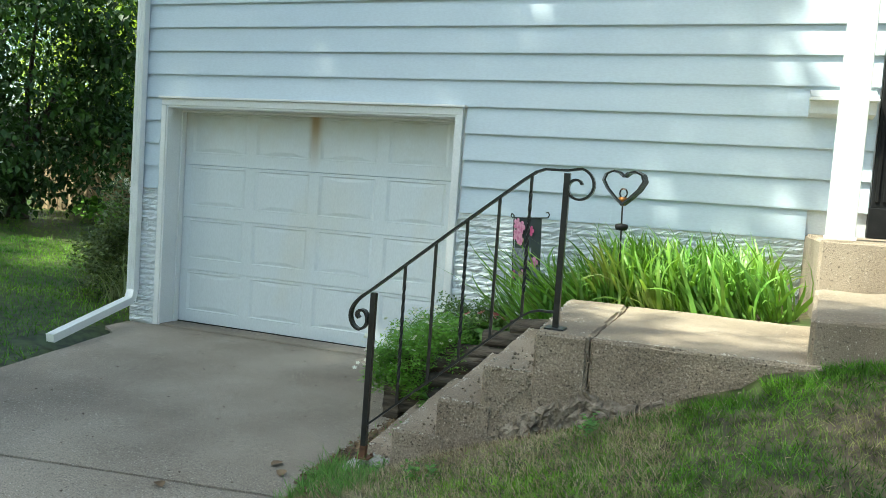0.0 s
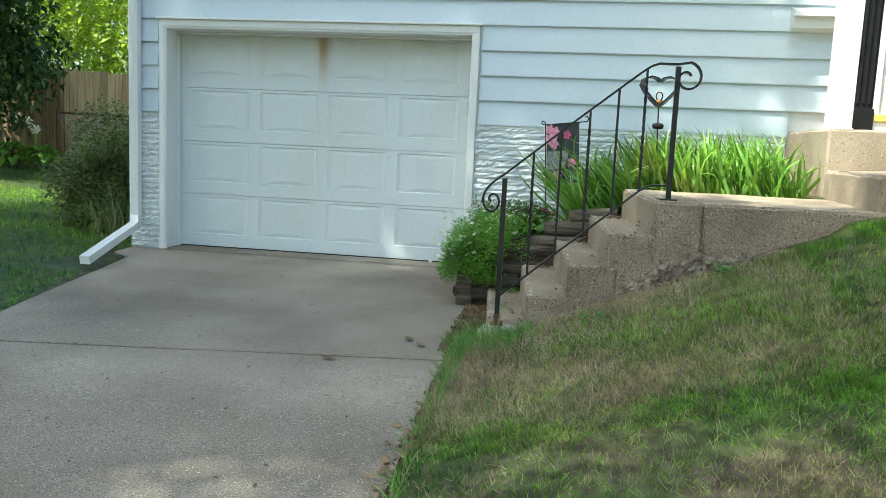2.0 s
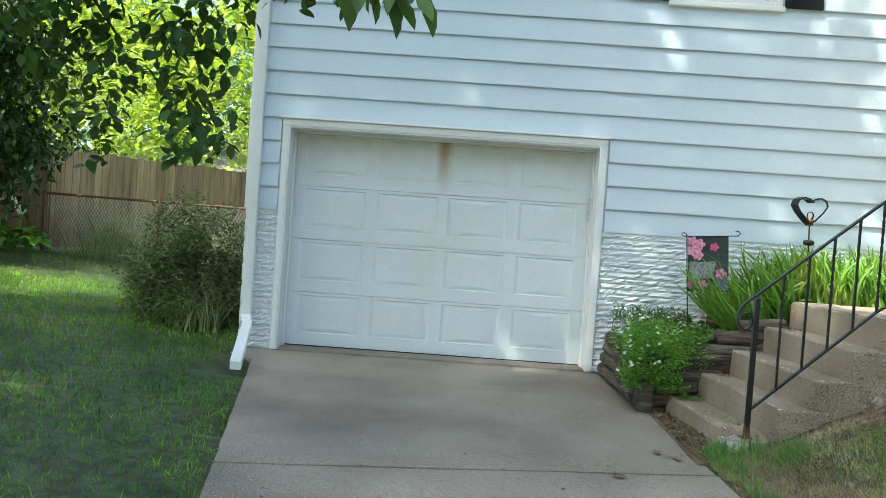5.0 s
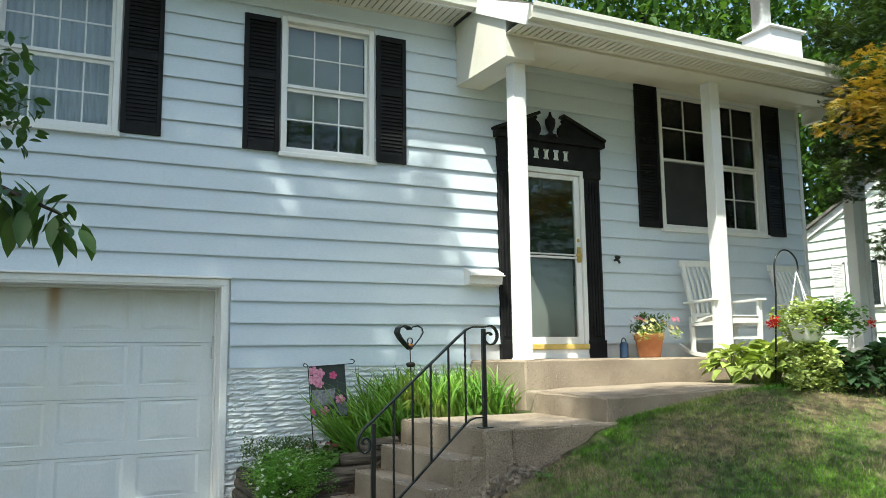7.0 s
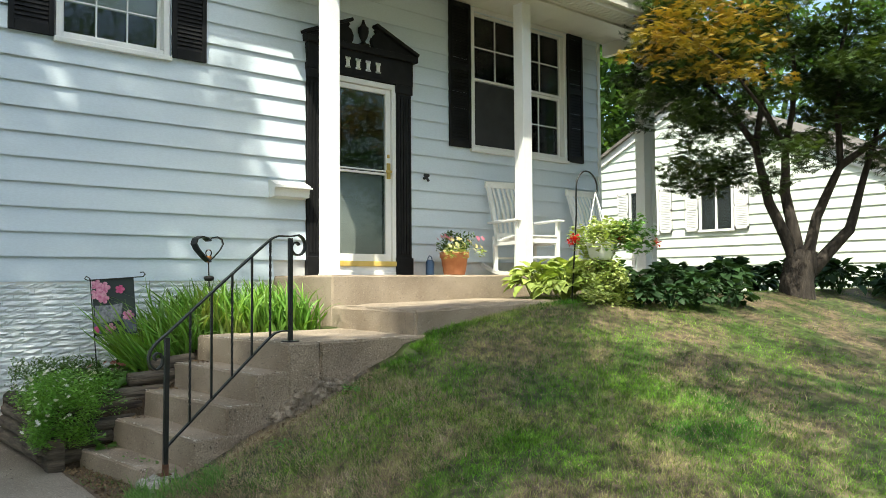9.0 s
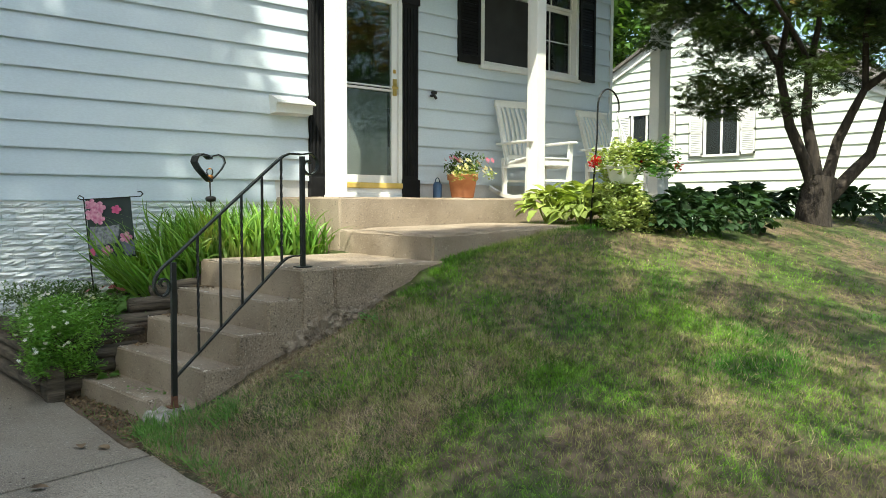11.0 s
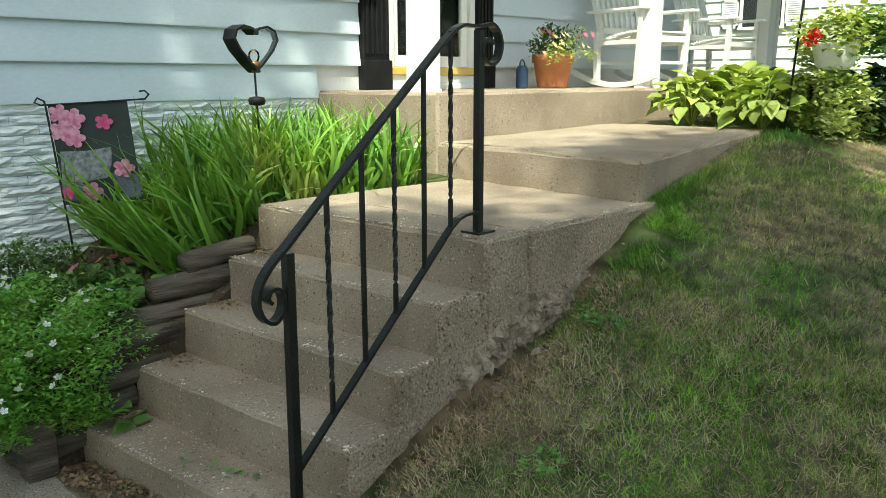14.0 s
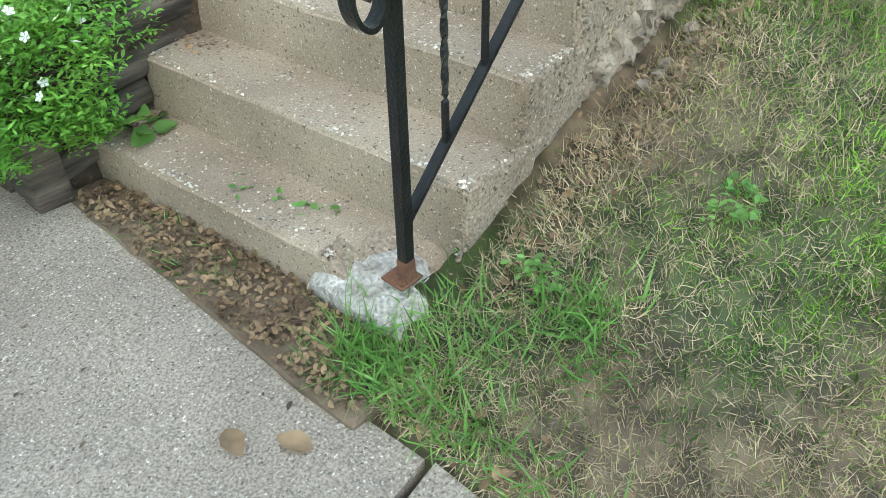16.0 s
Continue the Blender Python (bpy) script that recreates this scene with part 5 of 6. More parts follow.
cx, cy = rng.normal(3.25, 0.025, 90), rng.normal(-2.54, 0.06, 90)
grass("corner_grass", np.column_stack([cx, cy]), 0.17, 0.005, 0.9, M_WEED, "long grass blades over the broken step corner")

# Iris bed.


def iris_clump(x, y, z, count, tall, lean, spread):
    c = thing("iris_clump", (x, y, z), "clump of tall green sword-shaped iris leaves", "plant", group="iris bed")
    vs, fs = [], []
    for k in range(7):
        f = k / 6
        w = 0.5 * (1 - f ** 3) * (0.75 + 0.5 * f * (1 - f)) + 0.01
        vs += [(-w, 0.50 * f ** 2.2, f - 0.26 * f ** 3), (w, 0.50 * f ** 2.2, f - 0.26 * f ** 3)]
    fs = [(2 * k, 2 * k + 1, 2 * k + 3, 2 * k + 2) for k in range(6)]
    n = count
    a = rng.uniform(0, 2 * math.pi, n)
    m = turns(a, rng.normal(0.2, 0.34, n), rng.normal(0, 0.28, n))
    hh = tall * rng.uniform(0.6, 1.15, n)
    m[:, :, 0] *= (0.025 * rng.uniform(0.7, 1.25, n))[:, None]
    m[:, :, 1] *= hh[:, None]
    m[:, :, 2] *= hh[:, None]
    if lean:
        sh = np.eye(3)
        sh[0, 2], sh[1, 2] = lean
        m = sh @ m
    p = np.column_stack([x + rng.normal(0, spread, n), y + rng.normal(0, spread, n), np.full(n, z)])
    for i in range(n):
        swarm("leaf", vs, fs, m[i:i + 1], p[i:i + 1], M_IRIS, c)
    return c


for i in range(11):
    for j in range(3):
        x = 3.98 + 0.132 * i + rng.uniform(-0.03, 0.03)
        y = -0.28 - 0.38 * j + rng.uniform(-0.05, 0.05)
        if x < 4.2 and y < -1.0:
            continue
        zb = 0.46 + 0.36 * min(1, max(0, (x - 3.8) / 0.6)) - 0.03
        iris_clump(x, y, zb, 44, 0.52 if x > 4.3 else 0.44, (-0.65, -0.75) if x < 4.15 else (-0.25 + 0.12 * rng.normal(), -0.16), 0.055)
iris_clump(3.94, -1.06, 0.50, 34, 0.56, (-0.85, -0.30), 0.05)
iris_clump(3.96, -0.52, 0.54, 40, 0.64, (-0.75, -0.60), 0.06)
iris_clump(4.16, -0.98, 0.66, 40, 0.62, (-0.70, -0.50), 0.06)
iris_clump(4.06, -1.10, 0.58, 30, 0.50, (-0.75, -0.20), 0.05)

# Planter flowers.
planting = thing("petunia_plant", (3.25, -1.2, 0.4), "trailing green petunia with small white flowers", "plant")
mound = [(x, y, z) for x, y, z in zip(rng.uniform(2.96, 3.5, 66), rng.uniform(-1.48, -0.75, 66), rng.uniform(0.38, 0.56, 66))]
mound += [(x, y, z) for x, y, z in zip(rng.uniform(2.94, 3.36, 50), rng.uniform(-1.54, -1.3, 50), rng.uniform(0.18, 0.46, 50))]
leaves("leaves", NARROW, mound, 150, 0.085, 0.025, M_PETUNIA, planting, -0.3, 0.8)
spots = np.array(mound)[rng.integers(0, len(mound), 90)] + np.column_stack([rng.normal(-0.03, 0.05, 90), rng.normal(-0.07, 0.03, 90), rng.uniform(0.08, 0.13, 90)])
for q in spots:
    m = turns([rng.uniform(0, 6)], [rng.uniform(0.3, 0.9)], [rng.uniform(-0.4, 0.4)])
    swarm("flower", *petals(5, 0.016), m, [q], M_WHITEFLOWER, planting, "white flower")
herb = thing("thyme_bush", (3.2, -0.45, 0.4), "low bushy herb against the white brick", "plant")
leaves("leaves", LEAF, [(x, y, z) for x, y, z in zip(rng.uniform(3.05, 3.6, 80), rng.uniform(-0.8, -0.15, 80), rng.uniform(0.40, 0.62, 80))], 56, 0.07, 0.027, M_HERB, herb, -0.2, 1.2)
pinks = thing("dianthus", (3.5, -0.95, 0.5), "small pink dianthus with grassy leaves", "plant")
leaves("leaves", NARROW, [(x, y, 0.50) for x, y in zip(rng.uniform(3.38, 3.72, 16), rng.uniform(-1.05, -0.75, 16))], 40, 0.07, 0.05, M_HERB, pinks, 0.2, 1.3)
for q in ((3.42, -1.02, 0.60), (3.52, -1.04, 0.62), (3.62, -1.05, 0.60), (3.60, -0.98, 0.61), (3.66, -1.0, 0.59)):
    swarm("flower", *petals(6, 0.030), turns([rng.uniform(0, 6)], [0.6]), [(q[0], q[1] - 0.03, q[2] + 0.03)], M_PINKFLOWER, pinks, "pink flower")
filler = thing("ground_ivy", (3.75, -0.9, 0.5), "low heart-leaved ground cover beside the steps", "plant")
leaves("leaves", HEART, [(x, y, 0.50 + 0.4 * max(0, x - 3.75)) for x, y in zip(rng.uniform(3.55, 4.1, 26), rng.uniform(-1.25, -0.5, 26))], 12, 0.10, 0.06, M_WEED, filler, -0.3, 0.4)
weed = thing("broadleaf_weed", (3.2, -1.55, 0.05), "broad-leaved weed at the foot of the planter", "plant")
leaves("leaves", HEART, [(3.28, -1.50, 0.15), (3.33, -1.56, 0.16), (3.38, -1.52, 0.15)], 5, 0.05, 0.07, M_WEED, weed, -0.3, 0.3)
for wx, wy in ((3.60, -2.80), (3.95, -3.05), (4.55, -2.85), (3.42, -2.05), (3.46, -2.2)):
    w = thing("clover_weed", (wx, wy, 0), "low spreading green weed", "plant")
    zz = float(ground_z(wx, wy)) + 0.03 if wy < -2.6 else 0.115
    leaves("leaves", OVAL, [(wx + rng.normal(0, 0.04), wy + rng.normal(0, 0.04), zz) for _ in range(10 if wy < -2.6 else 3)], 8 if wy < -2.6 else 4, 0.03, 0.024, M_WEED, w, -0.3, 0.3)

# Porch pot flowers.
leaves("foliage", LEAF, [(7.62 + rng.normal(0, 0.09), -0.38 + rng.normal(0, 0.09), 1.63 + rng.uniform(-0.04, 0.14)) for _ in range(26)], 30, 0.08, 0.04, M_HERB, pot, 0.0, 1.2)
leaves("trailing_leaves", LEAF, [(7.62 + rng.uniform(-0.22, 0.26), -0.5 + rng.normal(0, 0.05), 1.58 + rng.uniform(-0.05, 0.06)) for _ in range(14)], 22, 0.06, 0.04, M_LIME, pot, -0.5, 0.6)
for k in range(44):
    q = (7.62 + rng.uniform(-0.27, 0.30), -0.48 + rng.normal(0, 0.07), 1.57 + rng.uniform(0.0, 0.20))
    swarm("flower", *petals(5, 0.036), turns([rng.uniform(0, 0.8)], [rng.uniform(0.5, 1.2)]), [q], M_PINKFLOWER if k % 2 and q[2] > 1.65 else M_YELLOWFLOWER, pot, "cream or pink flower")


def hosta(x, y, size, material, label, group, count=95, name="hosta"):
    z = float(ground_z(x, y))
    h = thing(name, (x, y, z), label, "plant", group=group)
    n = count
    a = rng.uniform(0, 2 * math.pi, n)
    r = rng.uniform(0.05, 1, n) ** 0.7
    m = turns(a, 0.65 - 1.15 * r + rng.normal(0, 0.22, n), rng.normal(0, 0.35, n), size * 0.30 * rng.uniform(0.6, 1.2, n))
    p = np.column_stack([x - np.sin(a) * r * size * 0.6, y + np.cos(a) * r * size * 0.6, z + size * (0.75 - 0.45 * r * r) + rng.normal(0, 0.02, n)])
    if material is M_HOSTA_LEAF:
        for i in range(n):
            swarm("leaf", *HEART, m[i:i + 1], p[i:i + 1], material, h)
    else:
        tagged(swarm("leaves", *HEART, m, p, material, h), kind="stuff")
    bm = bmesh.new()
    for k in range(0, n, 3):
        tube(bm, [(x, y, z - 0.02), ((x + p[k, 0]) / 2, (y + p[k, 1]) / 2, z + size * 0.5), tuple(p[k])], 0.006, 4)
    tagged(part("stalk_base", bm, material, h), kind="stuff")
    return h


for x, y, s in ((7.62, -1.62, 0.42), (7.9, -1.85, 0.46), (8.25, -1.5, 0.46), (8.0, -2.1, 0.38), (8.65, -1.7, 0.44), (7.42, -2.22, 0.38), (7.74, -2.36, 0.40)):
    hosta(x, y, s, M_HOSTA_LEAF, "bright lime-green broad-leaved hosta", "hostas by the porch")
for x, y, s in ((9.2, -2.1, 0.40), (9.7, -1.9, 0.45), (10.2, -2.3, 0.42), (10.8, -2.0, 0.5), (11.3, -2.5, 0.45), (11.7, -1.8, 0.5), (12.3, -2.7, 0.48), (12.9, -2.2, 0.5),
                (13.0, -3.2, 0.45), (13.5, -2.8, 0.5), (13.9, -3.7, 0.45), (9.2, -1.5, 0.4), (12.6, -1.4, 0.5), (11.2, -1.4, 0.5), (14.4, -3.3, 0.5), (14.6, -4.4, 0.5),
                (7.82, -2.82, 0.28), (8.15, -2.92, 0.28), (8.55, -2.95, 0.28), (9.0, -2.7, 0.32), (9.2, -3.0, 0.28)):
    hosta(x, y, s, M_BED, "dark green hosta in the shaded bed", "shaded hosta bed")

lime = thing("euonymus_shrub", (7.62, -2.55, 1.0), "variegated yellow-green euonymus shrub", "shrub")
leaves("leaves", OVAL, [(7.54 + rng.normal(0, 0.12), -2.60 + rng.normal(0, 0.11), 1.02 + rng.uniform(0, 0.40)) for _ in range(80)], 40, 0.08, 0.042, M_LIME, lime, -0.6, 0.8)
part("stems", tube(tube(bmesh.new(), [(7.60, -2.5, 0.9), (7.59, -2.45, 1.35)], 0.012, 6), [(7.64, -2.5, 0.9), (7.72, -2.55, 1.3)], 0.012, 6), M_BARK, lime)

HK = Vector((7.36, -2.44, -0.22))
hook = thing("shepherd_hook", HK + Vector((0, 0, 1.2)), "black iron shepherd's hook", "plant hook")
part("stem", tube(bmesh.new(), [HK + Vector((-0.05, 0.04, 1.1))] + smooth_line([HK + Vector(v) for v in ((0, 0, 2.1), (0, 0, 2.30), (0.02, 0, 2.42), (0.09, -0.01, 2.50), (0.18, -0.02, 2.50), (0.25, -0.03, 2.43), (0.27, -0.03, 2.34), (0.24, -0.03, 2.30))]), 0.008, 8), M_IRON, hook, smooth=True)
BX = Vector((7.52, -2.60, -0.06))
basket = thing("hanging_basket", BX + Vector((0, 0, 1.5)), "white hanging basket of red geraniums", "hanging basket")
part("bowl", lathe(bmesh.new(), [(0.08, 1.50), (0.11, 1.53), (0.14, 1.65), (0.145, 1.67), (0.13, 1.67), (0.02, 1.64)], BX, 20), M_CHAIR, basket, smooth=True)
for a in (0.3, 2.4, 4.5):
    part("hanger", tube(bmesh.new(), [BX + Vector((0.14 * math.cos(a), 0.14 * math.sin(a), 1.66)), HK + Vector((0.245, -0.03, 2.31))], 0.006, 5), M_CHAIR, basket)
leaves("foliage", HEART, [(BX.x + rng.normal(0, 0.15), BX.y + rng.normal(0, 0.12), 1.62 + rng.uniform(-0.12, 0.16)) for _ in range(64)], 18, 0.08, 0.042, M_LIME, basket, -0.4, 0.7)
leaves("geranium_leaves", HEART, [(BX.x + 0.20 + rng.normal(0, 0.10), BX.y - 0.19 + rng.normal(0, 0.08), 1.64 + rng.uniform(-0.10, 0.15)) for _ in range(34)], 18, 0.07, 0.045, M_WEED, basket, -0.5, 0.6)
for q in ((-0.40, 0.02, 1.67), (-0.37, 0.0, 1.69), (0.26, 0.02, 1.70), (0.31, -0.03, 1.69), (0.28, 0.03, 1.74), (0.86, 0.0, 1.68)):
    c = BX + Vector(q)
    part("flower_stalk", tube(bmesh.new(), [BX + Vector((0.1 * q[0], 0, 1.66)), c + Vector((-0.1 * q[0], 0, 0.0)), c], 0.004, 5), M_WEED, basket)
    leaves("flower_head", OVAL, [c], 40, 0.040, 0.032, M_REDFLOWER, basket, -1, 1, "red geranium flower head")

# ---- trees ----
MAPLE = Vector((11.15, -2.71, 0.98))


def maple_at(r, d, h):
    """A place in the maple: r across, d in depth, h over its foot."""
    return MAPLE + Vector((0.73 * r + 0.68 * d, -0.68 * r + 0.73 * d, h))


maple = thing("japanese_maple", MAPLE, "spreading japanese maple with bronze and green leaves", "tree")
bm = limb([maple_at(0, 0, -0.25), maple_at(-0.02, 0, 0.25), maple_at(0.06, 0, 0.62)], 0.23, 0.17, 14)
part("trunk", bm, M_BARK, maple, smooth=True)
for stem, r0 in (((( 0.0, 0, 0.40), (-0.37, -0.1, 1.2), (-0.54, -0.2, 1.87), (-0.45, -0.3, 2.7), (-0.8, -0.5, 3.6)), 0.085),
                 (((0.03, 0, 0.45), (-0.1, 0.1, 1.35), (-0.06, 0.15, 1.9), (0.1, 0.2, 2.8), (0.0, 0.2, 3.9)), 0.09),
                 (((0.08, 0, 0.40), (0.28, 0.1, 1.04), (0.54, 0.0, 1.65), (0.5, -0.1, 2.9), (0.7, -0.2, 3.8)), 0.085),
                 (((0.10, 0, 0.30), (0.67, 0.1, 0.87), (0.85, 0.2, 1.35), (1.1, 0.2, 2.2), (1.6, 0.3, 3.2)), 0.09),
                 (((0.54, 0, 1.65), (0.95, -0.3, 2.0), (1.4, -0.5, 2.7)), 0.05),
                 (((-0.54, -0.2, 1.87), (-0.95, -0.3, 2.4), (-1.5, -0.4, 2.9)), 0.045),
                 (((-0.06, 0.15, 1.9), (-0.45, 0.1, 2.6), (-1.0, 0.2, 3.3)), 0.05),
                 (((-0.45, -0.3, 2.7), (-1.4, -0.9, 3.0), (-2.2, -1.4, 3.1)), 0.04)):
    part("limb", limb([maple_at(*q) for q in stem], r0, 0.012, 8), M_BARK, maple, smooth=True)
centres = []
while len(centres) < 300:
    r, d, h = rng.uniform(-1.95, 3.0), rng.uniform(-1.3, 0.8), rng.uniform(1.1, 4.4)
    low_edge = np.interp(r, (-1.95, -1.63, -1.24, -0.54, 0.0, 0.6, 2.0, 3.0), (2.6, 1.75, 1.3, 1.35, 1.9, 1.8, 1.35, 1.4))
    c = maple_at(r, d, h)
    if h > low_edge and c.x < 13.3 - 0.475 * (c.z - 1.5) and (h < low_edge + 0.9 or h > 2.5 or rng.random() < 0.5) and 0.4 * math.sin(3.1 * r + 2.2 * h) + 0.3 * math.sin(4.7 * h - 2 * d) > -0.42:
        centres.append(c)
leaves("crown", STAR, centres, 88, 0.30, 0.075, M_MAPLE, maple, -0.9, 0.3, flat=0.5)
gold = [(x, -2.95 + rng.normal(0, 0.2), 3.42 + 0.06 * (x - 8) + rng.uniform(-0.12, 0.75)) for x in rng.uniform(7.9, 9.9, 36)]
leaves("golden_sprays", STAR, gold, 36, 0.26, 0.072, M_MAPLE_GOLD, maple, -0.7, 0.4, "orange-gold outer leaves", flat=0.4)
part("limb", limb([(10.6, -2.8, 2.9), (9.4, -2.9, 3.5), (8.2, -2.95, 3.75)], 0.03, 0.008, 6), M_BARK, maple, smooth=True)

# The fruit tree beside the driveway: its low boughs hang beside the camera's way.
pear = tree("pear_tree", (-2.6, -5.2, 0.1), 2.1, [(-3.8, -3.6, 4.6), (-1.6, -3.6, 4.4), (-0.9, -5.6, 4.4), (-3.4, -6.8, 4.5), (-4.4, -5.2, 4.4)],
            0.17, "pear tree with hanging leafy boughs and small fruit")
leaves("crown", LEAF, [(-2.6 + rng.normal(0, 1.0), -5.0 + rng.normal(0, 1.0), rng.uniform(3.2, 5.2)) for _ in range(60)] + [(rng.uniform(-6.0, -2.6), rng.uniform(-5.6, -2.2), rng.uniform(3.4, 5.4)) for _ in range(70)], 70, 0.5, 0.10, M_PEAR, pear, -1.0, 0.4)
low = [(rng.uniform(-0.25, 0.72), rng.uniform(-4.4, -3.7), rng.uniform(1.45, 2.7)) for _ in range(64)]
low += [(rng.uniform(0.72, 1.3), rng.uniform(-4.3, -3.8), rng.uniform(2.08, 2.8)) for _ in range(26)]
leaves("low_bough_leaves", OVAL, low, 26, 0.14, 0.066, M_PEAR, pear, -1.3, 0.0)
for tip in ((-0.2, -4.1, 1.6), (0.2, -4.0, 1.9), (0.9, -4.0, 2.25), (-0.3, -4.3, 2.2)):
    part("bough", limb([(-1.9, -4.9, 3.6), ((tip[0] - 1.6) / 2, (tip[1] - 4.8) / 2, 3.3), tip], 0.04, 0.005, 6), M_BARK, pear, smooth=True)

# The tall shade tree behind it, towards the sun, that dapples wall and lawn.
shade = tree("shade_tree", (-6.6, -8.6, 0.0), 6.5, [(-8.6, -5.6, 12.2), (-4.6, -4.6, 12.6), (-3.2, -7.4, 12.4), (-2.2, -10.4, 12.8), (-7.6, -9.6, 12.0), (-8.8, -7.4, 12.0), (-0.4, -9.4, 13.4), (-5.4, -7.4, 14.4)],
             0.32, "tall broad shade tree across the driveway")
centres = []
for x, y, rx, ry, count in ((3.2, -2.3, 1.0, 0.9, 34), (1.7, -1.7, 1.4, 1.0, 34), (2.0, -4.2, 1.0, 0.9, 16), (6.5, -2.0, 0.8, 0.45, 9), (5.3, -3.3, 0.9, 0.7, 12), (4.0, -4.6, 0.7, 0.9, 12), (-2.4, -0.8, 1.8, 2.4, 24), (-4.5, 2.5, 2.5, 2.2, 24), (4.8, -3.0, 0.7, 0.5, 14)):
    for _ in range(count):
        h = rng.uniform(11.0, 15.5)
        centres.append(np.array([x + rng.uniform(-rx, rx) - 0.475 * h, y + rng.uniform(-ry, ry) - 0.417 * h, h + 0.3]))
while len(centres) < 618:
    c = np.array([rng.uniform(-12, 5.0), rng.uniform(-15, -2.0), rng.uniform(11.0, 15.5)])
    x, y = c[0] + 0.475 * (c[2] - 1), c[1] + 0.417 * (c[2] - 1)
    core = min(((x - 0.9) / 3.8) ** 2 + ((y + 1.2) / 3.2) ** 2, ((x - 1.6) / 4.3) ** 2 + ((y - 0.9) / 1.3) ** 2)
    lawn = ((x - 4.6) / 2.4) ** 2 + ((y + 4.9) / 2.0) ** 2
    far_lawn = ((x - 7.6) / 2.6) ** 2 + ((y + 4.0) / 1.8) ** 2
    foot = ((x - 4.7) / 1.6) ** 2 + ((y + 3.4) / 1.1) ** 2
    if x > 3.95 and -1.7 < y < -0.1 and rng.random() < 0.9:
        continue
    drive_side = min(((x - 0.5) / 1.5) ** 2 + ((y + 4.7) / 1.5) ** 2, ((x + 1.8) / 2.0) ** 2 + ((y + 2.5) / 3.0) ** 2)
    if core < 1 or (drive_side < 1 and rng.random() < 0.7) or (foot < 1 and rng.random() < 0.55) or (lawn < 1 and rng.random() < 0.11) or (far_lawn < 1 and rng.random() < 0.06):
        centres.append(c)
leaves("crown", LEAF, centres, 84, 0.62, 0.19, M_FARTREE, shade, -1.0, 0.4)
TIP = [(-1.2, -5.45, 3.1), (0.35, -5.55, 2.22), (0.95, -5.58, 1.95), (1.32, -5.6, 1.77), (1.51, -5.6, 1.69)]
part("hanging_twig", limb(TIP, 0.03, 0.003, 6), M_BARK, pear, smooth=True)
near = [Vector(TIP[3]).lerp(Vector(TIP[4]), k / 5) for k in range(6)] + [Vector(TIP[2]).lerp(Vector(TIP[3]), k / 7) for k in range(7)] + [Vector(TIP[1]).lerp(Vector(TIP[2]), k / 6) for k in range(6)]
leaves("tip_leaves", NARROW, near, 8, 0.06, 0.085, M_PEAR, pear, -1.45, -0.4)
for k in range(16):
    q = Vector(TIP[2]).lerp(Vector(TIP[3]), rng.uniform(0, 1)) + Vector((rng.normal(0, 0.035), rng.normal(0, 0.03), -0.05 + rng.normal(0, 0.02)))
    part("fruit", lathe(bmesh.new(), [(0.003, -0.014), (0.010, -0.010), (0.013, 0), (0.009, 0.010), (0.002, 0.016)], q, 10), M_HOSTA, pear, "small green fruit", smooth=True)

yard = tree("yard_tree", (-7.0, 4.6, 0.3), 1.2, [(-5.4, 4.0, 2.6), (-8.4, 4.2, 2.8), (-6.8, 5.8, 3.4), (-7.2, 3.2, 2.4), (-6.4, 4.4, 4.2)], 0.16, "dense dark-leaved yard tree with low boughs")
centres = []
while len(centres) < 260:
    q = rng.uniform(-1, 1, 3)
    if 0.5 < np.linalg.norm(q) < 1:
        centres.append(np.array([-7.1, 4.4, 2.9]) + q * np.array([2.7, 2.3, 2.4]))
leaves("crown", LEAF, centres, 90, 0.5, 0.15, M_YARDTREE, yard, -1.3, 0.1)

yew = thing("yew_shrub", (-1.15, 1.3, 0.1), "rounded dark yew shrub against the house corner", "shrub")
leaves("foliage", LEAF, [(-1.15 + 0.72 * q[0], 1.2 + 0.85 * q[1], 0.12 + 1.2 * abs(q[2])) for q in (lambda v: v / np.linalg.norm(v, axis=1)[:, None] * rng.uniform(0.5, 1, (230, 1)))(rng.normal(0, 1, (230, 3)))], 80, 0.17, 0.05, M_SHRUB, yew, -0.3, 1.0)
part("stems", limb([(-1.15, 1.3, -0.05), (-1.1, 1.25, 0.4), (-1.2, 1.35, 0.8)], 0.04, 0.012, 6), M_BARK, yew)


def reed(x, y, tall, count, spread, material, name, label):
    z = float(ground_z(x, y))
    g = thing(name, (x, y, z), label, "plant")
    vs, fs = [], []
    for k in range(6):
        f = k / 5
        vs += [(-0.5 * (1 - f) - 0.02, 0.7 * f ** 2, f - 0.55 * f ** 3), (0.5 * (1 - f) + 0.02, 0.7 * f ** 2, f - 0.55 * f ** 3)]
    fs = [(2 * k, 2 * k + 1, 2 * k + 3, 2 * k + 2) for k in range(5)]
    m = turns(rng.uniform(0, 2 * math.pi, count), rng.normal(0, 0.22, count), rng.normal(0, 0.2, count))
    hh = tall * rng.uniform(0.6, 1.2, count)
    m[:, :, 0] *= 0.014
    m[:, :, 1] *= hh[:, None]
    m[:, :, 2] *= hh[:, None]
    swarm("leaves", vs, fs, m, np.column_stack([x + rng.normal(0, spread, count), y + rng.normal(0, spread, count), np.full(count, z)]), material, g)


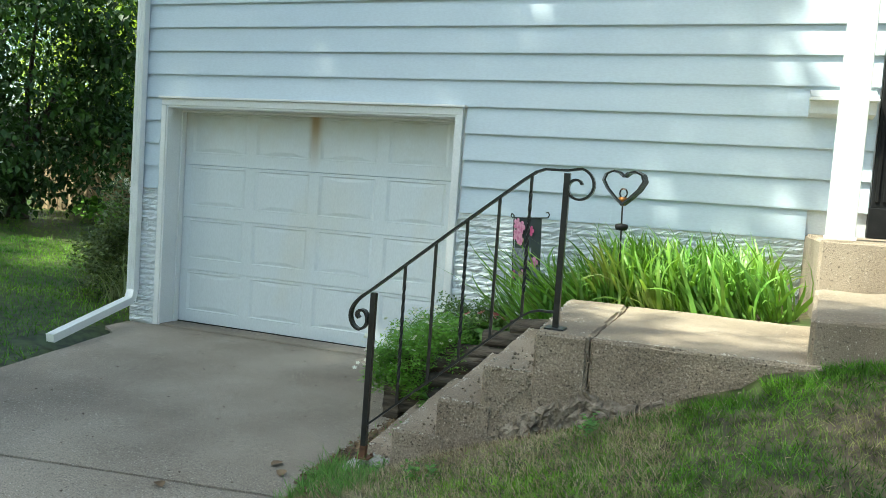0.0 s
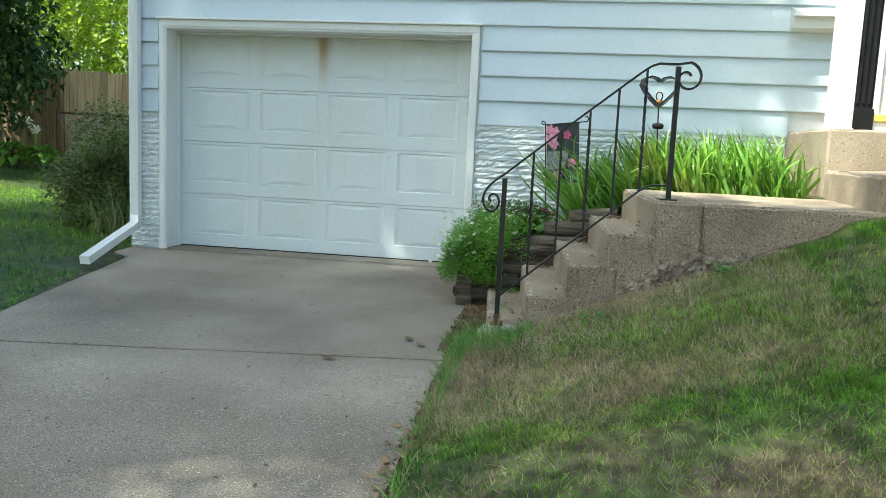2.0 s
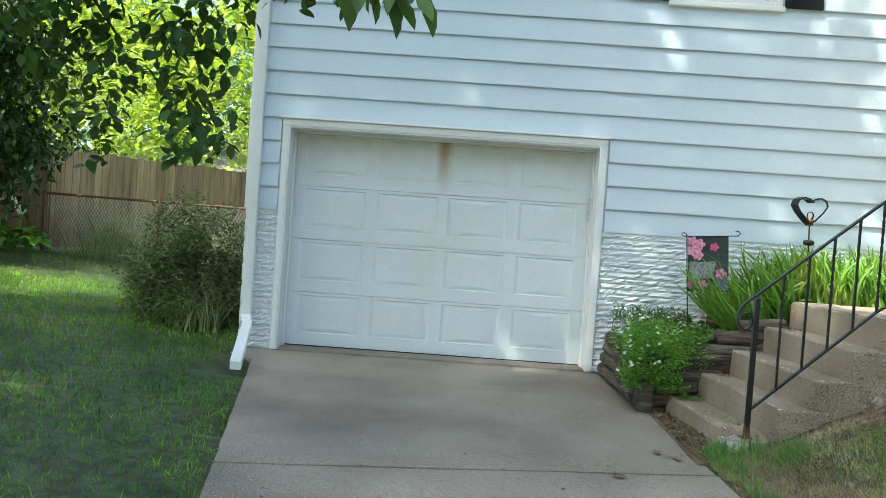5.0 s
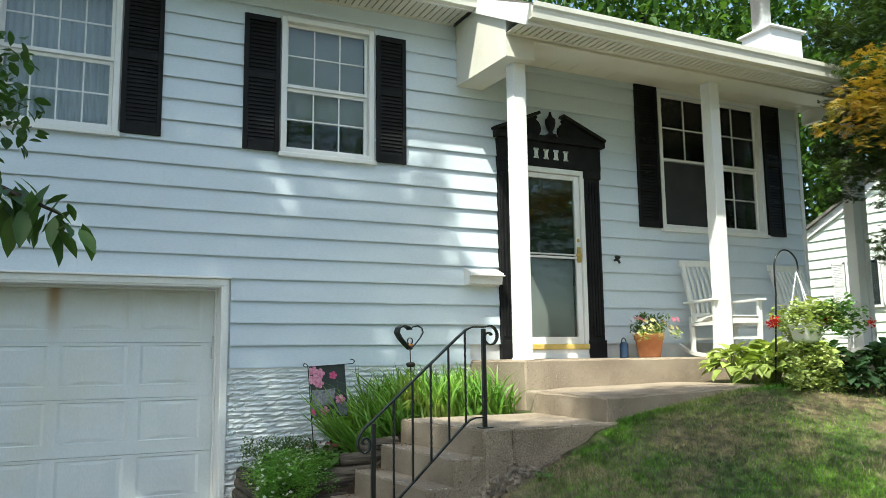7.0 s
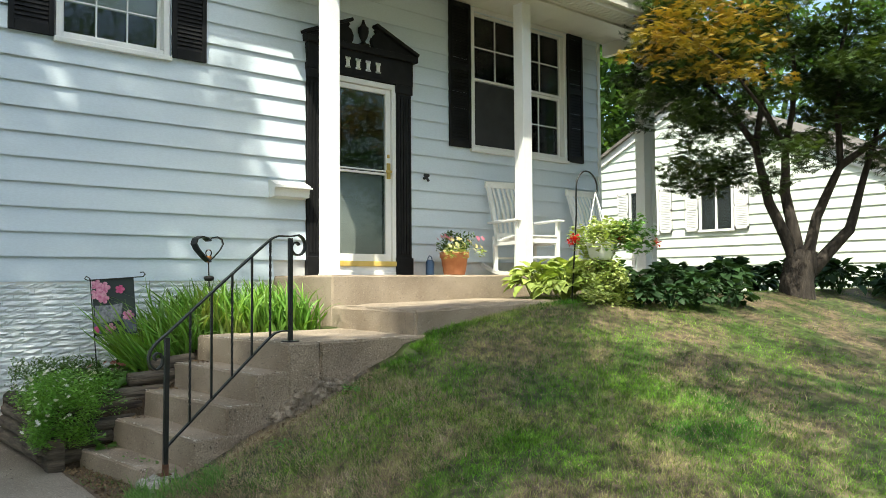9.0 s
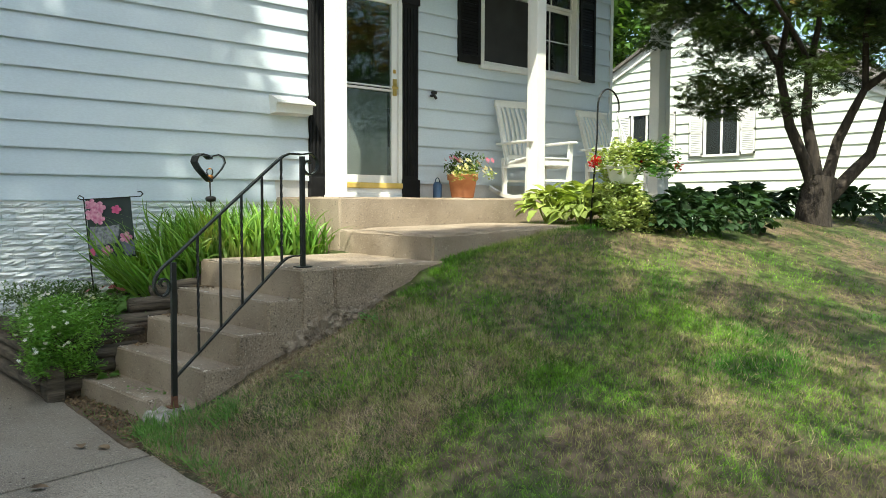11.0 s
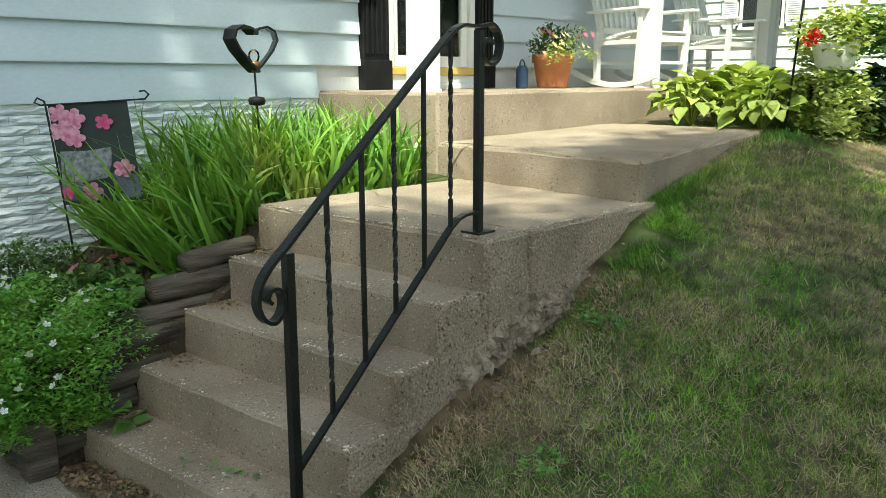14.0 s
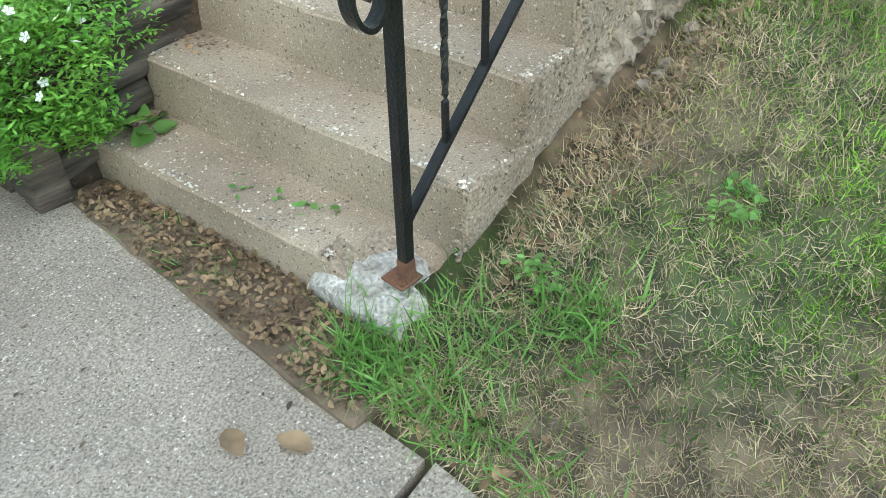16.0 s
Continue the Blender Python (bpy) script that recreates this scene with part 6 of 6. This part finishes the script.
reed(-0.85, 0.55, 0.75, 130, 0.13, M_REED, "daylily_clump", "arching daylily leaves by the house corner")
reed(-4.3, 6.6, 1.35, 420, 0.32, M_REED, "ornamental_grass", "tall pale ornamental grass by the fence")
reed(-3.2, 7.6, 1.2, 320, 0.3, M_REED, "ornamental_grass", "tall pale ornamental grass by the fence")
for x, y in ((-6.6, 5.9), (-6.0, 5.7), (-5.5, 5.9)):
    hosta(x, y, 0.5, M_PETUNIA, "leafy green hosta at the fence foot", "hostas by the fence")
lilies = thing("white_lilies", (-6.1, 6.0, 0.4), "white lilies on tall stems by the fence", "plant")
part("stems", tube(tube(tube(bmesh.new(), [(-6.5, 6.1, 0.4), (-6.5, 6.1, 1.35)], 0.012, 5), [(-6.05, 6.1, 0.4), (-6.0, 6.1, 1.2)], 0.012, 5), [(-5.8, 6.1, 0.4), (-5.75, 6.1, 1.1)], 0.012, 5), M_PETUNIA, lilies)
for q in ((-6.5, 6.05, 1.38), (-6.48, 6.05, 1.25), (-6.0, 6.05, 1.22), (-5.92, 6.05, 1.15), (-6.1, 6.05, 1.12), (-5.75, 6.05, 1.10), (-5.7, 6.05, 1.0)):
    swarm("flower", *petals(6, 0.10, 0.8), turns([rng.uniform(0, 6)], [1.2]), [q], M_WHITEFLOWER, lilies, "white lily flower")

# Distance: broad trees round about.


def far_tree(x, y, r, h, material, label):
    t = thing("far_tree", (x, y, 0), label, "tree", group="background trees")
    part("trunk", limb([(x, y, -0.3), (x + 0.2, y, h * 0.35), (x, y + 0.2, h * 0.7)], 0.06 * r + 0.1, 0.08, 8), M_BARK, t, smooth=True)
    cs = []
    while len(cs) < 90:
        q = rng.uniform(-1, 1, 3)
        if 0.55 < np.linalg.norm(q) < 1:
            cs.append(np.array([x, y, h * 0.62]) + q * np.array([r, r, h * 0.42]))
    leaves("crown", LEAF, cs, 150, r * 0.24, 0.28, material, t, -1.0, 0.5)
    return t


green = [far_tree(-20, 31, 6.5, 13, M_FARTREE, "broad green tree beyond the gardens"), far_tree(14, 15, 5.5, 12.5, M_FARTREE, "broad green tree beyond the gardens")]
limes = far_tree(-13, 24, 4.5, 9.5, M_LIMETREE, "broad yellow-green tree beyond the gardens")
for k, (x, y) in enumerate(((-11, 38), (-28, 26), (21, 13), (27, 8), (8, 22), (31, 0), (29, -9), (33, -17), (25, -22), (17, -26), (8, -25), (-3, -27), (-14, -24), (-23, -9), (-25, 8), (40, -8), (17, 22))):
    copy_thing(green[k % 2], pose(x, y, 0, 0, 0, 47 * k))
for x, y, wide, tall in ((19.5, 13.5, 1.2, 1.7), (13.5, 17.5, 1.2, 1.75), (26.0, 11.0, 1.1, 1.5)):
    copy_thing(green[0], pose(x, y, 0, 0, 0, 31 * x) @ Matrix.Diagonal((wide, wide, tall, 1)))
for k, (x, y) in enumerate(((-4.5, 17), (-4, 30), (-17, 20))):
    copy_thing(limes, pose(x, y, -1.0, 0, 0, 70 * k + 20))

# Litter and rubble.
solid("dirt_strip", rough_box(3.11, 3.46, -2.68, -1.42, -0.14, -0.034, 0.03, 0.010, 0.006, 3), M_DIRT, "bare brown dirt along the lowest step", "dirt", kind="structure")
sparse = np.column_stack([rng.uniform(3.12, 3.36, 260), rng.uniform(-2.65, -1.5, 260)])
sparse = sparse[(sparse[:, 0] < 3.25 - 0.1 * (sparse[:, 1] + 1.4)) & (np.sin(sparse[:, 1] * 9) > -0.2)]
m = turns(rng.uniform(0, 6.3, len(sparse)), rng.normal(0, 0.8, len(sparse)), rng.normal(0, 0.8, len(sparse)))
m[:, :, 0] *= 0.004
m[:, :, 1:] *= rng.uniform(0.03, 0.09, len(sparse))[:, None, None]
tagged(swarm("strip_grass", *BLADE, m, np.column_stack([sparse, np.full(len(sparse), -0.035)]), M_WEED, None, "thin grass sprouting from the dirt strip"), "", "grass", kind="stuff")
bits = []
for k in range(4):
    n = 70
    bits.append(np.column_stack([NOSE_L[k] + 0.10 + rng.uniform(0, 0.11, n), -1.42 - np.abs(rng.normal(0, 0.07, n)), np.full(n, RISE[k] + 0.004)]))
bits = np.concatenate(bits)
tagged(swarm("tread_litter", *OVAL, turns(rng.uniform(0, 6.3, len(bits)), rng.normal(0, 0.35, len(bits)), rng.normal(0, 0.35, len(bits)), rng.uniform(0.008, 0.024, len(bits))), bits, M_LITTER, None, "dark leaf bits gathered on the treads"), "", "leaves", kind="stuff")
n = 2300
p = np.column_stack([rng.uniform(3.12, 3.34, n), rng.uniform(-2.65, -1.48, n), np.zeros(n)])
p[:, 2] = -0.030 + rng.uniform(0, 0.02, n)
p = p[p[:, 0] < 3.25 - 0.1 * (p[:, 1] + 1.4) + 0.02]
tagged(swarm("leaf_litter", *OVAL, turns(rng.uniform(0, 6.3, len(p)), rng.normal(0, 0.5, len(p)), rng.normal(0, 0.5, len(p)), rng.uniform(0.006, 0.026, len(p))), p, M_LITTER, None, "dry brown leaves along the lowest step"), "", "leaves", kind="stuff")
n = 420
q = np.column_stack([edge_right(np.full(n, -4.0)) + rng.normal(0.02, 0.04, n), rng.uniform(-6.2, -2.7, n), np.zeros(n)])
q[:, 2] = np.maximum(drive_z(q[:, 1]), ground_z(q[:, 0], q[:, 1])) + 0.012
tagged(swarm("edge_litter", *OVAL, turns(rng.uniform(0, 6.3, n), rng.normal(0, 0.4, n), rng.normal(0, 0.4, n), rng.uniform(0.012, 0.042, n)), q, M_LITTER, None, "dry brown leaves along the driveway edge"), "", "leaves", kind="stuff")
n = 260
q = np.column_stack([rng.uniform(0.6, 3.1, n), rng.uniform(-6.5, -0.15, n), np.zeros(n)])
q[:, 2] = drive_z(q[:, 1]) + 0.006
tagged(swarm("drive_litter", *OVAL, turns(rng.uniform(0, 6.3, n), rng.normal(0, 0.2, n), rng.normal(0, 0.2, n), rng.uniform(0.008, 0.026, n)), q, surf("dark_debris", (0.05, 0.04, 0.03), (0.12, 0.08, 0.05), 9, 0.9, 0.2, vary="island"), None, "scattered dark leaf bits on the driveway"), "", "leaves", kind="stuff")
q = np.array([[2.93, -2.48, 0.0], [3.02, -2.66, 0.0], [2.55, -3.0, 0.0]])
q[:, 2] = drive_z(q[:, 1]) + 0.008
for v in q:
    lf = thing("fallen_leaf", v, "single dry brown leaf on the concrete", "leaf", group="fallen leaves")
    swarm("blade", *OVAL, turns([rng.uniform(0, 6)], [0.1], size=[0.09]), [v], M_LITTER, lf)


def rock(name, at, size, seed, material, parent):
    bm = bmesh.new()
    bmesh.ops.create_icosphere(bm, subdivisions=2, radius=size)
    for v in bm.verts:
        v.co *= 1 + 0.5 * noise.noise(v.co * (1.6 / size) + Vector((seed, 0, 0)))
        v.co.z *= 0.7
        v.co += Vector(at)
    return part(name, bm, material, parent)


rubble = thing("concrete_rubble", (4.0, -2.65, 0.3), "crumbled concrete footing under the steps", "rubble", kind="structure")


def footing():
    """A ragged strip of broken concrete along the foot of the steps."""
    bm = bmesh.new()
    nu, nv = 150, 14
    g = {}
    for i in range(nu + 1):
        x = 3.62 + 1.62 * i / nu
        base = float(ground_z(x, -2.72))
        top = max(base + 0.015, float(np.interp(x, (3.62, 4.05, 4.48, 4.56, 4.72, 5.0, 5.24), (0.0, base + 0.02, 0.62, 0.58, base + 0.06, base + 0.0, 0.0)))) + 0.025 * noise.noise((x * 14, 0, 0))
        for j in range(nv + 1):
            f = j / nv
            p = Vector((x, -2.572 - (0.012 + 0.085 * f ** 0.7 * (1 - f ** 3)) * min(1, max(0.25, (x - 3.9) / 0.4)) * (0.6 + 0.6 * noise.noise((x * 4, 1, 0))), base - 0.09 + (top - base + 0.09) * f))
            p += noise.noise_vector(p * 16) * 0.022 + noise.noise_vector(p * 42) * 0.026 + noise.noise_vector(p * 95) * 0.008
            if j == nv:
                p.y = -2.56
            g[i, j] = bm.verts.new(p)
    for i in range(nu):
        for j in range(nv):
            bm.faces.new((g[i, j], g[i + 1, j], g[i + 1, j + 1], g[i, j + 1]))
    return bm


part("footing", footing(), M_RUBBLE, rubble)
for k in range(16):
    x = rng.uniform(3.95, 4.9)
    rock("lump", (x, -2.69 + rng.normal(0, 0.025), float(ground_z(x, -2.7)) + 0.005), rng.uniform(0.010, 0.024), k * 3.1, M_RUBBLE, rubble)
# Dry brown thatch and leaf bits in the hollow beside the footing.
n = 900
q = np.column_stack([rng.uniform(3.45, 4.95, n), -2.72 + rng.normal(0, 0.06, n), np.zeros(n)])
q[:, 2] = ground_z(q[:, 0], q[:, 1]) + 0.012
tagged(swarm("hollow_litter", *OVAL, turns(rng.uniform(0, 6.3, n), rng.normal(0, 0.5, n), rng.normal(0, 0.5, n), rng.uniform(0.010, 0.028, n)), q, M_LITTER, None, "dry brown leaf bits beside the footing"), "", "leaves", kind="stuff")

# Pale pebbles of the worn concrete, proud of treads, noses and the crumbled side.
PEBBLE = [(1, 0, 0), (0.2, 0.8, 0), (-0.8, 0.5, 0), (-0.9, -0.4, 0), (0.1, -0.9, 0), (0.2, 0.1, 0.55), (-0.1, 0, -0.5)], \
    [(0, 1, 5), (1, 2, 5), (2, 3, 5), (3, 4, 5), (4, 0, 5), (1, 0, 6), (2, 1, 6), (3, 2, 6), (4, 3, 6), (0, 4, 6)]
M_PEBBLE = surf("aggregate_pebble", (0.34, 0.29, 0.23), (0.60, 0.55, 0.48), 30, 0.85, 0.3, 90, vary="island", amount=0.4)
spots = []
for k in range(5):
    n = 300
    v = rng.uniform(0, 1, n)
    lip = np.where(rng.random(n) < 0.6, np.abs(rng.normal(0, 0.012, n)), rng.uniform(0.01, 0.2, n)) + 0.010
    x = NOSE_L[k] * v + NOSE_R[k] * (1 - v) + lip
    y = -2.585 + 0.008 * k + 1.17 * v
    spots.append(np.column_stack([x, y, np.full(n, RISE[k] - 0.002)])[(k > 0) | (y > -2.35)])
    n = 90
    x = rng.uniform(NOSE_R[k], NOSE_R[k] + (0.22 if k < 4 else 1.1), n)
    spots.append(np.column_stack([x, np.full(n, -2.587 + 0.008 * k) + np.abs(rng.normal(0, 0.012, n)), np.full(n, RISE[k] - 0.003)])[(k > 0) | (x > 3.56)])
p = np.concatenate(spots)
tagged(swarm("aggregate", *PEBBLE, turns(rng.uniform(0, 6.3, len(p)), rng.normal(0, 0.2, len(p)), rng.normal(0, 0.2, len(p)), rng.uniform(0.002, 0.0085, len(p)) ** 1.0), p, M_PEBBLE, steps, "pale pebbles showing in worn concrete"), kind="stuff")
n = 1500
x = rng.uniform(3.5, 5.35, n)
z = ground_z(x, np.full(n, -2.7)) + rng.uniform(0, 0.55, n)
ok = z < np.interp(x, (3.5, 3.585, 3.80, 4.01, 4.24, 5.4), (0.05, 0.24, 0.42, 0.61, 0.80, 0.80))
p = np.column_stack([x, np.full(n, -2.588) + 0.012 * np.clip((x - 3.6) / 0.7, 0, 2), z])[ok]
tagged(swarm("side_aggregate", *PEBBLE, turns(rng.uniform(0, 6.3, len(p)), 1.57 + rng.normal(0, 0.3, len(p)), rng.normal(0, 0.3, len(p)), rng.uniform(0.003, 0.010, len(p))), p, M_STEP_SIDE, steps, "brown pebbles in the crumbled side"), kind="stuff")

# ---- neighbouring houses, fences, wires ----


def lap_house(name, x_wall, y_peak, z_peak, slope, half, z_base, depth, label):
    """A house whose gable end, at x_wall, faces -x; boards are its parts."""
    h = thing(name, (x_wall, y_peak, z_base), label, "house")
    za = z_peak - slope * half
    bm = prism(bmesh.new(), [(y_peak - half, z_base), (y_peak + half, z_base), (y_peak + half, za), (y_peak, z_peak), (y_peak - half, za)], "x", x_wall + 0.02, x_wall + depth)
    part("wall", bm, M_NSIDING, h)
    z = z_base
    while z < z_peak - 0.12:
        w = half if z < za else half * (z_peak - z) / (z_peak - za)
        top = min(z + 0.212, z_peak)
        wt = half if top < za else half * (z_peak - top) / (z_peak - za)
        bm = bmesh.new()
        vs = [bm.verts.new(v) for v in ((x_wall - 0.026, y_peak - w, z), (x_wall - 0.026, y_peak + w, z), (x_wall - 0.004, y_peak + wt, top), (x_wall - 0.004, y_peak - wt, top),
                                        (x_wall + 0.02, y_peak - w, z), (x_wall + 0.02, y_peak + w, z))]
        bm.faces.new(vs[:4])
        bm.faces.new((vs[0], vs[4], vs[5], vs[1]))
        part("board", bm, M_NSIDING, h)
        z += 0.207
    for s in (-1, 1):
        a, b = Vector((x_wall - 0.02, y_peak, z_peak + 0.03)), Vector((x_wall - 0.02, y_peak + s * (half + 0.5), z_peak + 0.03 - slope * (half + 0.5)))
        part("rake_board", ribbon(bmesh.new(), [a, b], 0.10, 0.16, (1, 0, 0)), M_TRIM, h)
        bm = bmesh.new()
        ribbon(bm, [a + Vector((depth / 2 - 0.08, 0, 0.12)), b + Vector((depth / 2 - 0.08, 0, 0.12))], depth + 0.1, 0.06, (1, 0, 0))
        part("roof", bm, M_SHINGLE, h)
    return h


side_house = lap_house("neighbour_house", 16.8, 2.45, 5.145, 0.496, 5.2, 0.3, 9.0, "pale green lap-sided house with white shutters")
for y0, y1, tall in ((1.356, 2.10, 0.94), (3.17, 3.92, 0.94)):
    zs = 2.305
    w = part("window", boxes((16.74, 16.79, y0 - 0.03, y0 + 0.02, zs, zs + tall), (16.74, 16.79, y1 - 0.02, y1 + 0.03, zs, zs + tall), (16.74, 16.79, y0 - 0.03, y1 + 0.03, zs + tall, zs + tall + 0.05),
                             (16.73, 16.79, y0 - 0.05, y1 + 0.05, zs - 0.05, zs), (16.75, 16.78, (y0 + y1) / 2 - 0.02, (y0 + y1) / 2 + 0.02, zs, zs + tall)), M_TRIM, side_house)
    part("pane", boxes((16.768, 16.771, y0, y1, zs, zs + tall)), M_GLASS, w).visible_shadow = False
    # Dark sheet on the wall stands in for the unlit room behind the pane.
    part("dark_inside", boxes((16.774, 16.778, y0, y1, zs, zs + tall)), M_SCREEN, w)
    for a, b in ((y0 - 0.36, y0 - 0.055), (y1 + 0.055, y1 + 0.36)):
        sh = part("shutter", boxes((16.73, 16.77, a, a + 0.03, zs - 0.02, zs + tall + 0.02), (16.73, 16.77, b - 0.03, b, zs - 0.02, zs + tall + 0.02), (16.75, 16.77, a, b, zs - 0.02, zs + tall + 0.02),
                                   (16.73, 16.77, a, b, zs - 0.02, zs + 0.03), (16.73, 16.77, a, b, zs + tall - 0.03, zs + tall + 0.02), (16.73, 16.77, a, b, zs + tall / 2 - 0.02, zs + tall / 2 + 0.02)), M_TRIM, side_house)
        for k in range(24):
            z = zs + 0.03 + 0.037 * k
            part("slat", prism(bmesh.new(), [(16.732, z), (16.736, z), (16.752, z + 0.026), (16.748, z + 0.028)], "y", a + 0.03, b - 0.03), M_TRIM, sh)
lap_house("neighbour_house", 0, 0, 3.4, 0.4, 4.0, 0, 10, "white low house beyond the yard trees").matrix_basis = pose(-19.0, 9.5, 0.3, 0, 0, 118)
lap_house("neighbour_house", 0, 0, 3.6, 0.4, 4.0, 0, 8, "small house with a brown roof behind the fence").matrix_basis = pose(-10.5, 23.0, 0.3, 0, 0, 60)

fence = thing("wooden_fence", (-6, 6.5, 0.4), "weathered vertical-board privacy fence", "fence")


def fence_run(a, b, z0, tall):
    a, b = Vector(a), Vector(b)
    n = int((b - a).length / 0.145)
    ang = math.atan2(b.y - a.y, b.x - a.x)
    for i in range(n):
        c = a.lerp(b, (i + 0.5) / n)
        bm = boxes((-0.069, 0.069, -0.01, 0.01, z0, z0 + tall + rng.uniform(-0.02, 0.03)))
        bmesh.ops.transform(bm, matrix=Matrix.Translation((c.x, c.y, 0)) @ Matrix.Rotation(ang, 4, "Z"), verts=bm.verts)
        part("board", bm, M_FENCE, fence)
    for i in range(0, n + 1, 16):
        c = a.lerp(b, i / n)
        part("post", boxes((c.x - 0.05, c.x + 0.05, c.y + 0.02, c.y + 0.12, z0 - 0.2, z0 + tall + 0.02)), M_FENCE, fence)


fence_run((-9.2, 7.0, 0), (-5.6, 6.6, 0), 0.4, 1.75)
fence_run((-5.6, 6.6, 0), (-1.5, 13.0, 0), 0.4, 1.75)
link = thing("chain_link_fence", (-5, 6.4, 0.4), "low rusty chain-link fence", "fence")
part("top_rail", tube(bmesh.new(), [(-5.6, 6.45, 1.35), (-1.2, 6.2, 1.3)], 0.022, 8), M_RUST, link)
for x in (-5.55, -3.5, -1.4):
    part("post", tube(bmesh.new(), [(x, 6.42 - (x + 5.6) * 0.05, 0), (x, 6.42 - (x + 5.6) * 0.05, 1.38)], 0.028, 8), M_RUST, link)
bm = bmesh.new()
for i in range(74):
    x = -5.55 + 0.057 * i
    for s in (-1, 1):
        ribbon(bm, [(x, 6.4, 0.25 if s > 0 else 1.32), (x + 0.6, 6.37, 1.32 if s > 0 else 0.25)], 0.004, 0.004)
tagged(part("mesh", bm, M_METAL, link), kind="stuff")

pole = thing("utility_pole", (-8.2, 30, 0), "wooden utility pole with wires", "utility pole")
part("mast", tube(bmesh.new(), [(-8.2, 30, 0), (-8.2, 30, 9.5)], 0.13, 8), M_BARK, pole)
for z, k in ((7.6, 0), (6.0, 1), (5.4, 2)):
    part("wire", tube(bmesh.new(), [(-30 + 60 * t / 20, 26 - 0.2 * t, z - 0.7 * (1 - ((t - 10) / 10) ** 2)) for t in range(21)], 0.018, 4), M_METAL, pole)

# ---- siding boards and painted brick, piece by piece ----
BLOCKED = ((-0.02, 2.957, 0.0, 2.122), (0.86, 1.93, 3.36, 4.82), (3.38, 4.41, 3.33, 4.81), (8.20, 10.03, 2.86, 4.72), (5.86, 7.26, 1.2, 3.87))


def board(x0, x1, z, top):
    bm = prism(bmesh.new(), [(-0.032, z), (-0.032, z + 0.012), (-0.006, top), (-0.0015, top), (-0.0015, z + 0.014), (-0.026, z + 0.012), (-0.026, z)], "x", x0, x1)
    part("board", bm, M_SIDING, house)


k = 0
z = 1.27
while z < TOP - 0.02:
    top = min(z + 0.218, TOP)
    cut, spans = X0 + 0.052, []
    for a, b, c, d in sorted(BLOCKED):
        if c < z + 0.10 < d:
            spans.append((cut, a))
            cut = b
    spans.append((cut, X1 - 0.052))
    for a, b in spans:
        if z < 1.3:
            b = min(b, 5.49)
        if b - a < 0.02:
            continue
        joints = [a] + [j for j in np.arange(a + 1.2 + (k * 1.37) % 2.4, b - 0.4, 3.66)] + [b]
        for p, q in zip(joints, joints[1:]):
            board(p, q - 0.0004, z, top)
    z += 0.2105
    k += 1
part("frieze_board", boxes((2.95, 5.49, -0.02, -0.001, 1.245, 1.268)), M_TRIM, house)

BRICKS = []
for s in range(8):
    bm = bmesh.new()
    nu, nv = 9, 3
    g = {}
    for i in range(nu + 1):
        for j in range(nv + 1):
            x, zz = 0.198 * i / nu, 0.0605 * j / nv
            rim = i in (0, nu) or j in (0, nv)
            y = -0.010 if rim else -0.015 - 0.013 * noise.noise((x * 30 + s * 7, zz * 110, s))
            g[i, j] = bm.verts.new((x, y, zz))
    for i in range(nu):
        for j in range(nv):
            bm.faces.new((g[i, j], g[i + 1, j], g[i + 1, j + 1], g[i, j + 1]))
    rim = [g[i, 0] for i in range(nu + 1)] + [g[nu, j] for j in range(1, nv + 1)] + [g[i, nv] for i in range(nu - 1, -1, -1)] + [g[0, j] for j in range(nv - 1, 0, -1)]
    back = [bm.verts.new((v.co.x, 0.0, v.co.z)) for v in rim]
    for i in range(len(rim)):
        bm.faces.new((rim[i], back[i], back[(i + 1) % len(rim)], rim[(i + 1) % len(rim)]))
    me = bpy.data.meshes.new("brick")
    bmesh.ops.recalc_face_normals(bm, faces=bm.faces)
    bm.to_mesh(me)
    bm.free()
    me.materials.append(M_BRICK)
    BRICKS.append(me)
for x_from, x_to in ((X0, -0.002), (2.937, 5.49)):
    for row in range(25):
        x = x_from - (0.05, 0.21, 0.13, 0.27)[row % 4]
        while x < x_to:
            a, b = max(x, x_from), min(x + 0.2985, x_to)
            if b - a > 0.03:
                ob = hang(new("brick", random.choice(BRICKS)), house)
                ob.location, ob.scale = (a, -0.0015, 0.003 + row * 0.0506), ((b - a) / 0.198, 1.5, 0.77)
            x += 0.3005
